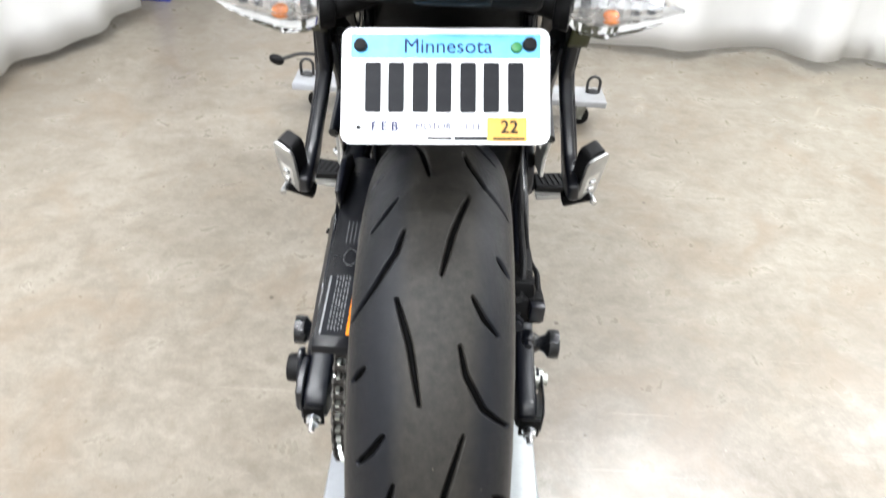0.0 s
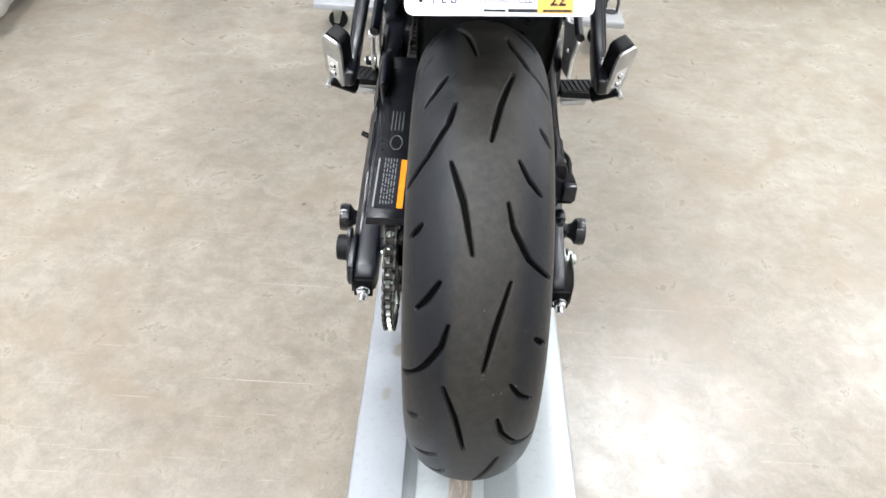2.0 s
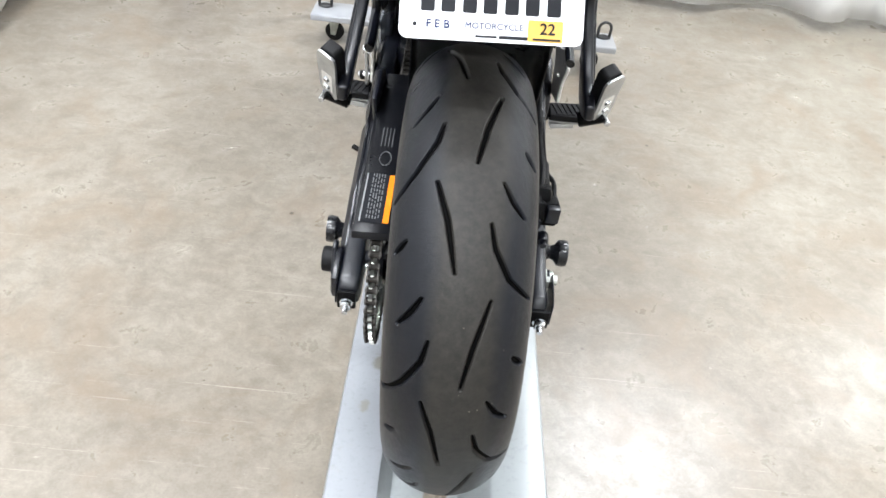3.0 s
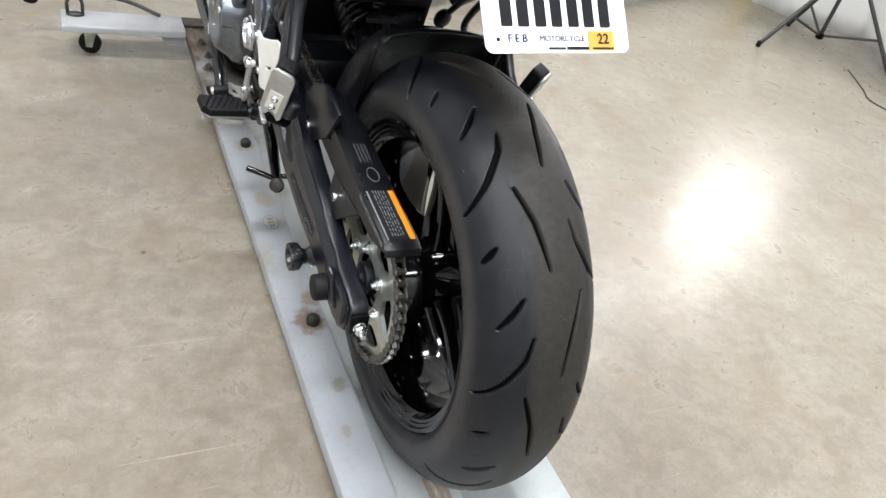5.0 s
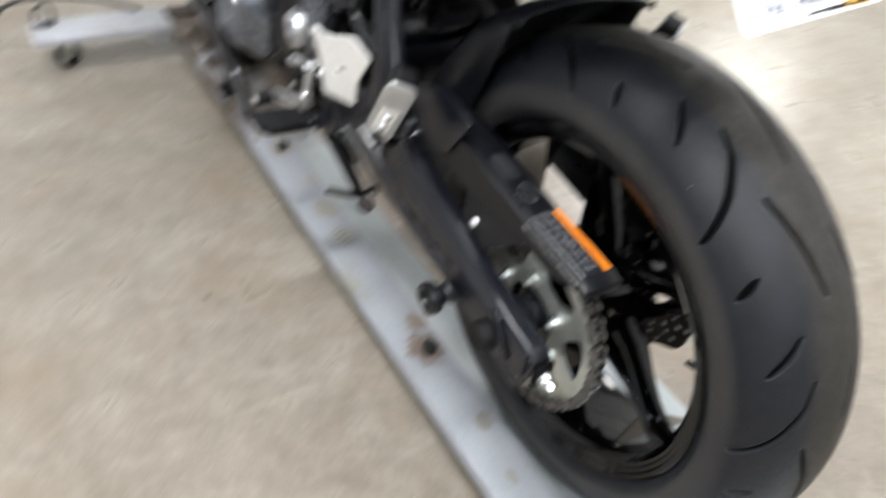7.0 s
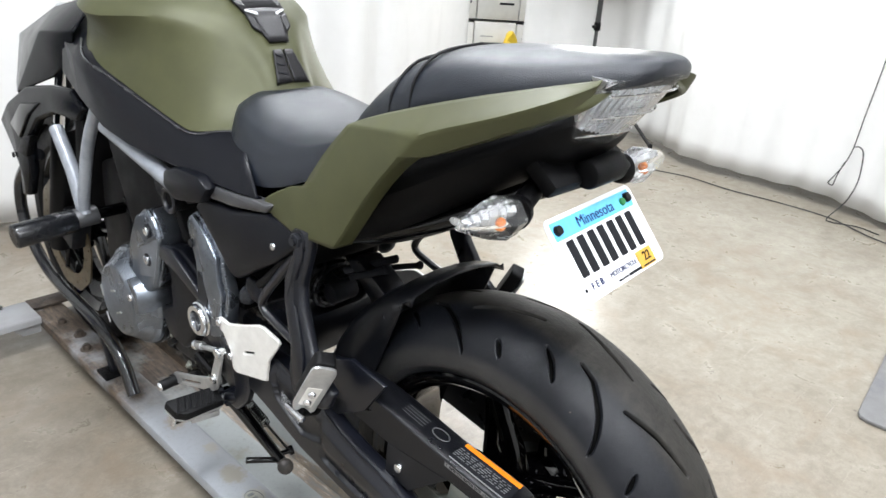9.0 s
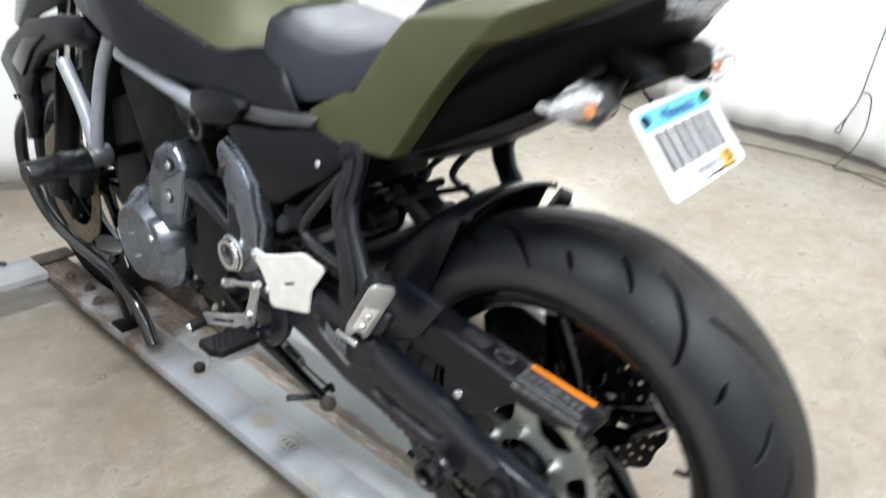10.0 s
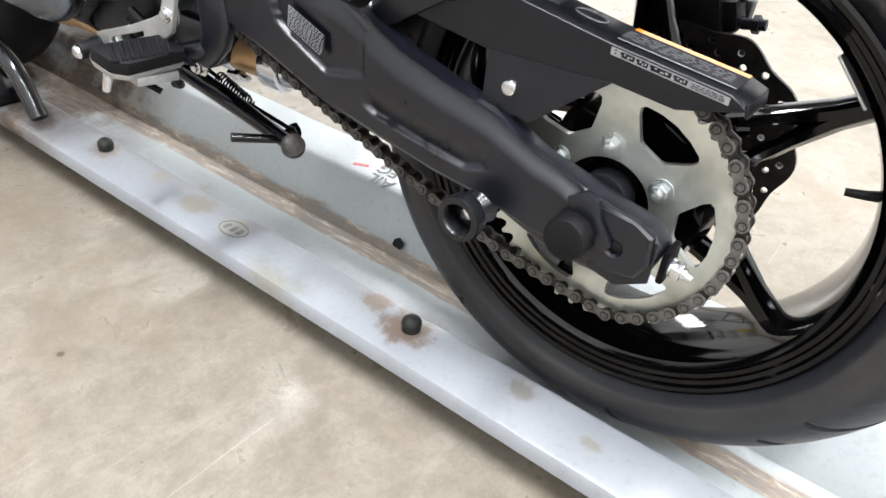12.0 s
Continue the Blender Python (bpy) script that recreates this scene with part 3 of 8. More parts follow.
def tube(bm, pts, r, n=10, steps=6, flat=1.0, cap=True, hollow=False):
    """A round bar along a smooth line. r: one radius, or one for each given point."""
    line = curve_points(pts, steps)
    rs = [r] * len(line) if isinstance(r, (int, float)) else [float(v) for v in np.interp(np.linspace(0, len(r) - 1, len(line)), range(len(r)), r)]
    side = None
    rings = []
    for i, p in enumerate(line):
        d = (line[min(i + 1, len(line) - 1)] - line[max(i - 1, 0)]).normalized()
        if side is None:
            side = d.orthogonal().normalized()
        side = (side - d * side.dot(d)).normalized()
        up = d.cross(side)
        rings.append([bm.verts.new(p + rs[i] * (math.cos(2 * math.pi * k / n) * side + flat * math.sin(2 * math.pi * k / n) * up)) for k in range(n)])
    for a, b in zip(rings, rings[1:]):
        for k in range(n):
            bm.faces.new((a[k], a[(k + 1) % n], b[(k + 1) % n], b[k]))
    if cap:
        bm.faces.new(rings[0][::-1])
        bm.faces.new(rings[-1])
    return bm


def prism(bm, pts, x0, x1, bevel=0.002, seg=2, axis="x"):
    """A flat shape in the y-z plane (or x-y for axis z, x-z for axis y), as thick as from x0 to x1."""
    t = bmesh.new()

    def put(x, a, b):
        return t.verts.new({"x": (x, a, b), "y": (a, x, b), "z": (a, b, x)}[axis])

    lo = [put(x0, *p) for p in pts]
    hi = [put(x1, *p) for p in pts]
    t.faces.new(lo)
    t.faces.new(hi[::-1])
    for i in range(len(pts)):
        j = (i + 1) % len(pts)
        t.faces.new((lo[i], hi[i], hi[j], lo[j]))
    bmesh.ops.recalc_face_normals(t, faces=t.faces)
    soften(t, bevel, seg)
    return join(bm, t)


def plate(bm, outer, holes, x0, x1, bevel=0.0):
    """A flat sheet in the y-z plane with holes through it."""
    t = bmesh.new()
    edges = []
    for ring in [outer] + holes:
        vs = [t.verts.new((x0, *p)) for p in ring]
        edges += [t.edges.new((vs[i], vs[(i + 1) % len(vs)])) for i in range(len(vs))]
    bmesh.ops.triangle_fill(t, use_beauty=True, use_dissolve=False, edges=edges)
    got = bmesh.ops.extrude_face_region(t, geom=list(t.faces))
    bmesh.ops.translate(t, vec=(x1 - x0, 0, 0), verts=[g for g in got["geom"] if isinstance(g, bmesh.types.BMVert)])
    bmesh.ops.recalc_face_normals(t, faces=t.faces)
    soften(t, bevel, 1, 60)
    return join(bm, t)


def lathe(bm, prof, c, n=72, closed=False, axis="x"):
    """A profile of (along, radius) turned about an axis through c."""
    rings = []
    for k in range(n):
        a = 2 * math.pi * k / n
        ring = []
        for x, r in prof:
            u, v = r * math.cos(a), r * math.sin(a)
            ring.append(bm.verts.new((c[0] + x, c[1] + u, c[2] + v) if axis == "x" else (c[0] + u, c[1] + v, c[2] + x) if axis == "z" else (c[0] + u, c[1] + x, c[2] + v)))
        rings.append(ring)
    m = len(prof)
    for k in range(n):
        a, b = rings[k], rings[(k + 1) % n]
        for i in range(m if closed else m - 1):
            j = (i + 1) % m
            bm.faces.new((a[i], a[j], b[j], b[i]))
    if not closed:
        for end in (0, -1):
            if prof[end][1] > 1e-5:
                bm.faces.new([r[end] for r in rings])
    bmesh.ops.remove_doubles(bm, verts=bm.verts, dist=1e-6)
    return bm


def loft(bm, rings, cap=True):
    """A skin over rings of equally many points."""
    vs = [[bm.verts.new(p) for p in ring] for ring in rings]
    n = len(vs[0])
    for a, b in zip(vs, vs[1:]):
        for k in range(n):
            bm.faces.new((a[k], a[(k + 1) % n], b[(k + 1) % n], b[k]))
    if cap:
        bm.faces.new(vs[0][::-1])
        bm.faces.new(vs[-1])
    return bm


def mirrored_ring(y, half, cx=0.015):
    """A closed ring at y from its left half, given as (distance from the middle plane, z) from top to bottom."""
    left = [(cx - d, y if len(q) == 2 else q[2], z) for q in half for d, z in [q[:2]]]
    right = [(2 * cx - x, yy, z) for x, yy, z in reversed(left) if abs(x - cx) > 1e-6]
    return left + right


def disc_points(c, r, n=12, a0=0.0):
    return [(c[0] + r * math.cos(a0 + 2 * math.pi * k / n), c[1] + r * math.sin(a0 + 2 * math.pi * k / n)) for k in range(n)]


def strip(bm, pts, lift=0.0):
    bm.faces.new([bm.verts.new(p) for p in pts])
    return bm


def words(body, size, m, material, name, parent, label="", align="CENTER", thick=0.0002):
    """Lettering laid with its middle at the pose m: x along the line, z out of the surface."""
    cu = bpy.data.curves.new(name, "FONT")
    cu.body, cu.size, cu.align_x, cu.align_y, cu.extrude = body, size, align, "CENTER", thick
    cu.offset = 0.0 if "M" in body else 0.012 * size
    tmp = new("tmp", cu)
    me = bpy.data.meshes.new_from_object(tmp.evaluated_get(bpy.context.evaluated_depsgraph_get()))
    bpy.data.objects.remove(tmp)
    me.transform(m)
    return part(name, me, material, parent, label)


def hexbolt(bm, c, out, r, h, washer=0.0):
    """A hexagon head at c that stands out along a direction."""
    c, out = Vector(c), Vector(out).normalized()
    if washer:
        rod(bm, c, c + out * 0.0015, washer, n=18)
    rod(bm, c, c + out * h, r, n=6, bevel=r * 0.12)
    rod(bm, c + out * h, c + out * (h + r * 0.4), r * 0.55, n=12)
    return bm

# ---- the room ----
X0, X1, Y0, Y1 = -3.2, 6.2, -4.2, 5.2


def build_room():
    bm = bmesh.new()
    bmesh.ops.create_grid(bm, x_segments=2, y_segments=2, size=1.0, matrix=Matrix.Translation(((X0 + X1) / 2, (Y0 + Y1) / 2, 0)) @ Matrix.Diagonal(((X1 - X0) / 2, (Y1 - Y0) / 2, 1, 1)))
    ext = bmesh.ops.extrude_face_region(bm, geom=list(bm.faces))
    bmesh.ops.translate(bm, vec=(0, 0, -0.15), verts=[g for g in ext["geom"] if isinstance(g, bmesh.types.BMVert)])
    global FLOOR
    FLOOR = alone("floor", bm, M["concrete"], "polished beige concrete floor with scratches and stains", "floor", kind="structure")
    alone("ceiling", box(bmesh.new(), ((X0 + X1) / 2, (Y0 + Y1) / 2, CEILING + 0.1), (X1 - X0, Y1 - Y0, 0.2), bevel=0), M["ceilpaint"],
          "plain dull grey ceiling, out of view, with added light fittings", "ceiling", kind="structure")
    for name, c, s in (("wall_west", (X0 - 0.1, (Y0 + Y1) / 2, 1.65), (0.2, Y1 - Y0 + 0.4, 3.3)), ("wall_east", (X1 + 0.1, (Y0 + Y1) / 2, 1.65), (0.2, Y1 - Y0 + 0.4, 3.3)),
                       ("wall_south", ((X0 + X1) / 2, Y0 - 0.1, 1.65), (X1 - X0, 0.2, 3.3)), ("wall_north", ((X0 + X1) / 2, Y1 + 0.1, 1.65), (X1 - X0, 0.2, 3.3))):
        alone(name, box(bmesh.new(), c, s, bevel=0), M["wallpaint"], "plain off-white painted wall behind the curtains", "wall", kind="structure")


def curtain(line, label, seed, hem=0.05, top=2.9, swell=0.05):
    """A hanging sheet along a line on the plan, with soft folds that widen towards a wavy hem, and a thickness."""
    rng = random.Random(seed)
    pts = curve_points([(x, y, 0) for x, y in line], 8)
    dist = [0.0]
    for a, b in zip(pts, pts[1:]):
        dist.append(dist[-1] + (b - a).length)
    n, m = max(24, int(dist[-1] / 0.035)), 26
    phases = [(rng.uniform(0.45, 0.9), rng.uniform(0, 6.3)), (rng.uniform(0.18, 0.3), rng.uniform(0, 6.3)), (rng.uniform(1.1, 1.8), rng.uniform(0, 6.3))]
    bm = bmesh.new()
    grid = []
    for i in range(n + 1):
        s = dist[-1] * i / n
        x, y = np.interp(s, dist, [p.x for p in pts]), np.interp(s, dist, [p.y for p in pts])
        x2, y2 = np.interp(s + 0.01, dist, [p.x for p in pts]), np.interp(s + 0.01, dist, [p.y for p in pts])
        if i == n:
            x2, y2 = 2 * x - np.interp(s - 0.01, dist, [p.x for p in pts]), 2 * y - np.interp(s - 0.01, dist, [p.y for p in pts])
        d = Vector((x2 - x, y2 - y, 0)).normalized()
        nor = Vector((-d.y, d.x, 0))
        wave = sum(a * math.sin(2 * math.pi * s / w + ph) for (w, ph), a in zip(phases, (0.55, 0.22, 0.6)))
        low = hem + 0.012 * math.sin(2 * math.pi * s / 0.8 + phases[0][1]) + 0.012 * noise.noise((s * 3, seed, 0))
        col = []
        for j in range(m + 1):
            f = j / m
            z = low + (top - low) * f
            off = wave * swell * (1.15 - 0.8 * f) + 0.02 * noise.noise((s * 1.7, z * 0.9, seed))
            col.append(bm.verts.new(Vector((x, y, z)) + nor * off))
        grid.append(col)
    for a, b in zip(grid, grid[1:]):
        for j in range(m):
            bm.faces.new((a[j], b[j], b[j + 1], a[j + 1]))
    ob = alone("curtain", bm, M["cloth"], label, "curtain", group="white curtains round the bike", sharp=180)
    mod = ob.modifiers.new("thick", "SOLIDIFY")
    mod.thickness = 0.003
    return ob


def build_curtains():
    curtain([(-1.95, -3.2), (-1.75, -1.2), (-1.54, 0.4), (-1.42, 1.36), (-1.35, 1.72), (-1.25, 2.08), (-1.225, 2.2)], "white cloth curtain hanging just above the floor beside a blue post", 3, 0.05)
    curtain([(-1.08, 2.62), (-0.6, 2.48), (0.1, 2.36), (0.55, 2.20), (0.816, 2.13), (0.93, 2.12), (1.06, 2.19), (1.22, 2.26), (1.34, 2.26), (1.40, 2.17), (1.46, 2.09), (1.54, 2.11), (1.60, 2.20), (1.72, 2.22), (1.80, 2.18), (2.1, 2.30), (2.5, 2.50), (2.92, 2.72)],
            "white cloth backdrop curtain with soft folds ahead of the bike", 5, 0.035, swell=0.02)
    curtain([(3.39, 2.60), (3.60, 2.50), (3.72, 2.2), (3.62, 1.75), (3.40, 1.30), (3.26, 1.05), (3.27, 0.85), (3.29, 0.56), (3.13, 0.18), (3.0, -0.3), (2.9, -0.9), (2.85, -3.0)],
            "white cloth curtain with a wavy hem", 9, 0.05)
    curtain([(-1.9, -3.25), (0.4, -3.4), (2.8, -3.1)], "white cloth curtain closing the bay behind", 12, 0.04)


# unseen fitting, built round an added lamp
def unseen_ceiling_light(x, y):
    ob = thing("unseen_ceiling_light", (x, y, CEILING), "unseen long white ceiling light with a frosted diffuser", "ceiling light", "ceiling lights")
    part("frame", box(bmesh.new(), (x, y, CEILING - 0.03), (1.26, 0.3, 0.056), bevel=0.006), M["ceilpaint"], ob)
    part("diffuser", box(bmesh.new(), (x, y, CEILING - 0.063), (1.2, 0.24, 0.01), bevel=0.003), M["diffuser"], ob, "glowing frosted diffuser")


def light_stand():
    x, y, z = SOFTBOX
    ob = thing("studio_light", (x, y, 0), "black tripod light stand with a softbox beside the curtain", "studio light")
    part("lower_column", rod(bmesh.new(), (x, y, 0.07), (x, y, 0.72), 0.011, n=14, bevel=0.002), M["cable"], ob)
    part("column", rod(bmesh.new(), (x, y, 0.70), (x, y, z - 0.02), 0.016, n=14, bevel=0.002), M["cable"], ob)
    part("hub", rod(bmesh.new(), (x, y, 0.075), (x, y, 0.105), 0.022, n=16, bevel=0.004), M["plastic"], ob)
    part("collar", rod(bmesh.new(), (x, y, 0.43), (x, y, 0.48), 0.024, n=16, bevel=0.004), M["plastic"], ob)
    part("clamp", rod(rod(bmesh.new(), (x, y, 0.68), (x, y, 0.73), 0.021, n=16, bevel=0.004), (x - 0.02, y, 0.705), (x - 0.05, y, 0.705), 0.009, n=12, bevel=0.002), M["plastic"], ob)
    for a in (180, 294, 62):
        d = Vector((math.cos(radians(a)), math.sin(radians(a)), 0))
        foot = Vector((x, y, 0.012)) + d * 0.44
        top = Vector((x, y, 0.455)) + d * 0.045
        leg = part("leg", rod(bmesh.new(), top, foot, 0.011, n=10), M["cable"], ob)
        part("rubber_foot", rod(bmesh.new(), foot - Vector((0, 0, 0.012)), foot + Vector((0, 0, 0.02)), 0.013, n=12, bevel=0.003), M["rubber"], leg)
        part("brace", rod(bmesh.new(), (x, y, 0.09), top.lerp(foot, 0.62), 0.007, n=8), M["cable"], ob)
    # softbox turned to the bike
    m = look((x, y, z), (0.3, 0.3, 0.5))
    bm = bmesh.new()
    rings = [[m @ Vector((sx * w, sy * h, d)) for sx, sy in ((-1, -1), (1, -1), (1, 1), (-1, 1))] for w, h, d in ((0.29, 0.29, 0.0), (0.29, 0.29, 0.03), (0.12, 0.12, 0.2), (0.07, 0.07, 0.26))]
    loft(bm, rings)
    part("softbox", bm, M["cable"], ob, "black fabric softbox hood")
    bm = bmesh.new()
    t = bmesh.new()
    bmesh.ops.create_cube(t, size=1.0, matrix=m @ pose(0, 0, 0.004) @ Matrix.Diagonal((0.54, 0.54, 0.004, 1)))
    join(bm, t)
    part("diffuser", bm, M["diffuser"], ob, "glowing white fabric front")


def floor_mat():
    bm = bmesh.new()
    pts = [(1.298, -0.245), (1.306, -0.222), (1.328, -0.212), (2.35, -0.135), (2.375, -0.145), (2.385, -0.170), (2.385, -0.90), (2.375, -0.925), (2.35, -0.935), (1.34, -1.01), (1.318, -1.0), (1.308, -0.975)]
    prism(bm, pts, 0.0, 0.012, 0.004, 2, axis="z")
    alone("floor_mat", bm, M["mat"], "dark grey foam mat with rounded corners lying on concrete", "mat")


def cord(name, pts, r, label, category="cable", n=7):
    return alone(name, tube(bmesh.new(), pts, r, n, 6), M["cable"], label, category)


def far_corner():
    """What shows through the slit between the curtains, and the post in the other gap."""
    ob = thing("storage_shelf", (4.15, 3.55, 0), "dark steel storage shelf seen between the curtains", "shelf")
    turn = 38
    at = pose(4.15, 3.55, 0, 0, 0, -turn)

    def turned(bm):
        bmesh.ops.transform(bm, matrix=at, verts=bm.verts)
        return bm

    for x in (-0.50, 0.50):
        for y in (-0.2, 0.2):
            part("post", turned(box(bmesh.new(), (x, y, 0.95), (0.06, 0.04, 1.9), bevel=0.003)), M["steel_dark"], ob)
    part("side_panel", turned(box(bmesh.new(), (-0.485, 0, 1.0), (0.012, 0.36, 1.7), bevel=0.002)), M["steel_dark"], ob)
    part("front_panel", turned(box(bmesh.new(), (-0.40, -0.222, 1.0), (0.13, 0.012, 1.7), bevel=0.002)), M["steel_dark"], ob)
    for z in (0.15, 0.57, 1.0, 1.4):
        part("shelf_board", turned(box(bmesh.new(), (0, 0, z), (1.0, 0.36, 0.014), bevel=0.003)), M["steel_dark"], ob)
    for z, row in ((0.157, ((-0.31, 0.30, 0.39), (0.02, 0.34, 0.40), (0.34, 0.28, 0.39))), (0.577, ((-0.31, 0.32, 0.40), (0.03, 0.34, 0.39), (0.35, 0.28, 0.40))), (1.007, ((-0.30, 0.30, 0.3), (0.1, 0.34, 0.26)))):
        for x, w, h in row:
            p = at @ Vector((x, -0.03, z))
            bx = thing("carton", p, "white cardboard carton with grey print on a steel shelf", "box", "cartons on the shelf")
            part("body", turned(box(bmesh.new(), (x, -0.03, z + h / 2), (w, 0.34, h), bevel=0.004)), M["box"], bx)
            part("tape", turned(box(bmesh.new(), (x, -0.03, z + h + 0.0006), (0.05, 0.341, 0.0008), bevel=0)), M["paper"], bx)
            part("print", turned(box(bmesh.new(), (x + w * 0.2, -0.2006, z + h * 0.32), (w * 0.35, 0.001, 0.018), bevel=0)), M["darkmetal"], bx)
            part("print", turned(box(bmesh.new(), (x - w * 0.2, -0.2006, z + h * 0.72), (w * 0.3, 0.001, 0.010), bevel=0)), M["grey_print"], bx)
    part("green_lane", box(bmesh.new(), (3.75, 3.15, 0.0012), (2.4, 0.5, 0.002), (0, 0, -32), bevel=0), M["greenfloor"], FLOOR, "green painted floor lane beyond the curtain")
    bm = bmesh.new()
    ball(bm, at @ Vector((0.11, -0.34, 0.255)), (0.080, 0.08, 0.26), u=18, v=12)
    for v in bm.verts:
        v.co += Vector((noise.noise(v.co * 14), noise.noise(v.co * 15 + Vector((3, 0, 0))), 0)) * 0.045
    alone("plastic_bag", bm, M["bag"], "crumpled yellow plastic bag standing on the floor before cartons", "bag")
    ob = thing("post", (-1.265, 2.52, 0), "blue painted steel post in the gap between curtains", "post")
    part("column", box(bmesh.new(), (-1.265, 2.52, 0.8), (0.06, 0.06, 1.592), bevel=0.004), M["bluepost"], ob)
    part("base_plate", box(bmesh.new(), (-1.265, 2.52, 0.004), (0.12, 0.12, 0.008), bevel=0.002), M["bluepost"], ob)


build_room()
build_curtains()
for fx, fy, watts in FIXTURES:
    unseen_ceiling_light(fx, fy)
light_stand()
floor_mat()
cord("floor_cable", [(3.35, 1.75, 0.004), (3.17, 1.5, 0.004), (3.069, 1.362, 0.004), (3.109, 1.14, 0.004), (3.074, 0.898, 0.004), (3.084, 0.635, 0.004), (3.056, 0.381, 0.004), (2.913, 0.126, 0.004), (2.84, -0.2, 0.004), (2.78, -0.8, 0.004)],
     0.003, "thin black cable lying along the curtain hem")
cord("hanging_cord", [(3.16, 0.345, 1.5), (3.15, 0.352, 0.95)] + [(3.15, y, z) for y, z in ((0.367, 0.656), (0.378, 0.498), (0.386, 0.347), (0.404, 0.259), (0.436, 0.185), (0.453, 0.149), (0.43, 0.143), (0.424, 0.188), (0.406, 0.264))],
     0.003, "thin black cord with a looped end hanging down a white curtain")
cord("trailing_cord", [(3.13, y, z) for y, z in ((0.381, 0.348), (0.354, 0.351), (0.332, 0.316), (0.322, 0.198), (0.338, 0.111), (0.36, 0.059))] + [(3.05, 0.388, 0.004), (2.996, 0.358, 0.004), (3.033, 0.247, 0.004), (2.999, 0.147, 0.004)],
     0.003, "thin black cord trailing from a curtain to the floor")
far_corner()

# ---- the wheeled stand under the bike ----
CX = 0.015
RAIL = [(-0.134, 0.058), (-0.1345, 0.074), (-0.132, 0.0795), (-0.127, 0.0815), (-0.062, 0.0850), (-0.0555, 0.0825), (-0.036, 0.036), (-0.031, 0.0335),
        (0.063, 0.0335), (0.068, 0.036), (0.107, 0.1105), (0.113, 0.1150), (0.182, 0.1210), (0.189, 0.1190), (0.1925, 0.1130), (0.192, 0.090)]
RAIL_Y = (-0.74, 1.60)


def on_rail(x):
    """The height of the rail's upper face at x."""
    return float(np.interp(x, [p[0] for p in RAIL[1:-1]], [p[1] for p in RAIL[1:-1]]))


def caster(parent, x, y, top):
    """A swivel caster under a beam, its wheel turned across."""
    r = 0.030
    c = (x, y - 0.006, r + 0.001)
    across = Matrix.Translation(c) @ Matrix.Rotation(radians(78), 4, "Z") @ Matrix.Translation((-c[0], -c[1], -c[2]))

    def turned(bm):
        bmesh.ops.transform(bm, matrix=across, verts=bm.verts)
        return bm

    ob = part("caster", box(bmesh.new(), (x, y, top - 0.004), (0.05, 0.05, 0.006), bevel=0.001), M["zinc"], parent)
    bm = bmesh.new()
    for s in (-1, 1):
        prism(bm, [(c[1] - 0.026, top - 0.008), (c[1] + 0.014, top - 0.008), (c[1] + 0.009, r - 0.008), (c[1] - 0.008, r - 0.008)], x + s * 0.0145 - 0.0012, x + s * 0.0145 + 0.0012, 0.0006, 1)
    rod(bm, (x - 0.019, c[1], c[2]), (x + 0.019, c[1], c[2]), 0.0045, n=8)
    part("fork", turned(bm), M["zinc"], ob)
    part("wheel", turned(lathe(bmesh.new(), [(-0.011, 0.006), (-0.011, r - 0.005), (-0.008, r), (0.008, r), (0.011, r - 0.005), (0.011, 0.006)], c, 28)), M["rubber"], ob, "black rubber caster wheel")


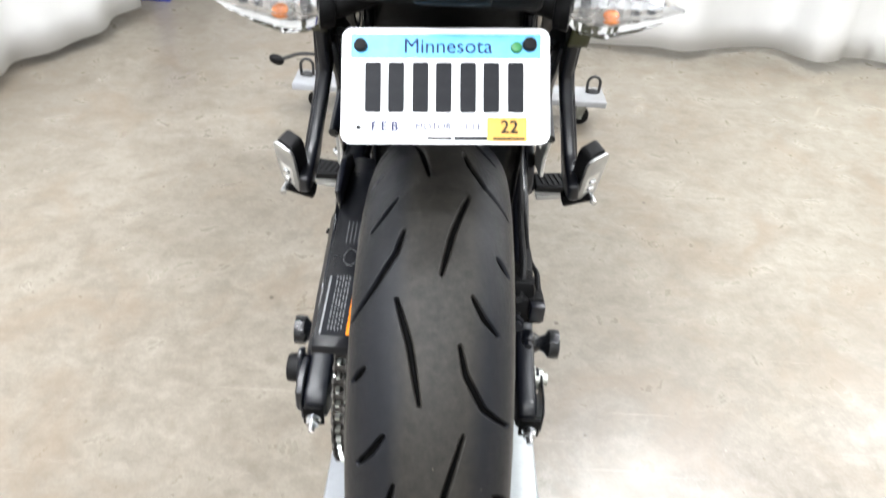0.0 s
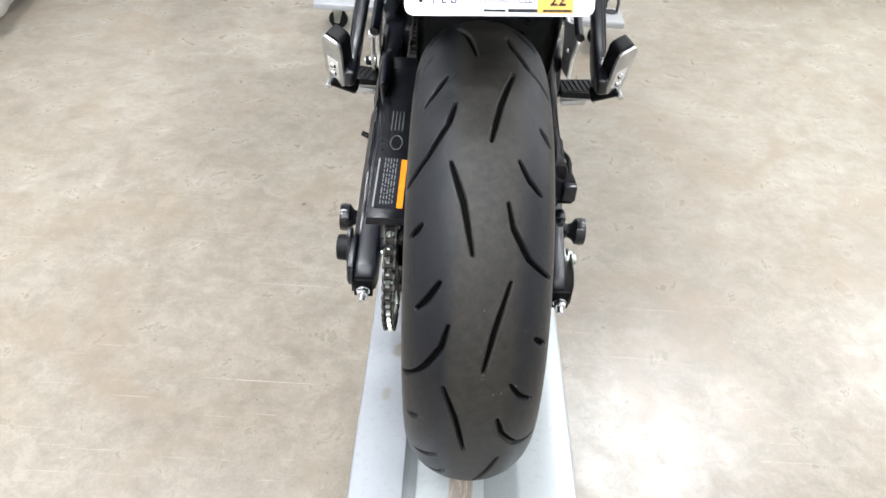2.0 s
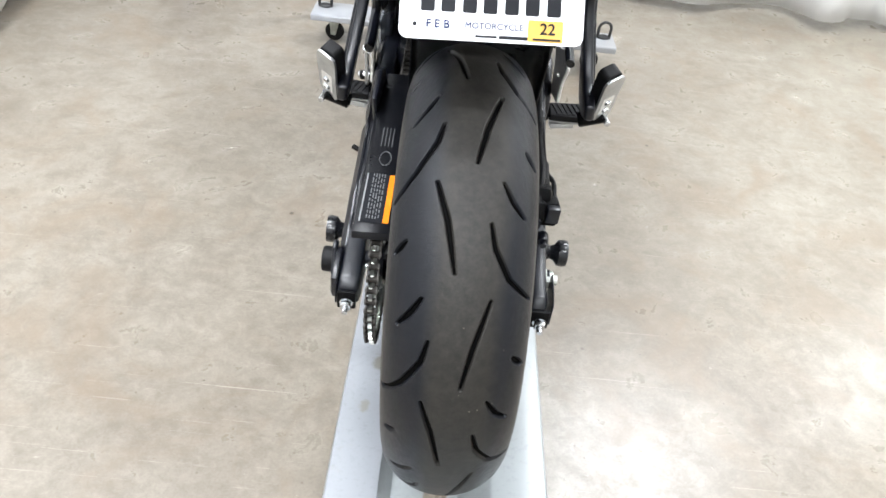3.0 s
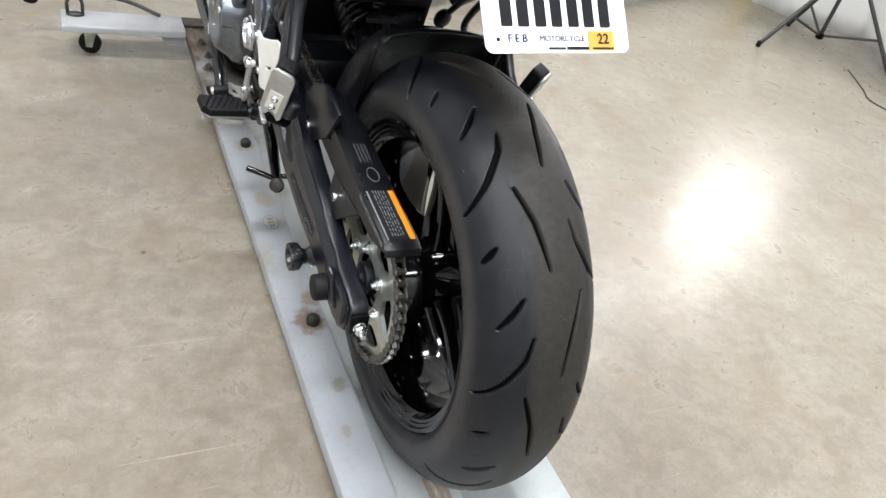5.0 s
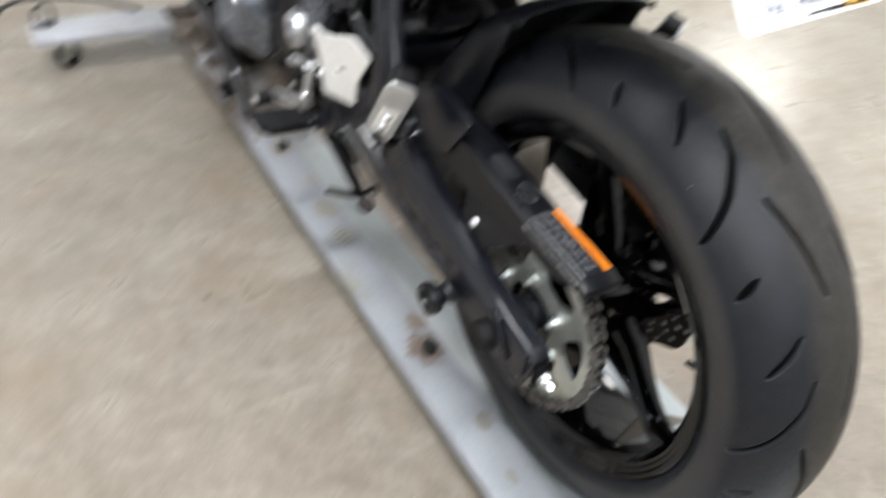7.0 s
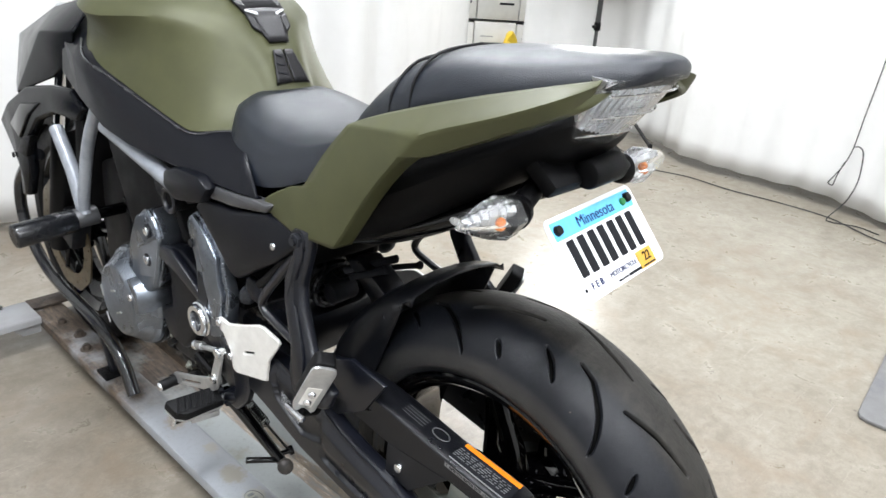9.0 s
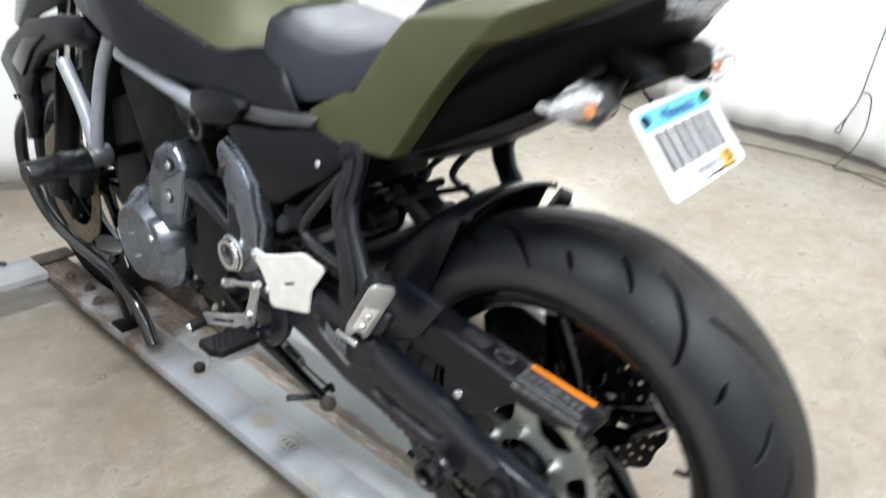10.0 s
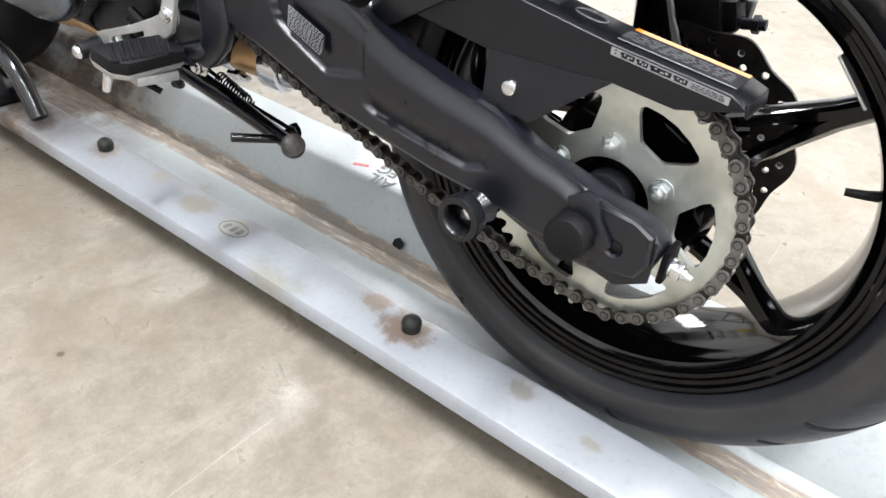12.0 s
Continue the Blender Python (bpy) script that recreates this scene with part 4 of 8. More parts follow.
def build_dolly():
    ob = thing("motorcycle_dolly", (0.03, 0.45, 0), "grey steel wheel dolly with a rusty trough on casters", "dolly")
    th = 0.0035
    under = []
    for i, (x, z) in enumerate(RAIL):
        a, b = RAIL[max(i - 1, 0)], RAIL[min(i + 1, len(RAIL) - 1)]
        d = Vector((b[0] - a[0], b[1] - a[1])).normalized()
        under.append((x + d.y * th, z - d.x * th))
    loop = RAIL + under[::-1]
    bm = bmesh.new()
    ys = np.linspace(*RAIL_Y, 48)
    rings = [[(x + 0.0006 * noise.noise((y * 3, x * 20, 1)), y, z + 0.0008 * noise.noise((y * 4, x * 9, 0))) for x, z in loop] for y in ys]
    loft(bm, rings)
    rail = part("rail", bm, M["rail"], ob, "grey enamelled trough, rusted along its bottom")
    # object coordinates of the paint count from the rail's middle, so shift its texture line by moving the origin to x = z = 0
    shift = PLACE[rail.name].copy()
    rail.data.transform(Matrix.Translation(shift))
    rail.location -= shift
    PLACE[rail.name] = Vector((0, 0, 0))
    for y, x in ((0.199, -0.083), (0.829, -0.083)):
        z = on_rail(x)
        part("bolt", ball(rod(bmesh.new(), (x, y, z), (x, y, z + 0.010), 0.0118, n=16), (x, y, z + 0.0095), (0.0125, 0.0125, 0.0105), (0, 0, 0), 16, 10), M["bolt_cap"], ob, "black domed bolt cap")
    # cast maker's mark: an oval ring round three short bars
    bm = bmesh.new()
    z = on_rail(-0.09) + 0.0006
    tube(bm, [(-0.0905 + 0.016 * math.cos(a), 0.512 + 0.024 * math.sin(a), z) for a in np.linspace(0, 2 * math.pi, 25)], 0.0009, 5, 1, cap=False)
    for k in (-1, 0, 1):
        box(bm, (-0.0905, 0.512 + 0.0125 * k, z), (0.013, 0.0065, 0.0012), bevel=0.0003)
    part("mark", bm, M["mark_grey"], ob, "small oval stamped mark")
    # printing on the far flange
    zz = 0.1180
    flat = Matrix.Rotation(math.atan2(0.006, 0.077), 4, "Y").inverted()
    for body, x, y, mat in (("AIL", 0.118, 0.425, "print_dull"), ("EG", 0.146, 0.432, "print_dull")):
        words(body, 0.032, Matrix.Translation((x, y, on_rail(x) + 0.0008)) @ flat @ pose(0, 0, 0, 0, 0, 90), M[mat], "lettering", ob, "black printed lettering")
    part("arrow", box(bmesh.new(), (0.132, 0.478, on_rail(0.132) + 0.0006), (0.006, 0.026, 0.0008), (0, -4.5, 25), bevel=0), M["red"], ob, "red printed mark")
    # dark ragged chip, a thin piece laid on the trough wall
    rng = random.Random(4)
    chip = prism(bmesh.new(), [(0.0105 * math.cos(a) * rng.uniform(0.75, 1.15), 0.0085 * math.sin(a) * rng.uniform(0.75, 1.15)) for a in np.linspace(0, 2 * math.pi, 13)[:-1]], -0.0005, 0.0005, 0, 1)
    bmesh.ops.transform(chip, matrix=Matrix.Translation((0.0738, 0.349, 0.0592)) @ Matrix.Rotation(radians(25.5), 4, "Y"), verts=chip.verts)
    bm = join(bmesh.new(), chip)
    part("enamel_chip", bm, M["ink"], ob, "dark ragged chip in the enamel")
    # front cross beams, casters, tie rings, knobbed lever
    for x0, x1 in ((-0.468, -0.139), (0.194, 0.53)):
        bm = bmesh.new()
        prism(bm, [(1.455, 0.082), (1.455, 0.098), (1.459, 0.102), (1.571, 0.102), (1.575, 0.098), (1.575, 0.082), (1.571, 0.082), (1.571, 0.096), (1.459, 0.096), (1.459, 0.082)], x0, x1, 0.001, 1)
        beam = part("cross_beam", bm, M["rail_plain"], ob, "light grey steel channel beam")
        xe = x0 if x0 < 0 else x1
        s = 1 if x0 < 0 else -1
        caster(ob, xe + s * 0.07, 1.515, 0.097)
        lx = xe + s * 0.036
        bm = tube(bmesh.new(), [(lx - 0.019, 1.53, 0.102), (lx - 0.020, 1.53, 0.130)] + [(lx - 0.020 * math.cos(q), 1.53, 0.134 + 0.022 * math.sin(q)) for q in np.linspace(0.2, math.pi - 0.2, 7)] + [(lx + 0.020, 1.53, 0.130), (lx + 0.019, 1.53, 0.102)], 0.0048, 8, 2)
        ball(bm, (lx, 1.53, 0.104), (0.022, 0.014, 0.010))
        part("gusset", prism(bmesh.new(), [((-0.215 if s == 1 else 0.275), 0.083), ((-0.139 if s == 1 else 0.194), 0.083), ((-0.139 if s == 1 else 0.194), 0.050), ((-0.185 if s == 1 else 0.245), 0.050)], 1.470, 1.560, 0.002, 1, "y"), M["rail_plain"], beam, "grey gusset below the beam")
        part("tie_loop", bm, M["cable"], ob, "black steel tie-down loop")
    lever = part("lever", tube(bmesh.new(), [(-0.20, 1.56, 0.106), (-0.30, 1.60, 0.13), (-0.45, 1.615, 0.14), (-0.53, 1.62, 0.115)], 0.006, 8), M["cable"], ob, "black bent lever")
    part("knob", ball(bmesh.new(), (-0.55, 1.62, 0.111), (0.026, 0.017, 0.017), (0, 20, 0)), M["rubber"], lever, "black oval knob")
    # front plate with bolts at the head of the rail, gusset
    part("head_plate", box(bmesh.new(), (-0.085, 1.565, 0.0895), (0.098, 0.06, 0.008), bevel=0.002), M["rust"], ob, "rusty steel head plate")
    part("head_plate", box(bmesh.new(), (0.145, 1.565, 0.1245), (0.09, 0.06, 0.008), bevel=0.002), M["rust"], ob, "rusty steel head plate")
    for x, y in ((-0.10, 1.42), (-0.09, 1.33), (-0.105, 1.25)):
        part("bolt", hexbolt(bmesh.new(), (x, y, on_rail(x)), (0, 0, 1), 0.011, 0.012, 0.016), M["rust"], ob, "rusty hexagon bolt")
    # wheel chock hoops
    for s in (1, -1):
        def side(x):
            return x if s == 1 else 2 * 0.026 - x
        dz = 0.0 if s == 1 else 0.034
        bm = tube(bmesh.new(), [(side(-0.10), 1.40, 0.56), (side(-0.11), 1.47, 0.515), (side(-0.112), 1.545, 0.44), (side(-0.112), 1.545, 0.335), (side(-0.113), 1.41, 0.245),
                                (side(-0.115), 1.13, 0.218), (side(-0.117), 1.010, 0.178), (side(-0.119), 0.952, 0.106 + dz)], 0.0145, 16, 7)
        hoop = part("chock_hoop", bm, M["tube_black"], ob, "shiny black steel hoop tube")
        box_z = on_rail(side(-0.105))
        br = part("bracket", box(bmesh.new(), (side(-0.100), 1.105, box_z + 0.004), (0.06, 0.055, 0.007), bevel=0.0015), M["plastic"], hoop, "black bracket plate")
        part("stay", rod(bmesh.new(), (side(-0.10), 1.105, box_z + 0.006), (side(-0.115), 1.12, 0.215), 0.008, n=10), M["satin"], hoop)
        # black disc over the capped end, for the shade inside an open tube
        part("bore_shade", rod(bmesh.new(), (side(-0.1190), 0.9535, 0.1080 + dz), (side(-0.1191), 0.9513, 0.1052 + dz), 0.0122, n=16), M["ink"], hoop)
    # rear foot
    part("rear_foot", box(bmesh.new(), (0.013, -0.62, 0.0148), (0.09, 0.06, 0.0292), bevel=0.003), M["rail_plain"], ob)
    return ob


M["bolt_cap"] = mottled("grimy_black_cap", (0.006, 0.0075, 0.006), (0.022, 0.025, 0.020), 160, (0.45, 0.6), spec=0.3, bump=0.3, bump_scale=500)
M["tube_black"] = mottled("polished_black_tube", (0.006, 0.0063, 0.0075), (0.012, 0.0125, 0.014), 40, (0.12, 0.22), spec=0.6, bump=0.02)
M["mark_grey"] = mottled("dirty_grey_casting", (0.085, 0.088, 0.09), (0.19, 0.195, 0.20), 300, (0.45, 0.6), bump=0.1)
M["print_dull"] = mottled("worn_dark_print", (0.030, 0.038, 0.034), (0.085, 0.095, 0.09), 60, (0.4, 0.55), bump=0.0)
M["rail_plain"] = mottled("grey_enamel", (0.29, 0.30, 0.318), (0.35, 0.36, 0.376), 18, (0.3, 0.45), bump=0.05, big=(0.26, 0.262, 0.265), big_scale=9)
build_dolly()

# ---- the motorcycle ----
AXLE = (0.0245, 0.004, 0.3555)
LEAN = 2.0
BIKE = thing("motorcycle", (CX, 0.7, 0.034), "matt olive and black naked motorcycle standing upright in a dolly trough", "motorcycle")
R_CROWN, R_SHOULDER, HALF = 0.3155, 0.246, 0.0825


def mirror(x):
    return 2 * CX - x


def at_angle(r, deg, x=0.0):
    """A point round the rear axle: 0 degrees behind it, 90 above."""
    a = radians(deg)
    return (AXLE[0] + x, AXLE[1] - r * math.cos(a), AXLE[2] + r * math.sin(a))


# One pitch of the tread, as lines of (degrees round, millimetres across); it repeats every 45 degrees.
GROOVES = [[(80, 32), (70.2, 17), (62, 8)], [(58.5, 38), (54.9, 49), (52.4, 62)], [(49.8, 27), (45, 33), (39.3, 50), (35.5, 74)], [(67.7, 62), (65.2, 73)],
           [(71.2, -30), (66.7, -36), (60.2, -57), (55.1, -78)], [(79.5, -40), (76.3, -51), (73.3, -64)], [(57.6, -33), (49.8, -19), (39.9, -8)], [(45.7, -61), (43.2, -72)]]


def tyre_mesh():
    n, m = 2016, 248
    th = np.arange(n) * 2 * np.pi / n
    phi = np.linspace(-np.pi / 2, np.pi / 2, m)
    x, r = HALF * np.sin(phi), R_SHOULDER + (R_CROWN - R_SHOULDER) * np.cos(phi)
    # depth of the cuts, found on one pitch of 45 degrees
    k = n // 8
    deg = np.degrees(th[:k])
    depth = np.zeros((k, m))
    arc = 0.305 * np.pi / 180
    for line in GROOVES:
        total = len(line) - 1
        for shift in (-45, 0, 45):
            for i, ((d0, w0), (d1, w1)) in enumerate(zip(line, line[1:])):
                a, b = np.array(((d0 - 35 + shift) * arc, w0 / 1000)), np.array(((d1 - 35 + shift) * arc, w1 / 1000))
                px, py = (deg * arc)[:, None] - a[0], x[None, :] - a[1]
                v = b - a
                u = np.clip((px * v[0] + py * v[1]) / (v @ v), 0, 1)
                d = np.hypot(px - u * v[0], py - u * v[1])
                along = (i + u) / total
                half = 0.0030 - 0.0014 * (2 * along - 1) ** 2
                s = np.clip((half + 0.0010 - d) / 0.0022, 0, 1)
                depth = np.maximum(depth, 0.0065 * s * s * (3 - 2 * s))
    depth = np.tile(depth, (8, 1))
    wall = [(0.0820, 0.2415), (0.0804, 0.2365), (0.0797, 0.2362), (0.0765, 0.231), (0.0715, 0.2265), (0.066, 0.2235), (0.060, 0.219)]
    left = [(-a, b) for a, b in reversed(wall)]
    xs = np.r_[[p[0] for p in left], x, [p[0] for p in wall]]
    rs = np.r_[[p[1] for p in left], r, [p[1] for p in wall]]
    full = np.zeros((n, len(xs)))
    full[:, len(left):len(left) + m] = depth
    rr = rs[None, :] - full * (0.35 + 0.65 * np.cos(np.r_[np.full(len(left), -1.4), phi, np.full(len(wall), 1.4)]))[None, :]
    xx = np.broadcast_to(xs[None, :], rr.shape) - full * 0.55 * np.sign(xs)[None, :] * (np.abs(xs)[None, :] / HALF) ** 2
    off = radians(35)
    co = np.stack([AXLE[0] + xx, AXLE[1] - rr * np.cos(th + off)[:, None], AXLE[2] + rr * np.sin(th + off)[:, None]], -1).reshape(-1, 3)
    c = len(xs)
    i, j = np.meshgrid(np.arange(n), np.arange(c - 1), indexing="ij")
    a = i * c + j
    b = ((i + 1) % n) * c + j
    faces = np.stack([a, a + 1, b + 1, b], -1).reshape(-1, 4)
    me = bpy.data.meshes.new("tyre")
    me.from_pydata(co.tolist(), [], faces.tolist())
    # depth of each cut, which drives the shade painted in it
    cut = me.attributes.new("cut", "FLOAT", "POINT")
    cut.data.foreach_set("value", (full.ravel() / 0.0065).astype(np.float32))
    return me


def rear_wheel():
    hub = lathe(bmesh.new(), [(-0.07, 0.012), (-0.07, 0.035), (-0.055, 0.04), (-0.045, 0.052), (0.04, 0.05), (0.06, 0.042), (0.075, 0.036), (0.075, 0.012)], AXLE, 48)
    wheel = part("rear_wheel", hub, M["gloss"], BIKE, "gloss black cast wheel hub")
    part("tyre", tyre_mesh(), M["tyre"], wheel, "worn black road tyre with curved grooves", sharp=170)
    lip = [(0.072, 0.2255), (0.0735, 0.2225), (0.0725, 0.2185), (0.0690, 0.2165), (0.0680, 0.2125), (0.0655, 0.2110), (0.0645, 0.2070), (0.0610, 0.2050), (0.0560, 0.1995), (0.0470, 0.1965), (0.030, 0.1940), (0.0, 0.1925)]
    prof = [(-x, r) for x, r in lip] + lip[-2::-1] + [(0.06, 0.222), (0.04, 0.206), (-0.04, 0.206), (-0.06, 0.222)]
    part("rim", lathe(bmesh.new(), prof, AXLE, 160, closed=True), M["gloss"], wheel, "gloss black stepped rim", 22)
    for k in range(5):
        a = 34 + 72 * k
        bm = bmesh.new()
        for da, merge in ((24, 0), (-26, 5)):
            rings = []
            for r, deg, w, t in ((0.043, a + da, 0.013, 0.026), (0.085, a + da * 0.58, 0.0080, 0.020), (0.125, a + da * 0.20, 0.0085, 0.016), (0.16, a + da * 0.05, 0.0105, 0.015), (0.199, a + da * 0.0, 0.013, 0.018)):
                p = Vector(at_angle(r, deg))
                d = (Vector(at_angle(r + 0.01, deg - da * 0.06)) - p).normalized()
                sd = Vector((1, 0, 0)).cross(d).normalized()
                rings.append([p + Vector((t * math.cos(q), 0, 0)) + sd * (w * math.sin(q)) for q in np.linspace(0, 2 * math.pi, 9)[:-1] + math.pi / 8])
            loft(bm, rings)
        part("spoke", bm, M["gloss"], wheel, sharp=40)
    # sprocket with its carrier, bolts
    teeth, pr = 46, 0.1163
    outer = []
    for k in range(teeth):
        for f, rad in ((-0.5, pr - 0.0055), (-0.28, pr - 0.003), (-0.1, pr + 0.0045), (0.1, pr + 0.0045), (0.28, pr - 0.003)):
            a = 2 * math.pi * (k + f) / teeth
            outer.append((AXLE[1] - rad * math.cos(a), AXLE[2] + rad * math.sin(a)))
    holes = [[(AXLE[1] + q[0], AXLE[2] + q[1]) for q in disc_points((0, 0), 0.041, 40)][::-1]]
    for k in range(6):
        mid = 63 + 60 * k
        ring = []
        for rad, da in ((0.0665, 11), (0.0645, 8), (0.0640, 0), (0.0645, -8), (0.0665, -11), (0.071, -13.5), (0.086, -19), (0.0925, -19.5), (0.0955, -17), (0.0965, -9), (0.0968, 0), (0.0965, 9), (0.0955, 17), (0.0925, 19.5), (0.086, 19), (0.071, 13.5)):
            p = at_angle(rad, mid + da)
            ring.append((p[1], p[2]))
        holes.append(ring)
    sx = -0.0865
    sprocket = part("sprocket", plate(bmesh.new(), outer, holes, sx - 0.0028, sx + 0.0028), M["zinc"], wheel, "zinc-plated chain sprocket with six arms", sharp=30)
    for k in range(6):
        p = at_angle(0.0545, 33 + 60 * k)
        part("nut", rod(hexbolt(bmesh.new(), (sx - 0.0028, p[1], p[2]), (-1, 0, 0), 0.0074, 0.007, 0.0108), (sx - 0.0098, p[1], p[2]), (sx - 0.0150, p[1], p[2]), 0.0040, 0.0036, 14, 0.0006), M["zinc_bright"], sprocket, "bright sprocket nut on its stud")
    part("carrier", lathe(bmesh.new(), [(-0.072, 0.015), (-0.072, 0.034), (-0.066, 0.0405), (-0.055, 0.041), (-0.055, 0.078), (-0.03, 0.084), (-0.03, 0.015)], (CX - 0.022, AXLE[1], AXLE[2]), 48), M["gloss"], wheel)
    for x, r in ((-0.1145, 0.0335), (-0.1085, 0.0385)):
        part("hub_ring", lathe(bmesh.new(), [(0.0, r), (-0.003, r + 0.001), (-0.005, r - 0.001), (-0.005, r - 0.005), (0.0, r - 0.005)], (AXLE[0] + x + 0.02, AXLE[1], AXLE[2]), 48, closed=True), M["darkmetal"], wheel, "dull bearing ring")
    # petal brake disc
    outer = []
    for k in range(120):
        a = 2 * math.pi * k / 120
        rad = 0.1085 + 0.0035 * math.cos(10 * a)
        outer.append((AXLE[1] + rad * math.cos(a), AXLE[2] + rad * math.sin(a)))
    holes = [[(AXLE[1] + q[0], AXLE[2] + q[1]) for q in disc_points((0, 0), 0.055, 36)]]
    for k in range(20):
        for rad, da in ((0.098, 0), (0.088, 6), (0.076, 2)):
            a = radians(18 * k + da)
            holes.append(disc_points((AXLE[1] + rad * math.cos(a), AXLE[2] + rad * math.sin(a)), 0.0036, 8))
    part("brake_disc", plate(bmesh.new(), outer, holes, 0.094, 0.0985), M["disc"], wheel, "drilled petal brake disc")
    for k in range(5):
        p, q = at_angle(0.038, 20 + 72 * k, 0.073), at_angle(0.066, 20 + 72 * k, 0.073)
        part("disc_carrier", rod(bmesh.new(), p, q, 0.008, 0.006, 10), M["gloss"], wheel)
    # valve
    p, q, e = Vector(at_angle(0.196, 14.3, -0.028)), Vector(at_angle(0.184, 14.6, -0.031)), Vector(at_angle(0.170, 15.2, -0.033))
    part("valve_stem", tube(bmesh.new(), [p, q, e], [0.0050, 0.0040, 0.0034], 10, 5), M["rubber"], wheel)
    wheel.rotation_euler = (0, radians(-LEAN), 0)
    part("rim_weight", box(bmesh.new(), at_angle(0.1935, 44, -0.046), (0.016, 0.044, 0.0025), (46, 0, 0), bevel=0.0008), M["alu"], wheel)
    return wheel


def swingarm():
    def FAR(x):
        """The far arm lies a little nearer the wheel than the near one."""
        return mirror(x) - 0.008

    beam = [(-0.070, 0.356), (-0.058, 0.370), (-0.028, 0.375), (0.012, 0.384), (0.05, 0.392), (0.10, 0.414), (0.15, 0.424), (0.20, 0.437), (0.27, 0.468), (0.35, 0.486), (0.44, 0.483), (0.54, 0.484), (0.595, 0.475),
            (0.60, 0.455), (0.57, 0.430), (0.46, 0.405), (0.384, 0.388), (0.287, 0.356), (0.218, 0.347), (0.150, 0.337), (0.092, 0.333), (0.055, 0.321), (0.022, 0.311), (-0.036, 0.311), (-0.060, 0.324)]
    bm = prism(bmesh.new(), beam, -0.138, -0.108, 0.007, 3)
    arm = part("swingarm", bm, M["satin"], BIKE, "graphite grey cast swingarm")
    part("beam", prism(bmesh.new(), beam, FAR(-0.132), FAR(-0.108), 0.007, 3), M["satin"], arm)
    part("cross_tube", box(bmesh.new(), (CX, 0.46, 0.46), (0.25, 0.10, 0.085), bevel=0.02), M["satin"], arm)
    # outer skin: soft along the top, with two panels that sink towards a crisp lower rim
    top = [(-0.002, 0.378), (0.030, 0.391), (0.05, 0.3955), (0.10, 0.4155), (0.15, 0.4255), (0.20, 0.4385), (0.27, 0.4700), (0.35, 0.488), (0.44, 0.485), (0.55, 0.470)]
    low = [(-0.002, 0.327), (0.045, 0.3285), (0.092, 0.338), (0.150, 0.342), (0.218, 0.352), (0.287, 0.363), (0.384, 0.394), (0.46, 0.411), (0.55, 0.440)]
    rims = [([(0.230, 0.4063), (0.2836, 0.3930), (0.333, 0.4165), (0.3484, 0.4256), (0.356, 0.4465), (0.375, 0.4465)], 0.232, 0.362, 0.085), ([(0.086, 0.3690), (0.115, 0.3582), (0.1664, 0.3636), (0.2213, 0.3721), (0.2356, 0.3790)], 0.090, 0.236, 0.030)]

    def line(pts, y):
        return float(np.interp(y, [q[0] for q in pts], [q[1] for q in pts]))

    def ease(f):
        f = min(max(f, 0.0), 1.0)
        return f * f * (3 - 2 * f)

    bm = bmesh.new()
    ny, nz = 150, 64
    grid = []
    for i in range(ny + 1):
        y = -0.002 + 0.552 * i / ny
        lo, hi = line(low, y), line(top, y)
        col = []
        for j in range(nz + 1):
            f = j / nz
            z = lo + (hi - lo) * f
            x = -0.1455 + 0.0085 * ease((f - 0.74) / 0.26) + 0.004 * ease((0.07 - f) / 0.07)
            for rim, y0, y1, fade in rims:
                over = z - line(rim, y)
                x += 0.0065 * ease(over / 0.0032) * ease(1 - over / fade) * ease((y - y0) / 0.010) * ease((y1 - y) / 0.010)
            col.append(bm.verts.new((x, y, z)))
        grid.append(col)
    for a, b in zip(grid, grid[1:]):
        for j in range(nz):
            bm.faces.new((a[j], b[j], b[j + 1], a[j + 1]))
    border = [e for e in bm.edges if len(e.link_faces) == 1]
    got = bmesh.ops.extrude_edge_only(bm, edges=border)
    for v in got["geom"]:
        if isinstance(v, bmesh.types.BMVert):
            v.co.x = -0.134
    part("outer_skin", bm, M["satin"], arm, "cast skin with two sunk panels", 60)
    # chain adjuster block with its slot, and the lug over the spindle
    part("adjuster_block", plate(bmesh.new(), [(-0.008, 0.381), (-0.046, 0.378), (-0.062, 0.370), (-0.064, 0.345), (-0.056, 0.330), (-0.034, 0.325), (-0.002, 0.330)], [disc_points((-0.034, 0.349), 0.0065, 14)], -0.1475, -0.138, 0.002), M["satin"], arm, "chain adjuster block", 40)
    part("spindle_lug", prism(bmesh.new(), [(0.012, 0.378), (-0.004, 0.390), (-0.016, 0.386), (-0.020, 0.370), (-0.034, 0.352), (-0.028, 0.344), (-0.012, 0.352), (0.004, 0.366)], -0.1525, -0.146, 0.002, 2), M["satin"], arm)
    bm = bmesh.new()
    lab = [(-0.1456, 0.3319, 0.4494), (-0.1456, 0.2816, 0.4314), (-0.1456, 0.2851, 0.4072), (-0.1456, 0.3343, 0.4263)]
    strip(bm, lab)
    part("label", bm, M["ink"], arm, "small black printed label")
    bm = bmesh.new()
    for k in range(9):
        f = (k + 0.7) / 9.6
        a = Vector(lab[0]).lerp(Vector(lab[3]), f)
        b = Vector(lab[1]).lerp(Vector(lab[2]), f)
        rng = random.Random(k)
        x = 0.04
        while x < 0.95:
            w = rng.uniform(0.025, 0.085)
            p, q = a.lerp(b, x), a.lerp(b, min(0.96, x + w))
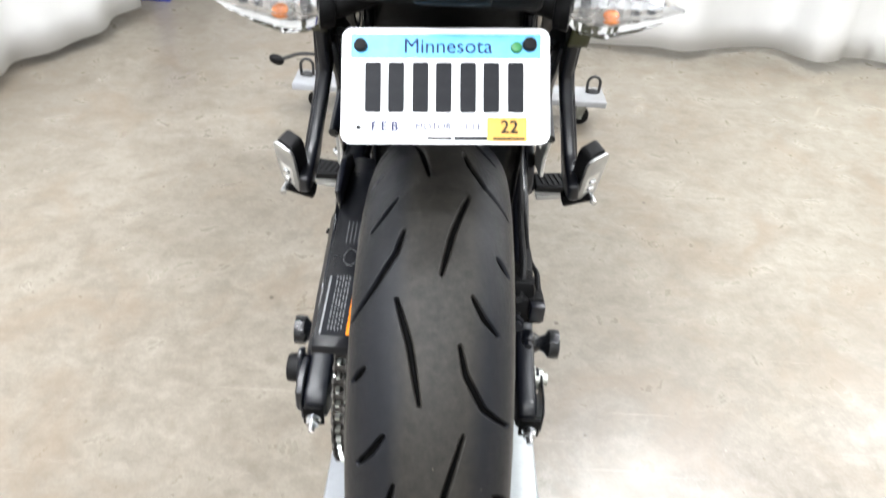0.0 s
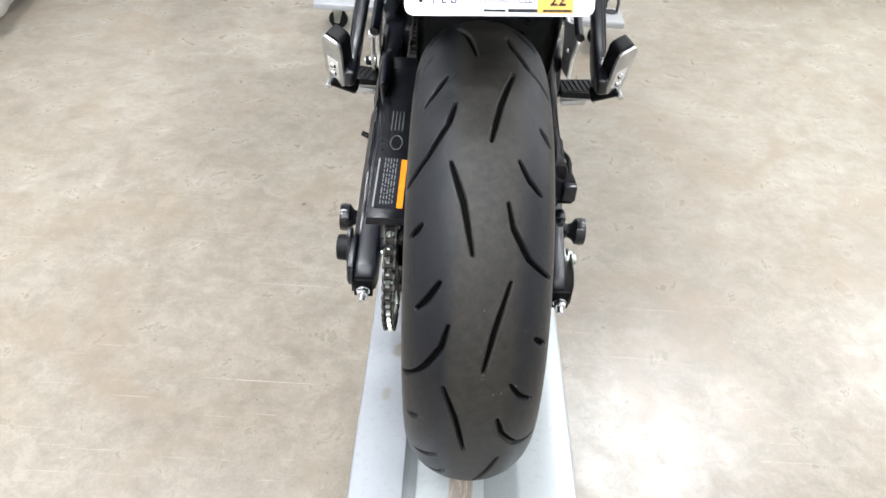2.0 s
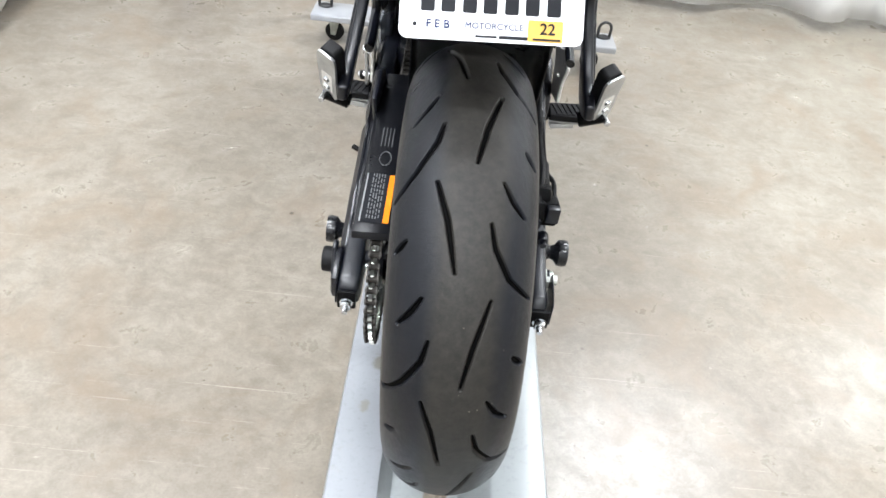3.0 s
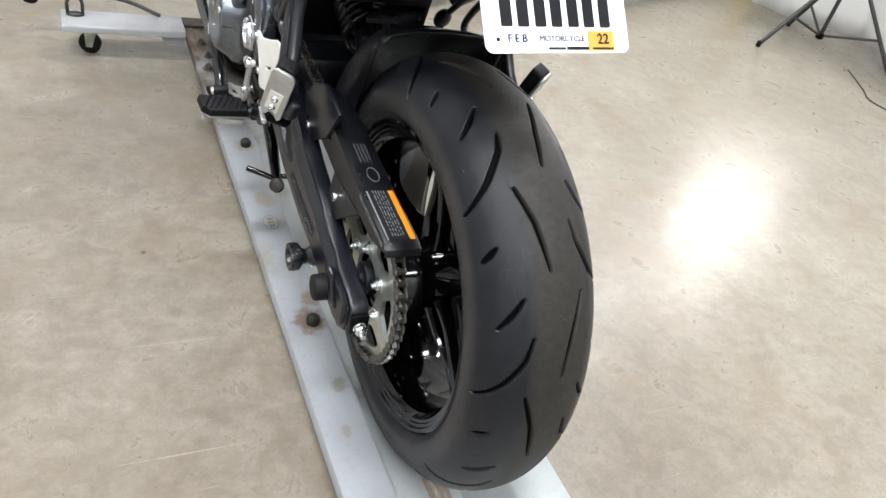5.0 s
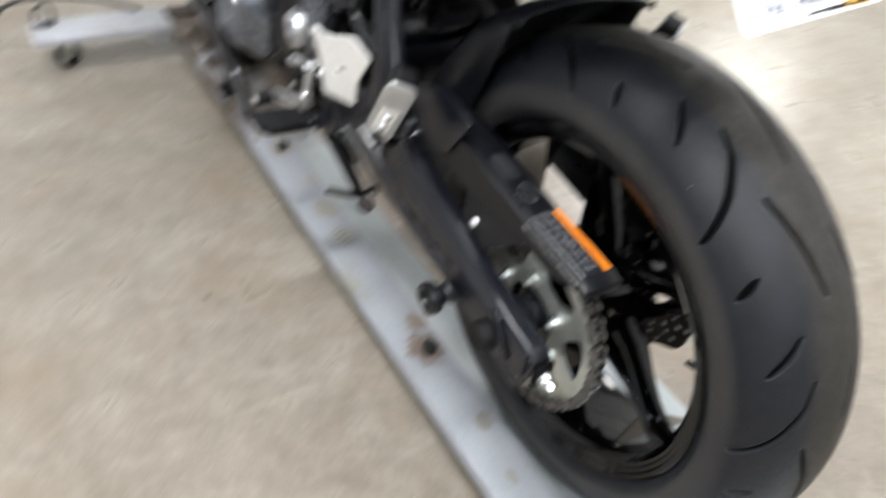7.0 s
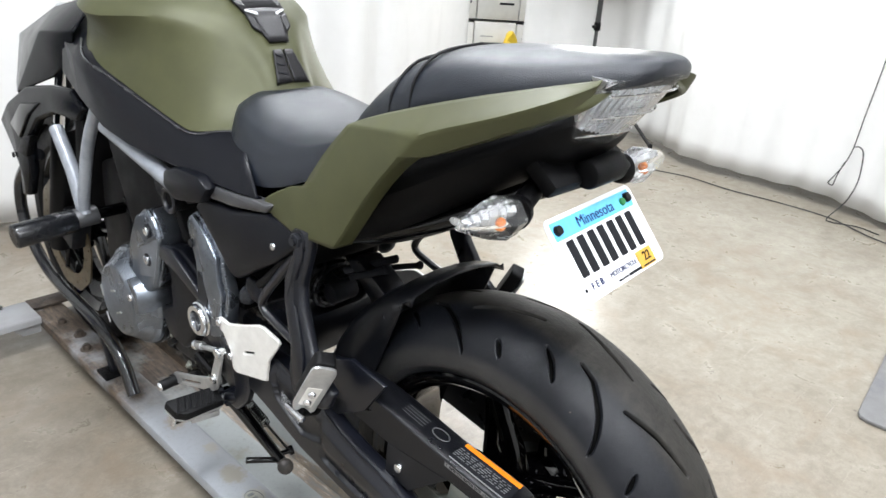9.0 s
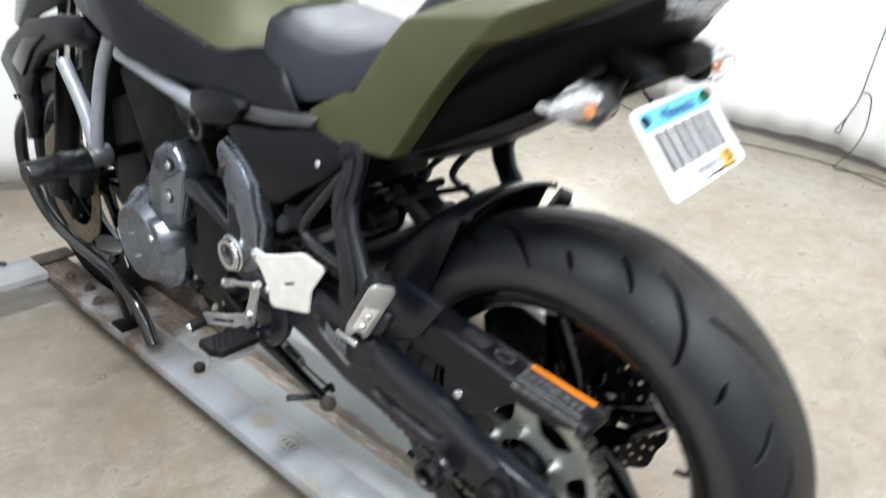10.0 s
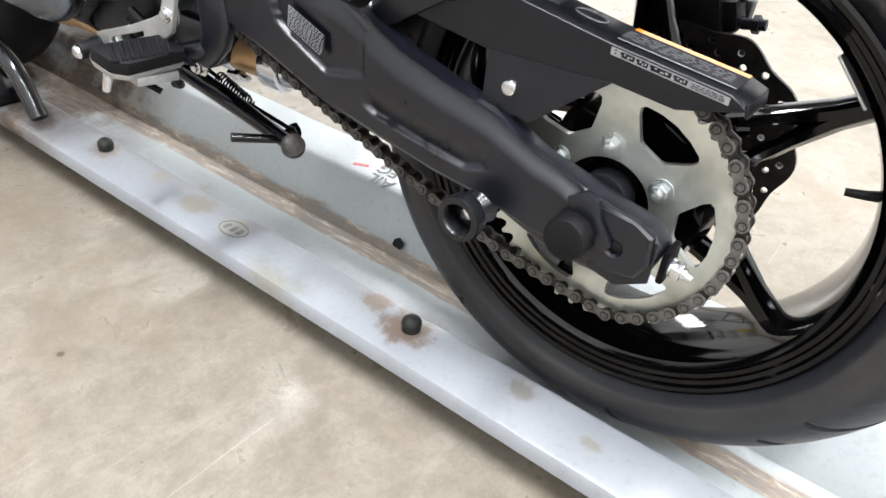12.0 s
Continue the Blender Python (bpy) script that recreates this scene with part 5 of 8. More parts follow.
            box(bm, ((p + q) / 2 - Vector((0.0004, 0, 0))), (0.0004, (q - p).length, 0.0011), (-math.degrees(math.atan2(q.z - p.z, p.y - q.y)), 0, 0), bevel=0)
            x += w + 0.03
    part("print", bm, M["print_grey"], arm, "unreadable pale print")
    for s in (1, -1):
        def X(x):
            return x if s == 1 else FAR(x)
        # axle block, adjuster, axle end, spool
        bm = bmesh.new()
        prism(bm, [(-0.066, 0.327), (-0.066, 0.364), (-0.05, 0.373), (-0.012, 0.376), (-0.012, 0.318), (-0.04, 0.312)], *sorted((X(-0.141), X(-0.1385))), 0.001, 1)
        part("axle_plate", bm, M["satin"], arm)
        part("end_cap", box(bmesh.new(), (X(-0.1235), -0.0725, 0.343), (0.026, 0.006, 0.03), bevel=0.002), M["plastic"], arm)
        bm = rod(bmesh.new(), (X(-0.1235), -0.074, 0.340), (X(-0.1235), -0.094, 0.337), 0.004, n=12)
        part("adjuster_bolt", hexbolt(bm, (X(-0.1235), -0.0755, 0.340), (0, -1, -0.1), 0.0085, 0.010, 0.0095), M["chrome"], arm, "bright chain adjuster bolt")
        bm = bmesh.new()
        if s == 1:
            rod(bm, (-0.1385, 0.000, 0.350), (-0.1690, 0.000, 0.350), 0.0195, 0.0185, 28, 0.003)
            part("axle_cap", bm, M["rubber"], arm, "black rubber axle end cap")
        else:
            hexbolt(bm, (X(-0.1325), 0.002, 0.352), (1, 0, 0), 0.0145, 0.013, 0.018)
            part("axle_nut", bm, M["zinc"], arm)
        prof = [(0.0, 0.004), (0.0, 0.0155), (0.003, 0.0175), (0.009, 0.0135), (0.014, 0.0105), (0.020, 0.0125), (0.026, 0.0205), (0.034, 0.0215), (0.040, 0.0205), (0.0405, 0.0150), (0.038, 0.0132), (0.022, 0.0125), (0.022, 0.004)]
        bm = lathe(bmesh.new(), [(-x if s == 1 else x, r) for x, r in prof], (X(-0.1378), 0.094, 0.330), 32)
        spool = part("spool", bm, M["delrin"], arm, "black bobbin for a paddock stand")
        bm = rod(bmesh.new(), (X(-0.159), 0.094, 0.330), (X(-0.165), 0.094, 0.330), 0.0060, n=14, bevel=0.001)
        part("screw", bm, M["chrome"], spool)
    # wheel spindle
    part("spindle", rod(bmesh.new(), (-0.139, AXLE[1], AXLE[2]), (FAR(-0.139), AXLE[1], AXLE[2]), 0.011, n=20), M["darkmetal"], arm)
    for x in (-0.098, mirror(-0.098)):
        part("spacer", rod(bmesh.new(), (x, AXLE[1], AXLE[2]), (x + (0.02 if x < CX else -0.02), AXLE[1], AXLE[2]), 0.024, n=28, bevel=0.002), M["darkmetal"], arm)
    # torque bracket and caliper on the right
    bm = box(bmesh.new(), (0.118, 0.045, 0.468), (0.046, 0.085, 0.052), (-18, 0, 0), 0.009)
    box(bm, (0.118, 0.005, 0.474), (0.03, 0.03, 0.03), (-18, 0, 0), 0.005)
    cal = part("brake_caliper", bm, M["plastic"], arm, "black brake caliper")
    part("banjo_bolt", rod(rod(bmesh.new(), (0.118, -0.012, 0.470), (0.118, -0.034, 0.474), 0.0055, n=12), (0.118, -0.022, 0.472), (0.118, -0.028, 0.473), 0.009, n=6), M["darkmetal"], cal)
    part("bleed_screw", rod(bmesh.new(), (0.118, 0.0, 0.488), (0.118, -0.016, 0.502), 0.004, n=10), M["rubber"], cal)
    part("hose", tube(bmesh.new(), [(0.120, -0.01, 0.472), (0.126, 0.04, 0.505), (0.130, 0.15, 0.50), (0.137, 0.3, 0.50), (0.13, 0.42, 0.52)], 0.0045, 8), M["rubber"], cal)
    part("caliper_body", box(bmesh.new(), (0.138, 0.035, 0.462), (0.030, 0.075, 0.036), (-14, 0, 0), 0.006), M["plastic"], cal)
    part("caliper_pin", rod(rod(bmesh.new(), (0.136, -0.004, 0.440), (0.136, -0.020, 0.437), 0.008, n=14, bevel=0.002), (0.136, -0.020, 0.437), (0.136, -0.026, 0.436), 0.005, n=6), M["satin"], cal)
    part("pin_boot", rod(bmesh.new(), (0.134, 0.10, 0.487), (0.134, -0.002, 0.472), 0.0085, 0.0075, 14, 0.002), M["rubber"], cal)
    part("guide_clip", box(bmesh.new(), (0.143, -0.006, 0.476), (0.018, 0.012, 0.024), (0, 0, 0), 0.002), M["satin"], cal)
    part("sensor_lead", tube(bmesh.new(), [(0.143, 0.00, 0.46), (0.147, 0.05, 0.485), (0.142, 0.12, 0.470), (0.140, 0.25, 0.49)], 0.0035, 8), M["rubber"], cal)
    part("caliper_bracket", prism(bmesh.new(), [(-0.03, 0.33), (0.03, 0.33), (0.08, 0.44), (0.07, 0.48), (0.0, 0.48), (-0.02, 0.42)], 0.113, 0.121, 0.003, 2), M["satin"], arm)
    return arm


def chain_guard():
    side = [(0.315, 0.470), (0.30, 0.500), (0.23, 0.514), (0.165, 0.513), (0.125, 0.508), (0.02, 0.492), (-0.075, 0.482), (-0.090, 0.474), (-0.072, 0.468), (-0.04, 0.459), (0.011, 0.463),
            (0.071, 0.413), (0.118, 0.417), (0.122, 0.457), (0.20, 0.466), (0.27, 0.452)]
    slot = [(0.235, 0.496), (0.20, 0.499), (0.165, 0.497), (0.158, 0.491), (0.165, 0.487), (0.20, 0.489), (0.235, 0.487)]
    bm = plate(bmesh.new(), side, [slot], -0.1165, -0.1135, 0.0008)
    guard = part("chain_guard", bm, M["panel_dark"], BIKE, "black moulded chain guard")
    bm = bmesh.new()
    top = [(0.30, 0.500), (0.23, 0.514), (0.165, 0.513), (0.125, 0.508), (0.02, 0.492), (-0.075, 0.482), (-0.089, 0.477)]
    rings = [[(-0.1165, y, z - 0.0015), (-0.112, y, z + 0.0018), (-0.072, y, z + 0.0022), (-0.0675, y, z - 0.001), (-0.0675, y, z - 0.010), (-0.070, y, z - 0.010), (-0.072, y, z - 0.001), (-0.112, y, z - 0.0012)] for y, z in top]
    loft(bm, rings)
    part("top_flange", bm, M["panel_dark"], guard, sharp=40)
    part("end_lip", box(bmesh.new(), (-0.0935, -0.0885, 0.4735), (0.046, 0.003, 0.010), (-12, 0, 0), bevel=0.001), M["panel_dark"], guard)

    # lower flap, bent outwards
    flap = [((-0.1158, 0.012, 0.4635), (-0.1225, 0.070, 0.4125), (-0.1225, 0.1185, 0.4165), (-0.1158, 0.1225, 0.4580))]
    bm = loft(bmesh.new(), [[(x + d, y, z) for x, y, z in flap[0]] for d in (-0.0014, 0.0012)])
    part("flap", bm, M["panel_dark"], guard, sharp=30)

    def on_top(x, y, lift=0.0028):
        return (x, y, float(np.interp(y, [p[0] for p in reversed(top)], [p[1] for p in reversed(top)])) + lift)

    def patch(x0, x1, y0, y1, mat, name, label, lift=0.0028):
        bm = bmesh.new()
        strip(bm, [on_top(x0, y0, lift), on_top(x1, y0, lift), on_top(x1, y1, lift), on_top(x0, y1, lift)])
        return part(name, bm, mat, guard, label)

    patch(-0.1105, -0.0722, 0.018, -0.076, M["ink"], "warning_label", "black warning label")
    patch(-0.0800, -0.0724, 0.0175, -0.0755, M["orange"], "orange_strip", "orange strip of the warning label", 0.0031)
    patch(-0.1103, -0.1082, 0.0175, -0.0755, M["label_silver"], "pale_strip", "silver strip of the warning label", 0.0031)
    rng = random.Random(8)
    bm = bmesh.new()
    for k in range(5):
        x = -0.1018 + 0.0037 * k
        y = 0.018
        while y > -0.066:
            w = rng.uniform(0.003, 0.012)
            strip(bm, [on_top(x, y, 0.0032), on_top(x + 0.0015, y, 0.0032), on_top(x + 0.0015, max(y - w, -0.069), 0.0032), on_top(x, max(y - w, -0.069), 0.0032)])
            y -= w + 0.003
    part("print", bm, M["print_label"], guard, "unreadable pale print lines")
    strip_side = bmesh.new()
    strip(strip_side, [(-0.1169, 0.0175, 0.4902), (-0.1169, -0.0755, 0.4802), (-0.1169, -0.0755, 0.4742), (-0.1169, 0.0175, 0.4842)])
    part("pale_strip", strip_side, M["label_silver"], guard, "silver strip of the warning label")
    bm = bmesh.new()
    rng = random.Random(14)
    rake = (0.4905 - 0.4805) / 0.093

    def mark(b, y, w, h, dz=0.0, lift=0.0):
        """A low bar of print on the side strip."""
        box(b, (-0.1170 - lift, y - 0.004 - w / 2, 0.4873 + (y - w / 2 - 0.0215) * rake + dz), (0.0004, w, h), (6, 0, 0), bevel=0)

    pale = bmesh.new()
    for y, w in ((0.0125, 0.0105), (-0.0005, 0.0085), (-0.0115, 0.0160), (-0.0300, 0.0100)):
        mark(bm, y, w, 0.0038)
        mark(bm, y + 0.0012, w * 0.5, 0.0018, 0.0008)
        for f, dz in ((0.18, 0.0006), (0.45, -0.0004), (0.70, 0.0003)):
            mark(pale, y - w * f, w * rng.uniform(0.10, 0.2), rng.uniform(0.0009, 0.0019), dz, 0.0002)
    mark(bm, 0.0185, 0.0016, 0.0010, 0.0012)
    mark(bm, 0.0185, 0.0016, 0.0010, -0.0012)
    for k in range(3):
        y = -0.043
        while y > -0.066:
            w = rng.uniform(0.002, 0.005)
            mark(bm, y, w, 0.0006, 0.0013 - 0.0014 * k)
            y -= w + 0.0011
    part("print", pale, M["label_silver"], guard, "pale print in the dark blocks")
    part("print", bm, M["ink"], guard, "dark print blocks on the silver strip")
    # faint moulded emblem and lines ahead of the label
    bm = bmesh.new()
    tube(bm, [Vector(on_top(-0.09 + 0.008 * math.cos(a), 0.05 + 0.014 * math.sin(a), 0.003)) for a in np.linspace(0, 2 * math.pi, 17)], 0.0009, 5, 1, cap=False)
    for k in range(4):
        strip(bm, [on_top(-0.100 + 0.005 * k, 0.075, 0.0029), on_top(-0.0985 + 0.005 * k, 0.075, 0.0029), on_top(-0.0985 + 0.005 * k, 0.115, 0.0029), on_top(-0.100 + 0.005 * k, 0.115, 0.0029)])
    part("emblem", bm, M["print_faint"], guard, "small moulded emblem")
    bm = rod(bmesh.new(), (-0.1190, 0.095, 0.434), (-0.1245, 0.095, 0.434), 0.0075, 0.0065, 20, 0.001)
    part("screw", rod(bm, (-0.1245, 0.095, 0.434), (-0.1248, 0.095, 0.434), 0.003, n=6), M["chrome"], guard, "bright guard screw")


def chain():
    """The drive chain as single links round both sprockets."""
    front, rf, rr = (0.640, 0.474), 0.042, 0.1163
    pts = []
    for deg in np.linspace(-75, 88, 40):
        p = at_angle(rr, deg)
        pts.append((p[1], p[2]))
    pts += [(0.10, 0.470), (0.30, 0.488), (0.50, 0.506)]
    pts += [(front[0] + rf * math.cos(a), front[1] + rf * math.sin(a)) for a in np.linspace(radians(100), radians(-100), 14)]
    pts += [(0.55, 0.403), (0.464, 0.369), (0.409, 0.348), (0.321, 0.321), (0.238, 0.296), (0.168, 0.276), (0.09, 0.256)]
    pts.append(pts[0])
    d = [0.0]
    for a, b in zip(pts, pts[1:]):
        d.append(d[-1] + math.hypot(b[0] - a[0], b[1] - a[1]))
    count = int(d[-1] / 0.015875 / 2) * 2
    pitch = d[-1] / count
    ys, zs = [p[0] for p in pts], [p[1] for p in pts]
    x = -0.0865

    def link_mesh(name, off, thick, mat):
        bm = bmesh.new()
        shape = []
        for k in range(7):
            a = math.pi / 2 + math.pi * k / 6
            shape.append((-0.0079 + 0.0059 * math.cos(a), 0.0059 * math.sin(a)))
        shape.append((0.0, -0.0036))
        for k in range(7):
            a = -math.pi / 2 + math.pi * k / 6
            shape.append((0.0079 + 0.0059 * math.cos(a), 0.0059 * math.sin(a)))
        shape.append((0.0, 0.0036))
        for s in (-1, 1):
            prism(bm, shape, s * off - thick / 2, s * off + thick / 2, 0)
        if off > 0.006:
            for q in (-0.0079, 0.0079):
                first = len(bm.faces)
                rod(bm, (-off - 0.0011, q, 0), (off + 0.0011, q, 0), 0.0041, n=12)
                bm.faces.ensure_lookup_table()
                for f in bm.faces[first:]:
                    f.material_index = 1
                rod(bm, (-off - 0.0019, q, 0), (off + 0.0019, q, 0), 0.0029, n=10)
        else:
            for q in (-0.0079, 0.0079):
                rod(bm, (-off, q, 0), (off, q, 0), 0.0044, n=10)
        bmesh.ops.recalc_face_normals(bm, faces=bm.faces)
        me = bpy.data.meshes.new(name)
        bm.to_mesh(me)
        bm.free()
        me.materials.append(mat)
        me.materials.append(M["chain"])
        finish(me, 30)
        return me

    meshes = [link_mesh("inner_link", 0.0045, 0.0018, M["chain"]), link_mesh("outer_link", 0.0068, 0.0018, M["chain_bright"])]
    # the chain's own mesh is its front driving sprocket
    outer = []
    for k in range(15):
        for f, rad in ((-0.5, rf - 0.005), (-0.25, rf - 0.003), (-0.08, rf + 0.004), (0.08, rf + 0.004), (0.25, rf - 0.003)):
            a = 2 * math.pi * (k + f) / 15
            outer.append((front[0] + rad * math.cos(a), front[1] + rad * math.sin(a)))
    ob = part("drive_chain", plate(bmesh.new(), outer, [], x - 0.003, x + 0.003), M["darkmetal"], BIKE, "oily steel drive chain on its sprocket")
    for k in range(count):
        s = k * pitch
        p0 = (np.interp(s, d, ys), np.interp(s, d, zs))
        p1 = (np.interp(s + pitch, d + [d[-1] + pitch], ys + [ys[1]]), np.interp(s + pitch, d + [d[-1] + pitch], zs + [zs[1]]))
        m = Matrix.Translation((x, (p0[0] + p1[0]) / 2, (p0[1] + p1[1]) / 2)) @ Matrix.Rotation(math.atan2(p1[1] - p0[1], p1[0] - p0[0]), 4, "X")
        piece("link", meshes[k % 2], ob, m)


def hugger():
    bm = bmesh.new()
    rings = []
    for deg, rad, drop in ((172, 0.338, 0.10), (160, 0.338, 0.10), (150, 0.339, 0.095), (140, 0.341, 0.085), (130, 0.344, 0.068), (121, 0.346, 0.040), (117, 0.341, 0.016), (114, 0.336, 0.006)):
        wide = 0.098 if deg > 115 else 0.098 - 0.0012 * (115 - deg)
        ring = [(-wide, rad - drop), (-wide, rad - 0.014), (-wide + 0.010, rad - 0.003), (-0.045, rad + 0.004), (0.0, rad + 0.006), (0.045, rad + 0.004), (wide - 0.010, rad - 0.003), (wide, rad - 0.014), (wide, rad - drop)]
        rings.append([bm.verts.new(at_angle(r, deg, x)) for x, r in ring])
    for a, b in zip(rings, rings[1:]):
        for k in range(len(a) - 1):
            bm.faces.new((a[k], a[k + 1], b[k + 1], b[k]))
    ob = part("rear_mudguard", bm, M["panel_dark"], BIKE, "black inner mudguard over the tyre", sharp=50)
    mod = ob.modifiers.new("thick", "SOLIDIFY")
    mod.thickness = 0.003


def guard_bracket():
    ob = part("guard_bracket", prism(bmesh.new(), [(0.290, 0.490), (0.256, 0.533), (0.200, 0.556), (0.129, 0.546), (0.168, 0.487), (0.231, 0.447), (0.265, 0.453)], -0.1215, -0.113, 0.003, 2), M["satin"], BIKE, "graphite bracket of the inner mudguard")
    part("screw", rod(bmesh.new(), (-0.1205, 0.251, 0.464), (-0.1260, 0.251, 0.464), 0.0064, 0.005, 14, 0.001), M["chrome"], ob)


def peg_hangers():
    for s in (1, -1):
        def X(x):
            return x if s == 1 else mirror(x)
        lift = 0.0 if s == 1 else 0.012

        def splayed(bm):
            """The hanger leans outwards and back below its knee."""
            for v in bm.verts:
                k = max(0.0, 0.655 + lift - v.co.z)
                v.co.x -= s * 0.15 * k
                v.co.y -= 0.06 * k
            return bm

        out = [(0.280, 0.738), (0.244, 0.742), (0.244, 0.712), (0.262, 0.655), (0.258, 0.628), (0.226, 0.568), (0.205, 0.548), (0.178, 0.535), (0.190, 0.508), (0.236, 0.492), (0.268, 0.505), (0.276, 0.530), (0.276, 0.560), (0.300, 0.624), (0.303, 0.655), (0.282, 0.700)]
        ob = part("peg_hanger", splayed(prism(bmesh.new(), [(y, z + lift) for y, z in out], *sorted((X(-0.158), X(-0.142))), 0.005, 3)), M["satin"], BIKE, "graphite passenger footrest hanger")
        ridge = [(0.272, 0.722), (0.256, 0.722), (0.256, 0.70), (0.274, 0.655), (0.270, 0.630), (0.240, 0.562), (0.236, 0.525), (0.256, 0.517), (0.268, 0.532), (0.270, 0.566), (0.291, 0.628), (0.293, 0.653), (0.272, 0.700)]
        part("ridge", splayed(prism(bmesh.new(), [(y, z + lift) for y, z in ridge], *sorted((X(-0.1625), X(-0.156))), 0.004, 2)), M["satin"], ob, "raised cast ridge")
        part("bolt", hexbolt(bmesh.new(), (X(-0.158), 0.268, 0.722 + lift), (-s, 0, 0), 0.011, 0.007, 0.015), M["darkmetal"], ob)
        # footrest folded up: a bright plate that faces out and back, on a rubber body
        up = Vector((0.03 * s, -0.485, 0.874)).normalized()
        face = Vector((-0.545 * s, -0.718, -0.38))
        face = (face - up * face.dot(up)).normalized()
        m = Matrix((-face, up.cross(-face), up)).transposed().to_4x4()
        m.translation = Vector((X(-0.193), 0.188, 0.545 + lift))

        def peg_layer(shape, d0, d1, bevel, seg=2):
            t = prism(bmesh.new(), shape, d0, d1, bevel, seg)
            bmesh.ops.transform(t, matrix=m, verts=t.verts)
            return t

        shape = [(-0.0175, 0.040), (-0.0150, 0.047), (-0.010, 0.050), (0.010, 0.050), (0.0150, 0.047), (0.0175, 0.040), (0.0175, -0.036), (0.013, -0.050), (-0.012, -0.056), (-0.0175, -0.048)]
        peg = part("passenger_peg", peg_layer(shape, -0.0025, 0.0025, 0.0016), M["alu"], ob, "folded footrest with a bright aluminium face")
        part("rubber", peg_layer([(a * 0.88, b * 0.96 + 0.005) for a, b in shape], 0.003, 0.024, 0.0095, 5), M["rubber"], peg)
        part("pocket", peg_layer([(-0.010, 0.006), (0.010, 0.006), (0.011, -0.034), (-0.009, -0.040)], -0.0031, -0.0022, 0.0004, 1), M["heel"], peg, "pressed pocket with two rivets")
        bm = bmesh.new()
        for dz in (-0.008, -0.027):
            q = m @ Vector((-0.0028, 0, dz))
            rod(bm, q, q + face * 0.0045, 0.0062, 0.0042, 16, 0.0012)
        part("rivet", bm, M["chrome"], peg)
        tip = m @ Vector((0.006, 0, -0.052))
        part("pivot", rod(bmesh.new(), tip + Vector((-0.010 * s, -0.004, 0)), (X(-0.165), 0.222, 0.487 + lift), 0.0105, 0.0125, 14, 0.002), M["plastic"], peg)
        part("pivot_pin", rod(bmesh.new(), tip + Vector((-0.014 * s, -0.022, -0.004)), tip + Vector((-0.010 * s, 0.020, -0.004)), 0.0045, n=12, bevel=0.001), M["chrome"], peg)
        # looped stay ahead of the hanger
        loop = [(0.290, 0.690), (0.334, 0.640), (0.372, 0.594), (0.374, 0.573), (0.345, 0.562), (0.286, 0.548)]
        link = part("link_rod", rod(bmesh.new(), (X(-0.130), 0.312, 0.684 + lift), (X(-0.130), 0.415, 0.588 + lift), 0.0058, n=12), M["darkmetal"], ob, "dark rod with a rubber boot")
        part("boot", ball(bmesh.new(), (X(-0.130), 0.436, 0.568 + lift), (0.014, 0.026, 0.015), (-44, 0, 0), 18, 12), M["vinyl"], link, "bulging rubber boot")
        part("collar", rod(bmesh.new(), (X(-0.130), 0.335, 0.663 + lift), (X(-0.130), 0.318, 0.679 + lift), 0.0095, 0.011, 14, 0.002), M["satin"], link)
        part("stay", tube(bmesh.new(), [(X(-0.145), y, z + lift) for y, z in loop], 0.0085, 10, 5, 0.8), M["satin"], ob, "looped stay of the hanger")


M["disc"] = mottled("blackened_disc_steel", (0.02, 0.018, 0.017), (0.04, 0.036, 0.033), 60, (0.3, 0.45), metal=0.8, bump=0.05)
M["print_grey"] = mottled("grey_print", (0.17, 0.175, 0.183), (0.24, 0.245, 0.252), 90, (0.3, 0.45), bump=0.0)
M["print_label"] = mottled("pale_label_print", (0.10, 0.103, 0.108), (0.15, 0.153, 0.16), 90, (0.4, 0.55), bump=0.0)
M["print_faint"] = mottled("faint_print", (0.055, 0.056, 0.060), (0.080, 0.082, 0.086), 90, (0.25, 0.4), bump=0.0)
M["panel_dark"] = mottled("black_moulded_plastic", (0.003, 0.0033, 0.0046), (0.005, 0.0054, 0.0070), 50, (0.26, 0.38), spec=0.30, bump=0.15, bump_scale=1400)
rear_wheel()
swingarm()
chain_guard()
chain()
hugger()
guard_bracket()
peg_hangers()

# ---- body, seat, tail ----
def body_loft(name, sections, mat, parent, label="", sub=2, cx=CX, sharp_lines=None):
    bm = bmesh.new()
    loft(bm, [mirrored_ring(y, half, cx) for y, half in sections])
    if sharp_lines:
        keep = {k: [Vector((cx - s * q[k][0], q[k][2] if len(q[k]) > 2 else y, q[k][1])) for s in (1, -1) for y, q in sections] for k in sharp_lines}
        layer = bm.edges.layers.float.new("crease_edge")
        for e in bm.edges:
            for k, pts in keep.items():
                if abs(e.verts[0].co.y - e.verts[1].co.y) > 1e-4 and all(min((v.co - p).length for p in pts) < 1e-4 for v in e.verts):
                    e[layer] = sharp_lines[k]
    return part(name, bm, mat, parent, label, 60, sub)


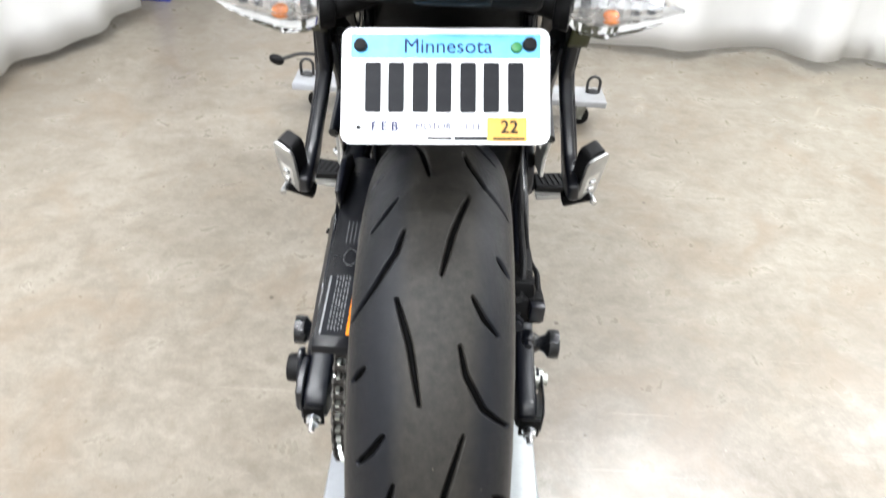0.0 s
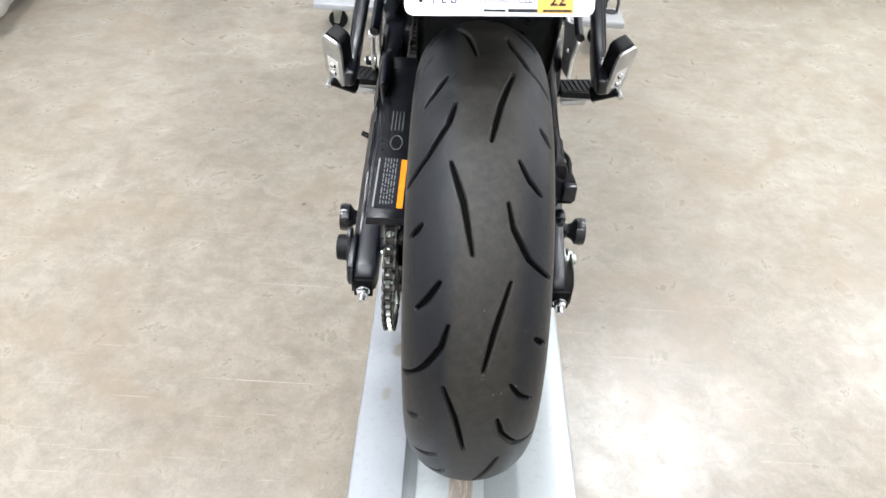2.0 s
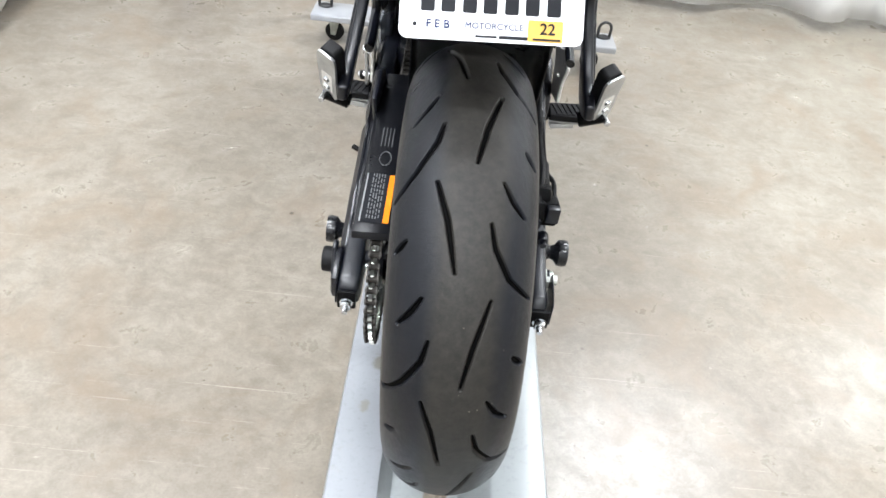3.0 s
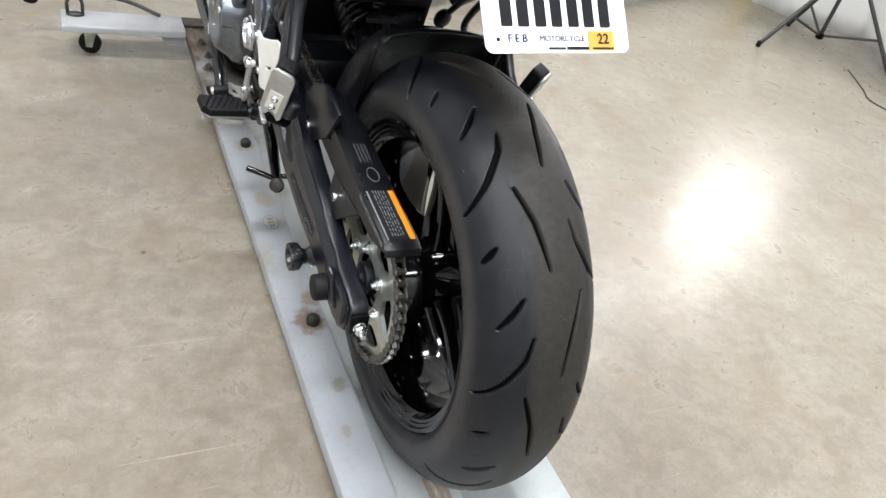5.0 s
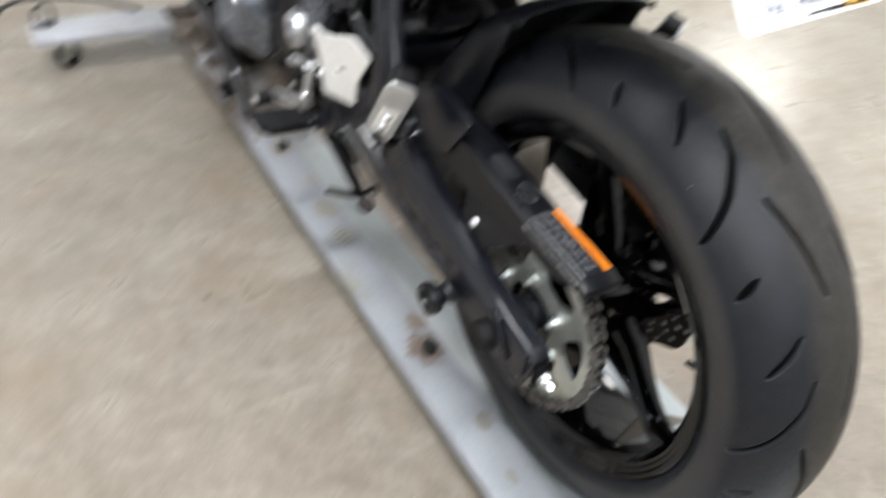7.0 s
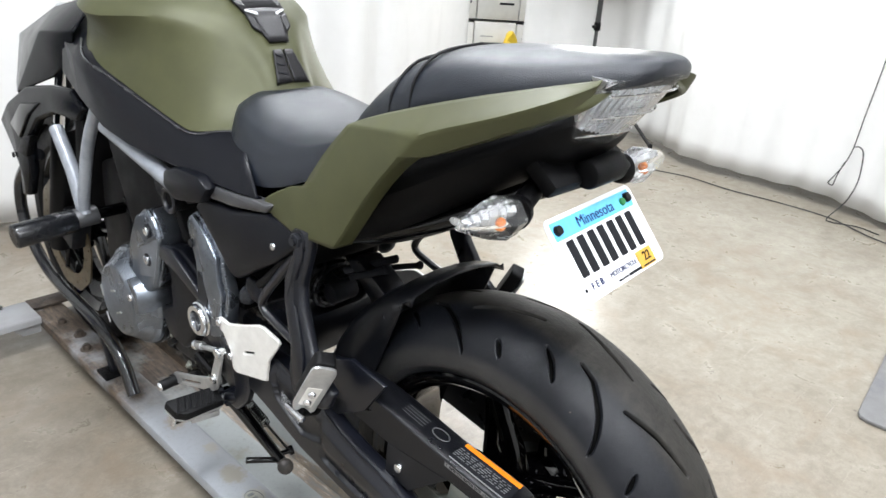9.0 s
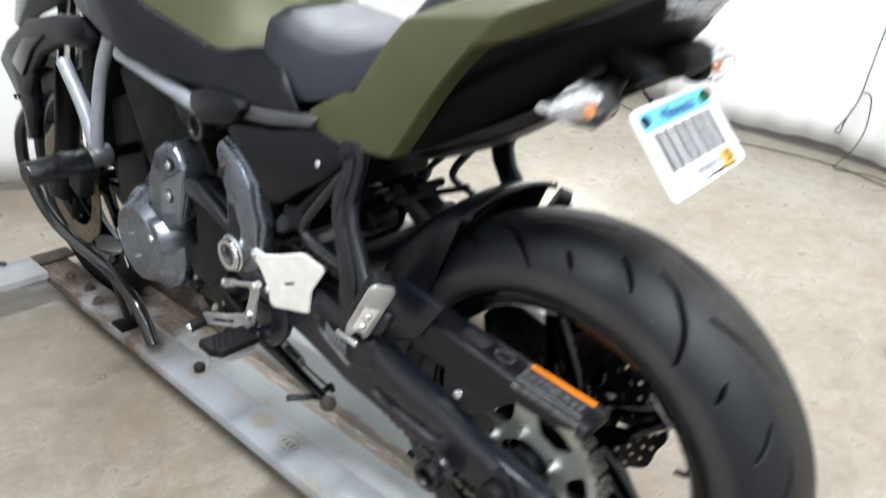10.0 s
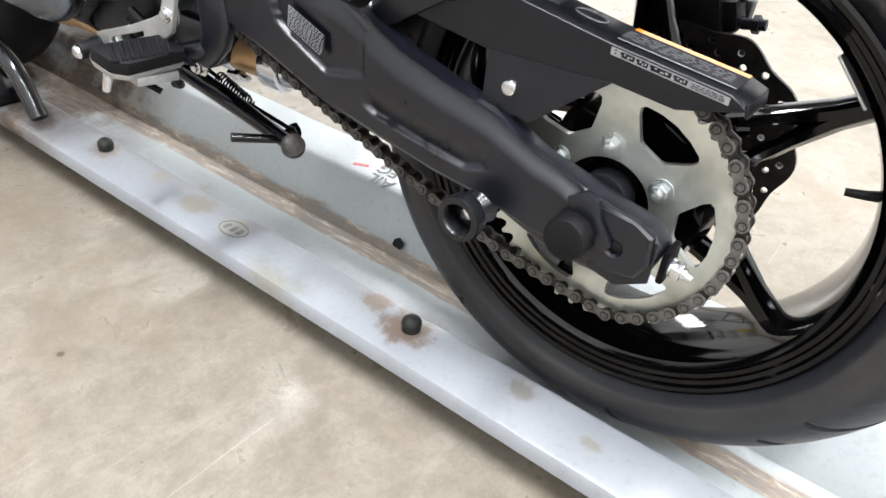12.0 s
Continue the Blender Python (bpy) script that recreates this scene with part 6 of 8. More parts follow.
def tank_and_seat():
    # half outlines from the spine outwards: spine, pad edge, shoulder (upper and lower lip), dished side, bottom edge, underside
    SPINE = [(0.506, 0.855), (0.524, 0.885), (0.550, 0.925), (0.588, 0.967), (0.602, 0.978), (0.675, 1.020), (0.775, 1.052), (0.84, 1.060), (0.91, 1.052), (0.975, 1.02)]
    shape = [
        (0.488, (0.022, 0.852), (0.036, 0.844), (0.046, 0.835), (0.076, 0.820), (0.098, 0.806), (0.085, 0.800)),
        (0.505, (0.027, 0.884), (0.040, 0.871), (0.050, 0.857), (0.084, 0.832), (0.118, 0.811), (0.104, 0.805)),
        (0.530, (0.030, 0.924), (0.042, 0.911), (0.052, 0.896), (0.094, 0.842), (0.132, 0.807), (0.116, 0.800)),
        (0.568, (0.044, 0.965), (0.062, 0.951), (0.079, 0.934), (0.108, 0.878), (0.153, 0.800), (0.136, 0.793)),
        (0.582, (0.047, 0.976), (0.070, 0.961), (0.090, 0.942), (0.112, 0.885), (0.157, 0.802), (0.140, 0.795)),
        (0.66, (0.058, 1.016), (0.128, 0.986), (0.150, 0.966), (0.140, 0.925), (0.171, 0.826), (0.150, 0.817)),
        (0.77, (0.080, 1.045), (0.182, 0.972), (0.202, 0.948), (0.168, 0.915), (0.182, 0.857), (0.165, 0.849)),
        (0.84, (0.085, 1.052), (0.184, 0.980), (0.203, 0.957), (0.168, 0.926), (0.192, 0.878), (0.172, 0.872)),
        (0.91, (0.080, 1.044), (0.158, 0.987), (0.171, 0.967), (0.160, 0.936), (0.166, 0.900), (0.150, 0.893)),
        (0.975, (0.060, 1.008), (0.110, 0.972), (0.120, 0.958), (0.118, 0.935), (0.118, 0.915), (0.105, 0.908))]
    # the upper part of each section leans forward, as the rear of the tank rakes
    lean = (1.0, 1.0, 1.0, 0.55, 0.0, 0.0)
    rings = []
    for row, (sy, sz) in zip(shape, SPINE):
        half = [(0, sz, sy)] + [(d, z, row[0] + (sy - row[0]) * f) for (d, z), f in zip(row[1:], lean)] + [(0, row[-1][1], row[0])]
        rings.append((row[0], half))
    tank = body_loft("fuel_tank", rings, M["olive"], BIKE, "matt olive green fuel tank", sharp_lines={2: 0.45, 3: 0.7, 5: 1.0})

    def on_spine(x, y, lift):
        z = float(np.interp(y, [p[0] for p in SPINE], [p[1] for p in SPINE]))
        edge = float(np.interp(y, [p[0] for p in shape], [p[1][0] for p in shape]))
        drop = float(np.interp(y, [p[0] for p in shape], [sp[1] - p[1][1] for p, sp in zip(shape, SPINE)]))
        f = abs(x) / edge
        return (CX + x, y, z - drop * f * f - (0.02 * (f - 1) if f > 1 else 0) + lift)

    def pad_piece(outline, mat, label, lift=0.0015, name="tank_pad"):
        bm = bmesh.new()
        n = 6
        grid = []
        for i in range(n + 1):
            f = i / n
            row = []
            for j in range(n + 1):
                g = j / n
                a, b, c, d = outline
                x = (a[0] * (1 - g) + b[0] * g) * (1 - f) + (d[0] * (1 - g) + c[0] * g) * f
                y = (a[1] * (1 - g) + b[1] * g) * (1 - f) + (d[1] * (1 - g) + c[1] * g) * f
                row.append(bm.verts.new(on_spine(x, y, lift)))
            grid.append(row)
        for r, q in zip(grid, grid[1:]):
            for j in range(n):
                bm.faces.new((r[j], r[j + 1], q[j + 1], q[j]))
        ob = part(name, bm, mat, tank, label, 60)
        ob.modifiers.new("thick", "SOLIDIFY").thickness = 0.003
        ob.modifiers["thick"].offset = 1.0
        return ob

    # fishbone tank pad: a foot piece that widens downwards, then a spine with swept fingers and pale slits
    foot = [[(-0.031, 0.516), (-0.0015, 0.516), (-0.0015, 0.546), (-0.018, 0.546)], [(0.0015, 0.516), (0.031, 0.516), (0.018, 0.546), (0.0015, 0.546)]]
    for outline in foot:
        pad_piece(outline, M["carbon"], "dark carbon-look tank pad")
    pad_piece([(-0.018, 0.554), (0.018, 0.554), (0.040, 0.600), (-0.040, 0.600)], M["carbon"], "dark carbon-look tank pad")
    pad_piece([(-0.040, 0.600), (0.040, 0.600), (0.050, 0.80), (-0.050, 0.80)], M["carbon"], "dark carbon-look tank pad")
    for k in range(5):
        y = 0.566 + 0.036 * k
        g = 0.024 + 0.006 * k
        for s in (-1, 1):
            pad_piece([(s * g, y), (s * (g + 0.012), y + 0.008), (s * (g + 0.014), y + 0.026), (s * g, y + 0.020)], M["carbon"], "", 0.0016)
            pad_piece([(s * (g - 0.006), y + 0.020), (s * (g + 0.012), y + 0.0275), (s * (g + 0.012), y + 0.0300), (s * (g - 0.006), y + 0.0235)], M["paper"], "", 0.0042, "pad_line")
    for k in range(3):
        y = 0.521 + 0.008 * k
        pad_piece([(-0.024 + 0.003 * k, y + 0.003), (-0.008, y), (-0.008, y + 0.0012), (-0.024 + 0.003 * k, y + 0.0042)], M["ink"], "", 0.0042, "pad_line")
    seat = body_loft("rider_seat", [
        (0.560, [(0, 0.862), (0.045, 0.860), (0.070, 0.848), (0.076, 0.815), (0, 0.80)]),
        (0.515, [(0, 0.868), (0.066, 0.864), (0.110, 0.842), (0.126, 0.80), (0, 0.78)]),
        (0.47, [(0, 0.857), (0.078, 0.854), (0.124, 0.832), (0.144, 0.775), (0, 0.76)]),
        (0.42, [(0, 0.846), (0.086, 0.843), (0.132, 0.822), (0.154, 0.752), (0, 0.75)]),
        (0.36, [(0, 0.841), (0.092, 0.839), (0.136, 0.820), (0.156, 0.762), (0, 0.755)]),
        (0.29, [(0, 0.846), (0.094, 0.845), (0.132, 0.834), (0.147, 0.788), (0, 0.78)]),
        (0.22, [(0, 0.880), (0.080, 0.876), (0.112, 0.866), (0.128, 0.835), (0, 0.82)])], M["vinyl"], BIKE, "black vinyl rider seat", sharp_lines={1: 0.35, 2: 0.5, 3: 0.7})
    part("seat_notch", rod(bmesh.new(), (CX - 0.1455, 0.402, 0.762), (CX - 0.149, 0.402, 0.761), 0.004, n=10), M["ink"], seat)
    pil = body_loft("passenger_seat", [
        (0.272, [(0, 0.868), (0.060, 0.866), (0.086, 0.860), (0.088, 0.850), (0, 0.84)]),
        (0.245, [(0, 0.905), (0.070, 0.900), (0.100, 0.880), (0.102, 0.858), (0, 0.85)]),
        (0.20, [(0, 0.952), (0.074, 0.945), (0.110, 0.912), (0.112, 0.882), (0, 0.87)]),
        (0.15, [(0, 0.980), (0.076, 0.974), (0.116, 0.942), (0.118, 0.902), (0, 0.895)]),
        (0.10, [(0, 0.993), (0.076, 0.988), (0.118, 0.962), (0.120, 0.922), (0, 0.915)]),
        (0.02, [(0, 0.999), (0.070, 0.996), (0.110, 0.976), (0.112, 0.946), (0, 0.94)]),
        (-0.06, [(0, 1.005), (0.056, 1.003), (0.086, 0.987), (0.088, 0.966), (0, 0.96)]),
        (-0.108, [(0, 1.010), (0.044, 1.008), (0.066, 0.996), (0.066, 0.977), (0, 0.974)]),
        (-0.132, [(0, 1.006), (0.030, 1.004), (0.044, 0.996), (0.044, 0.984), (0, 0.983)])], M["vinyl"], BIKE, "black vinyl passenger seat", sharp_lines={3: 0.8})
    for y, pts in ((0.128, [(0.002, 0.985), (0.072, 0.978), (0.110, 0.952), (0.117, 0.915)]), (0.165, [(0.002, 0.971), (0.070, 0.963), (0.107, 0.934), (0.115, 0.898)])):
        line = [(CX - d, y, z) for d, z in reversed(pts)] + [(CX + d, y, z) for d, z in pts]
        part("seam", tube(bmesh.new(), line, 0.0022, 6, 5), M["rubber"], pil)


def fairings():
    for s in (1, -1):
        def X(x):
            return x if s == 1 else mirror(x)

        def side_panel(name, pts, x0, x1, mat, label, bevel=0.006, parent=BIKE, holes=None):
            if holes:
                return part(name, plate(bmesh.new(), pts, holes, *sorted((X(x0), X(x1)))), mat, parent, label)
            return part(name, prism(bmesh.new(), pts, *sorted((X(x0), X(x1))), bevel, 3), mat, parent, label)

        # charcoal panel under the tank, three facets
        bm = bmesh.new()
        rows = [((-0.120, 1.000, 0.928), (-0.160, 0.990, 0.890), (-0.168, 0.985, 0.830), (-0.150, 1.000, 0.800)),
                ((-0.155, 0.910, 0.897), (-0.178, 0.900, 0.868), (-0.178, 0.895, 0.800), (-0.150, 0.940, 0.775)),
                ((-0.181, 0.840, 0.875), (-0.187, 0.825, 0.850), (-0.180, 0.800, 0.765), (-0.150, 0.815, 0.735)),
                ((-0.171, 0.770, 0.854), (-0.180, 0.755, 0.830), (-0.176, 0.715, 0.752), (-0.150, 0.720, 0.738)),
                ((-0.157, 0.660, 0.823), (-0.168, 0.650, 0.802), (-0.168, 0.632, 0.748), (-0.146, 0.637, 0.734)),
                ((-0.141, 0.575, 0.798), (-0.153, 0.568, 0.780), (-0.161, 0.552, 0.746), (-0.142, 0.545, 0.732)),
                ((-0.117, 0.530, 0.806), (-0.141, 0.515, 0.780), (-0.157, 0.490, 0.744), (-0.143, 0.480, 0.730)),
                ((-0.090, 0.492, 0.812), (-0.131, 0.448, 0.790), (-0.156, 0.415, 0.747), (-0.145, 0.405, 0.735)),
                ((-0.080, 0.470, 0.815), (-0.128, 0.432, 0.792), (-0.154, 0.375, 0.750), (-0.148, 0.370, 0.745))]
        rows = [((row[0][0] + 0.045, row[0][1], row[0][2] + 0.035),) + row for row in rows]
        vs = [[bm.verts.new((X(x), y, z)) for x, y, z in row] for row in rows]
        for a, b in zip(vs, vs[1:]):
            for k in range(4):
                bm.faces.new((a[k], a[k + 1], b[k + 1], b[k]))
        ob = part("tank_side_panel", bm, M["panel"], BIKE, "matt charcoal panel below the tank", 30)
        part("panel_lip", tube(bmesh.new(), [(X(r[1][0] - 0.001), r[1][1], r[1][2]) for r in rows[1:-1]], 0.0022, 8, 4), M["lip"], ob, "thin rounded lip along the tank")
        ob.modifiers.new("thick", "SOLIDIFY").thickness = 0.006 * 1
        # grey rail under the panel, side cover
        side_panel("frame_rail", [(0.535, 0.712), (0.52, 0.735), (0.44, 0.742), (0.37, 0.748), (0.33, 0.752), (0.345, 0.735), (0.43, 0.720)], -0.158, -0.135, M["grey_paint"], "satin grey frame rail", 0.005)
        cover = side_panel("side_cover", [(0.545, 0.690), (0.515, 0.708), (0.43, 0.714), (0.345, 0.735), (0.278, 0.728), (0.268, 0.712), (0.33, 0.665), (0.43, 0.603), (0.448, 0.606)], -0.156, -0.140, M["panel"], "matt charcoal side cover", 0.006)
        part("screw", rod(bmesh.new(), (X(-0.156), 0.328, 0.692), (X(-0.1595), 0.328, 0.692), 0.006, 0.005, 14, 0.001), M["chrome"], cover)
        # green tail fairing: a broad front facet, a top band along the seat, a narrow band below the ridge
        v = {"a": (-0.140, 0.192, 0.891), "c": (-0.165, 0.054, 0.910), "m": (-0.1525, 0.124, 0.9005),
             "e0": (-0.157, 0.279, 0.727), "e1": (-0.156, 0.284, 0.752), "e2": (-0.152, 0.264, 0.797), "e3": (-0.147, 0.225, 0.8535),
             "f0": (-0.158, 0.196, 0.733), "f1": (-0.158, 0.165, 0.777), "f2": (-0.161, 0.130, 0.826), "f3": (-0.164, 0.078, 0.882),
             "p0": (-0.149, 0.378, 0.747), "p1": (-0.149, 0.292, 0.789), "q": (-0.150, 0.337, 0.733),
             "t0": (-0.132, 0.181, 0.897), "t1": (-0.127, 0.148, 0.911), "t2": (-0.119, 0.069, 0.938), "t3": (-0.113, 0.006, 0.957), "t4": (-0.106, -0.030, 0.967), "t5": (-0.100, -0.059, 0.9755), "t6": (-0.080, -0.092, 0.984), "t7": (-0.066, -0.096, 0.985),
             "r3": (-0.163, 0.027, 0.923), "r4": (-0.158, -0.039, 0.946), "r5": (-0.138, -0.082, 0.966), "r6": (-0.112, -0.098, 0.976), "r7": (-0.077, -0.099, 0.981),
             "l2": (-0.156, 0.048, 0.886), "l3": (-0.153, 0.024, 0.898), "l4": (-0.145, -0.036, 0.926), "l5": (-0.126, -0.080, 0.948), "l6": (-0.104, -0.092, 0.958), "l7": (-0.074, -0.093, 0.971)}
        for k in ("f0", "f1", "f2", "f3", "l2", "l3", "l4", "l5", "l6", "l7"):
            x, y, z = v[k]
            v[k + "in"] = (x + 0.026, y - 0.006, z + 0.002)
        bm = bmesh.new()
        v = {k: bm.verts.new((X(x), y, z)) for k, (x, y, z) in v.items()}
        for ring in ("p0 p1 e2 e1", "p0 e1 q", "q e1 e0", "e0 e1 f1 f0", "e1 e2 f2 f1", "e2 e3 f3 f2", "e3 a m f3", "m c f3", "a t0 t1 m", "m t1 t2 c", "c t2 t3 r3", "r3 t3 t4 r4", "r4 t4 t5 r5", "r5 t5 t6 r6", "r6 t6 t7 r7",
                     "c r3 l3 l2", "r3 r4 l4 l3", "r4 r5 l5 l4", "r5 r6 l6 l5", "r6 r7 l7 l6", "f3 c l2", "f0 f1 f1in f0in", "f1 f2 f2in f1in", "f2 f3 f3in f2in", "f3 l2 l2in f3in", "l2 l3 l3in l2in", "l3 l4 l4in l3in", "l4 l5 l5in l4in", "l5 l6 l6in l5in", "l6 l7 l7in l6in"):
            bm.faces.new([v[k] for k in ring.split()])
        # rounded edges between the facets, left crisp along the ridge
        crease = bm.edges.layers.float.new("crease_edge")
        lines = (("a m c r3 r4 r5 r6 r7", 0.80), ("t0 t1 t2 t3 t4 t5 t6 t7", 0.95), ("e0 e1 e2 e3 a", 0.85), ("f0 f1 f2 f3 c", 0.75), ("l2 l3 l4 l5 l6 l7", 0.9), ("p0 p1", 1.0), ("p1 e2", 1.0), ("p0 q e0 f0", 0.9), ("f3 l2 ", 0.6))
        for line, weight in lines:
            names = line.split()
            for k1, k2 in zip(names, names[1:]):
                e = bm.edges.get((v[k1], v[k2]))
                if e:
                    e[crease] = weight
        tail = part("tail_fairing", bm, M["olive"], BIKE, "matt olive green tail fairing", 50)
        mod = tail.modifiers.new("smooth", "SUBSURF")
        mod.levels = mod.render_levels = 3
        mod.boundary_smooth = "PRESERVE_CORNERS"
        mod = tail.modifiers.new("thick", "SOLIDIFY")
        mod.thickness = 0.004
    # black tray below the tail
    body_loft("tail_tray", [
        (0.36, [(0, 0.79), (0.10, 0.785), (0.132, 0.755), (0.11, 0.695), (0, 0.68)]),
        (0.25, [(0, 0.83), (0.11, 0.825), (0.150, 0.765), (0.12, 0.688), (0, 0.68)]),
        (0.14, [(0, 0.87), (0.11, 0.865), (0.146, 0.815), (0.105, 0.742), (0, 0.73)]),
        (0.05, [(0, 0.91), (0.10, 0.905), (0.134, 0.868), (0.090, 0.812), (0, 0.805)]),
        (-0.03, [(0, 0.945), (0.085, 0.940), (0.108, 0.912), (0.070, 0.872), (0, 0.867)]),
        (-0.074, [(0, 0.960), (0.055, 0.957), (0.078, 0.948), (0.050, 0.905), (0, 0.90)])], M["plastic"], BIKE, "black plastic tail tray", 2)


def tail_lamps():
    def lamp_ring(u, sink=0.0):
        """The lamp's outline at u, -1 to 1 across: a wedge, wide and reaching back furthest at its top lip, narrow below."""
        q = abs(u) ** 1.5
        back = [(0.080, -0.134 + 0.032 * q, 0.990 - 0.008 * q), (0.080, -0.130 + 0.032 * q, 0.985 - 0.008 * q), (0.072, -0.101 + 0.024 * q, 0.946 - 0.003 * q), (0.056, -0.062 + 0.014 * q, 0.901 - 0.005 * q)]
        return [(CX + w * u, y + sink, z) for w, y, z in back] + [(CX + w * u, y + sink + 0.018, z + 0.003) for w, y, z in reversed(back)]

    bm = bmesh.new()
    loft(bm, [lamp_ring(u) for u in np.linspace(-1, 1, 17)])
    lamp = part("tail_light", bm, M["lens"], BIKE, "clear moulded tail lamp", 30)
    bm = bmesh.new()
    loft(bm, [lamp_ring(u, 0.006 + (0.0018 if k % 2 else 0.0)) for k, u in enumerate(np.linspace(-0.95, 0.95, 37))])
    part("reflector", bm, M["mirror"], lamp, "finely ribbed silver reflector", 12)
    part("housing", box(bmesh.new(), (CX, -0.056, 0.945), (0.11, 0.02, 0.06), (38, 0, 0), 0.006), M["plastic"], lamp, "black lamp housing")
    for z, y, w in ((0.972, -0.123, 0.074), (0.946, -0.1035, 0.070), (0.922, -0.083, 0.062)):
        part("lens_rib", tube(bmesh.new(), [(CX + w * u, y + 0.024 * abs(u) ** 1.5, z - 0.004 * abs(u)) for u in np.linspace(-0.96, 0.96, 13)], 0.0013, 6, 1), M["mirror"], lamp)
    part("hood", box(bmesh.new(), (CX, -0.104, 0.9905), (0.06, 0.040, 0.003), (-13, 0, 0), 0.0015), M["plastic"], lamp)
    for s in (1, -1):
        x_in, x_out, z = (-0.098, -0.192, 0.838) if s == 1 else (0.120, 0.220, 0.850)
        bm = bmesh.new()
        rings = []
        for f, h, w in ((0.0, 0.012, 0.012), (0.10, 0.021, 0.020), (0.32, 0.0245, 0.023), (0.6, 0.018, 0.018), (0.85, 0.009, 0.010), (1.0, 0.002, 0.002)):
            x = x_in + (x_out - x_in) * f
            rings.append([(x, -0.034 + w * math.cos(a) * (1.25 if math.cos(a) < 0 else 0.8), z + 0.004 * f + h * math.sin(a)) for a in np.linspace(0, 2 * math.pi, 7)[:-1]])
        loft(bm, rings)
        sig = part("turn_signal", bm, M["lens"], BIKE, "clear turn signal with an amber bulb", 8)
        mx = x_in + (x_out - x_in) * 0.36
        part("bulb", ball(bmesh.new(), (mx, -0.040, z - 0.002), (0.007, 0.005, 0.005)), M["amber"], sig, "amber bulb")
        bm = bmesh.new()
        rings = []
        for k, f in enumerate(np.linspace(0.05, 0.82, 12)):
            h = float(np.interp(f, [0.0, 0.15, 0.35, 0.85], [0.006, 0.012, 0.014, 0.004]))
            x = x_in + (x_out - x_in) * f
            rings.append([(x, -0.024 + (0.004 if k % 2 else 0.0) + 0.010 * math.cos(a), z + 0.003 * f + h * math.sin(a)) for a in np.linspace(0, 2 * math.pi, 9)[:-1]])
        loft(bm, rings)
        part("reflector", bm, M["mirror"], sig, "ribbed silver reflector", 12)
        part("stalk", rod(rod(bmesh.new(), (CX - s * 0.03, -0.012, 0.862), (x_in + s * 0.004, -0.032, z), 0.011, 0.013, 14, 0.002), (x_in + s * 0.012, -0.031, z), (x_in - s * 0.002, -0.034, z), 0.017, 0.020, 16, 0.002), M["plastic"], sig, "black rubber stalk")


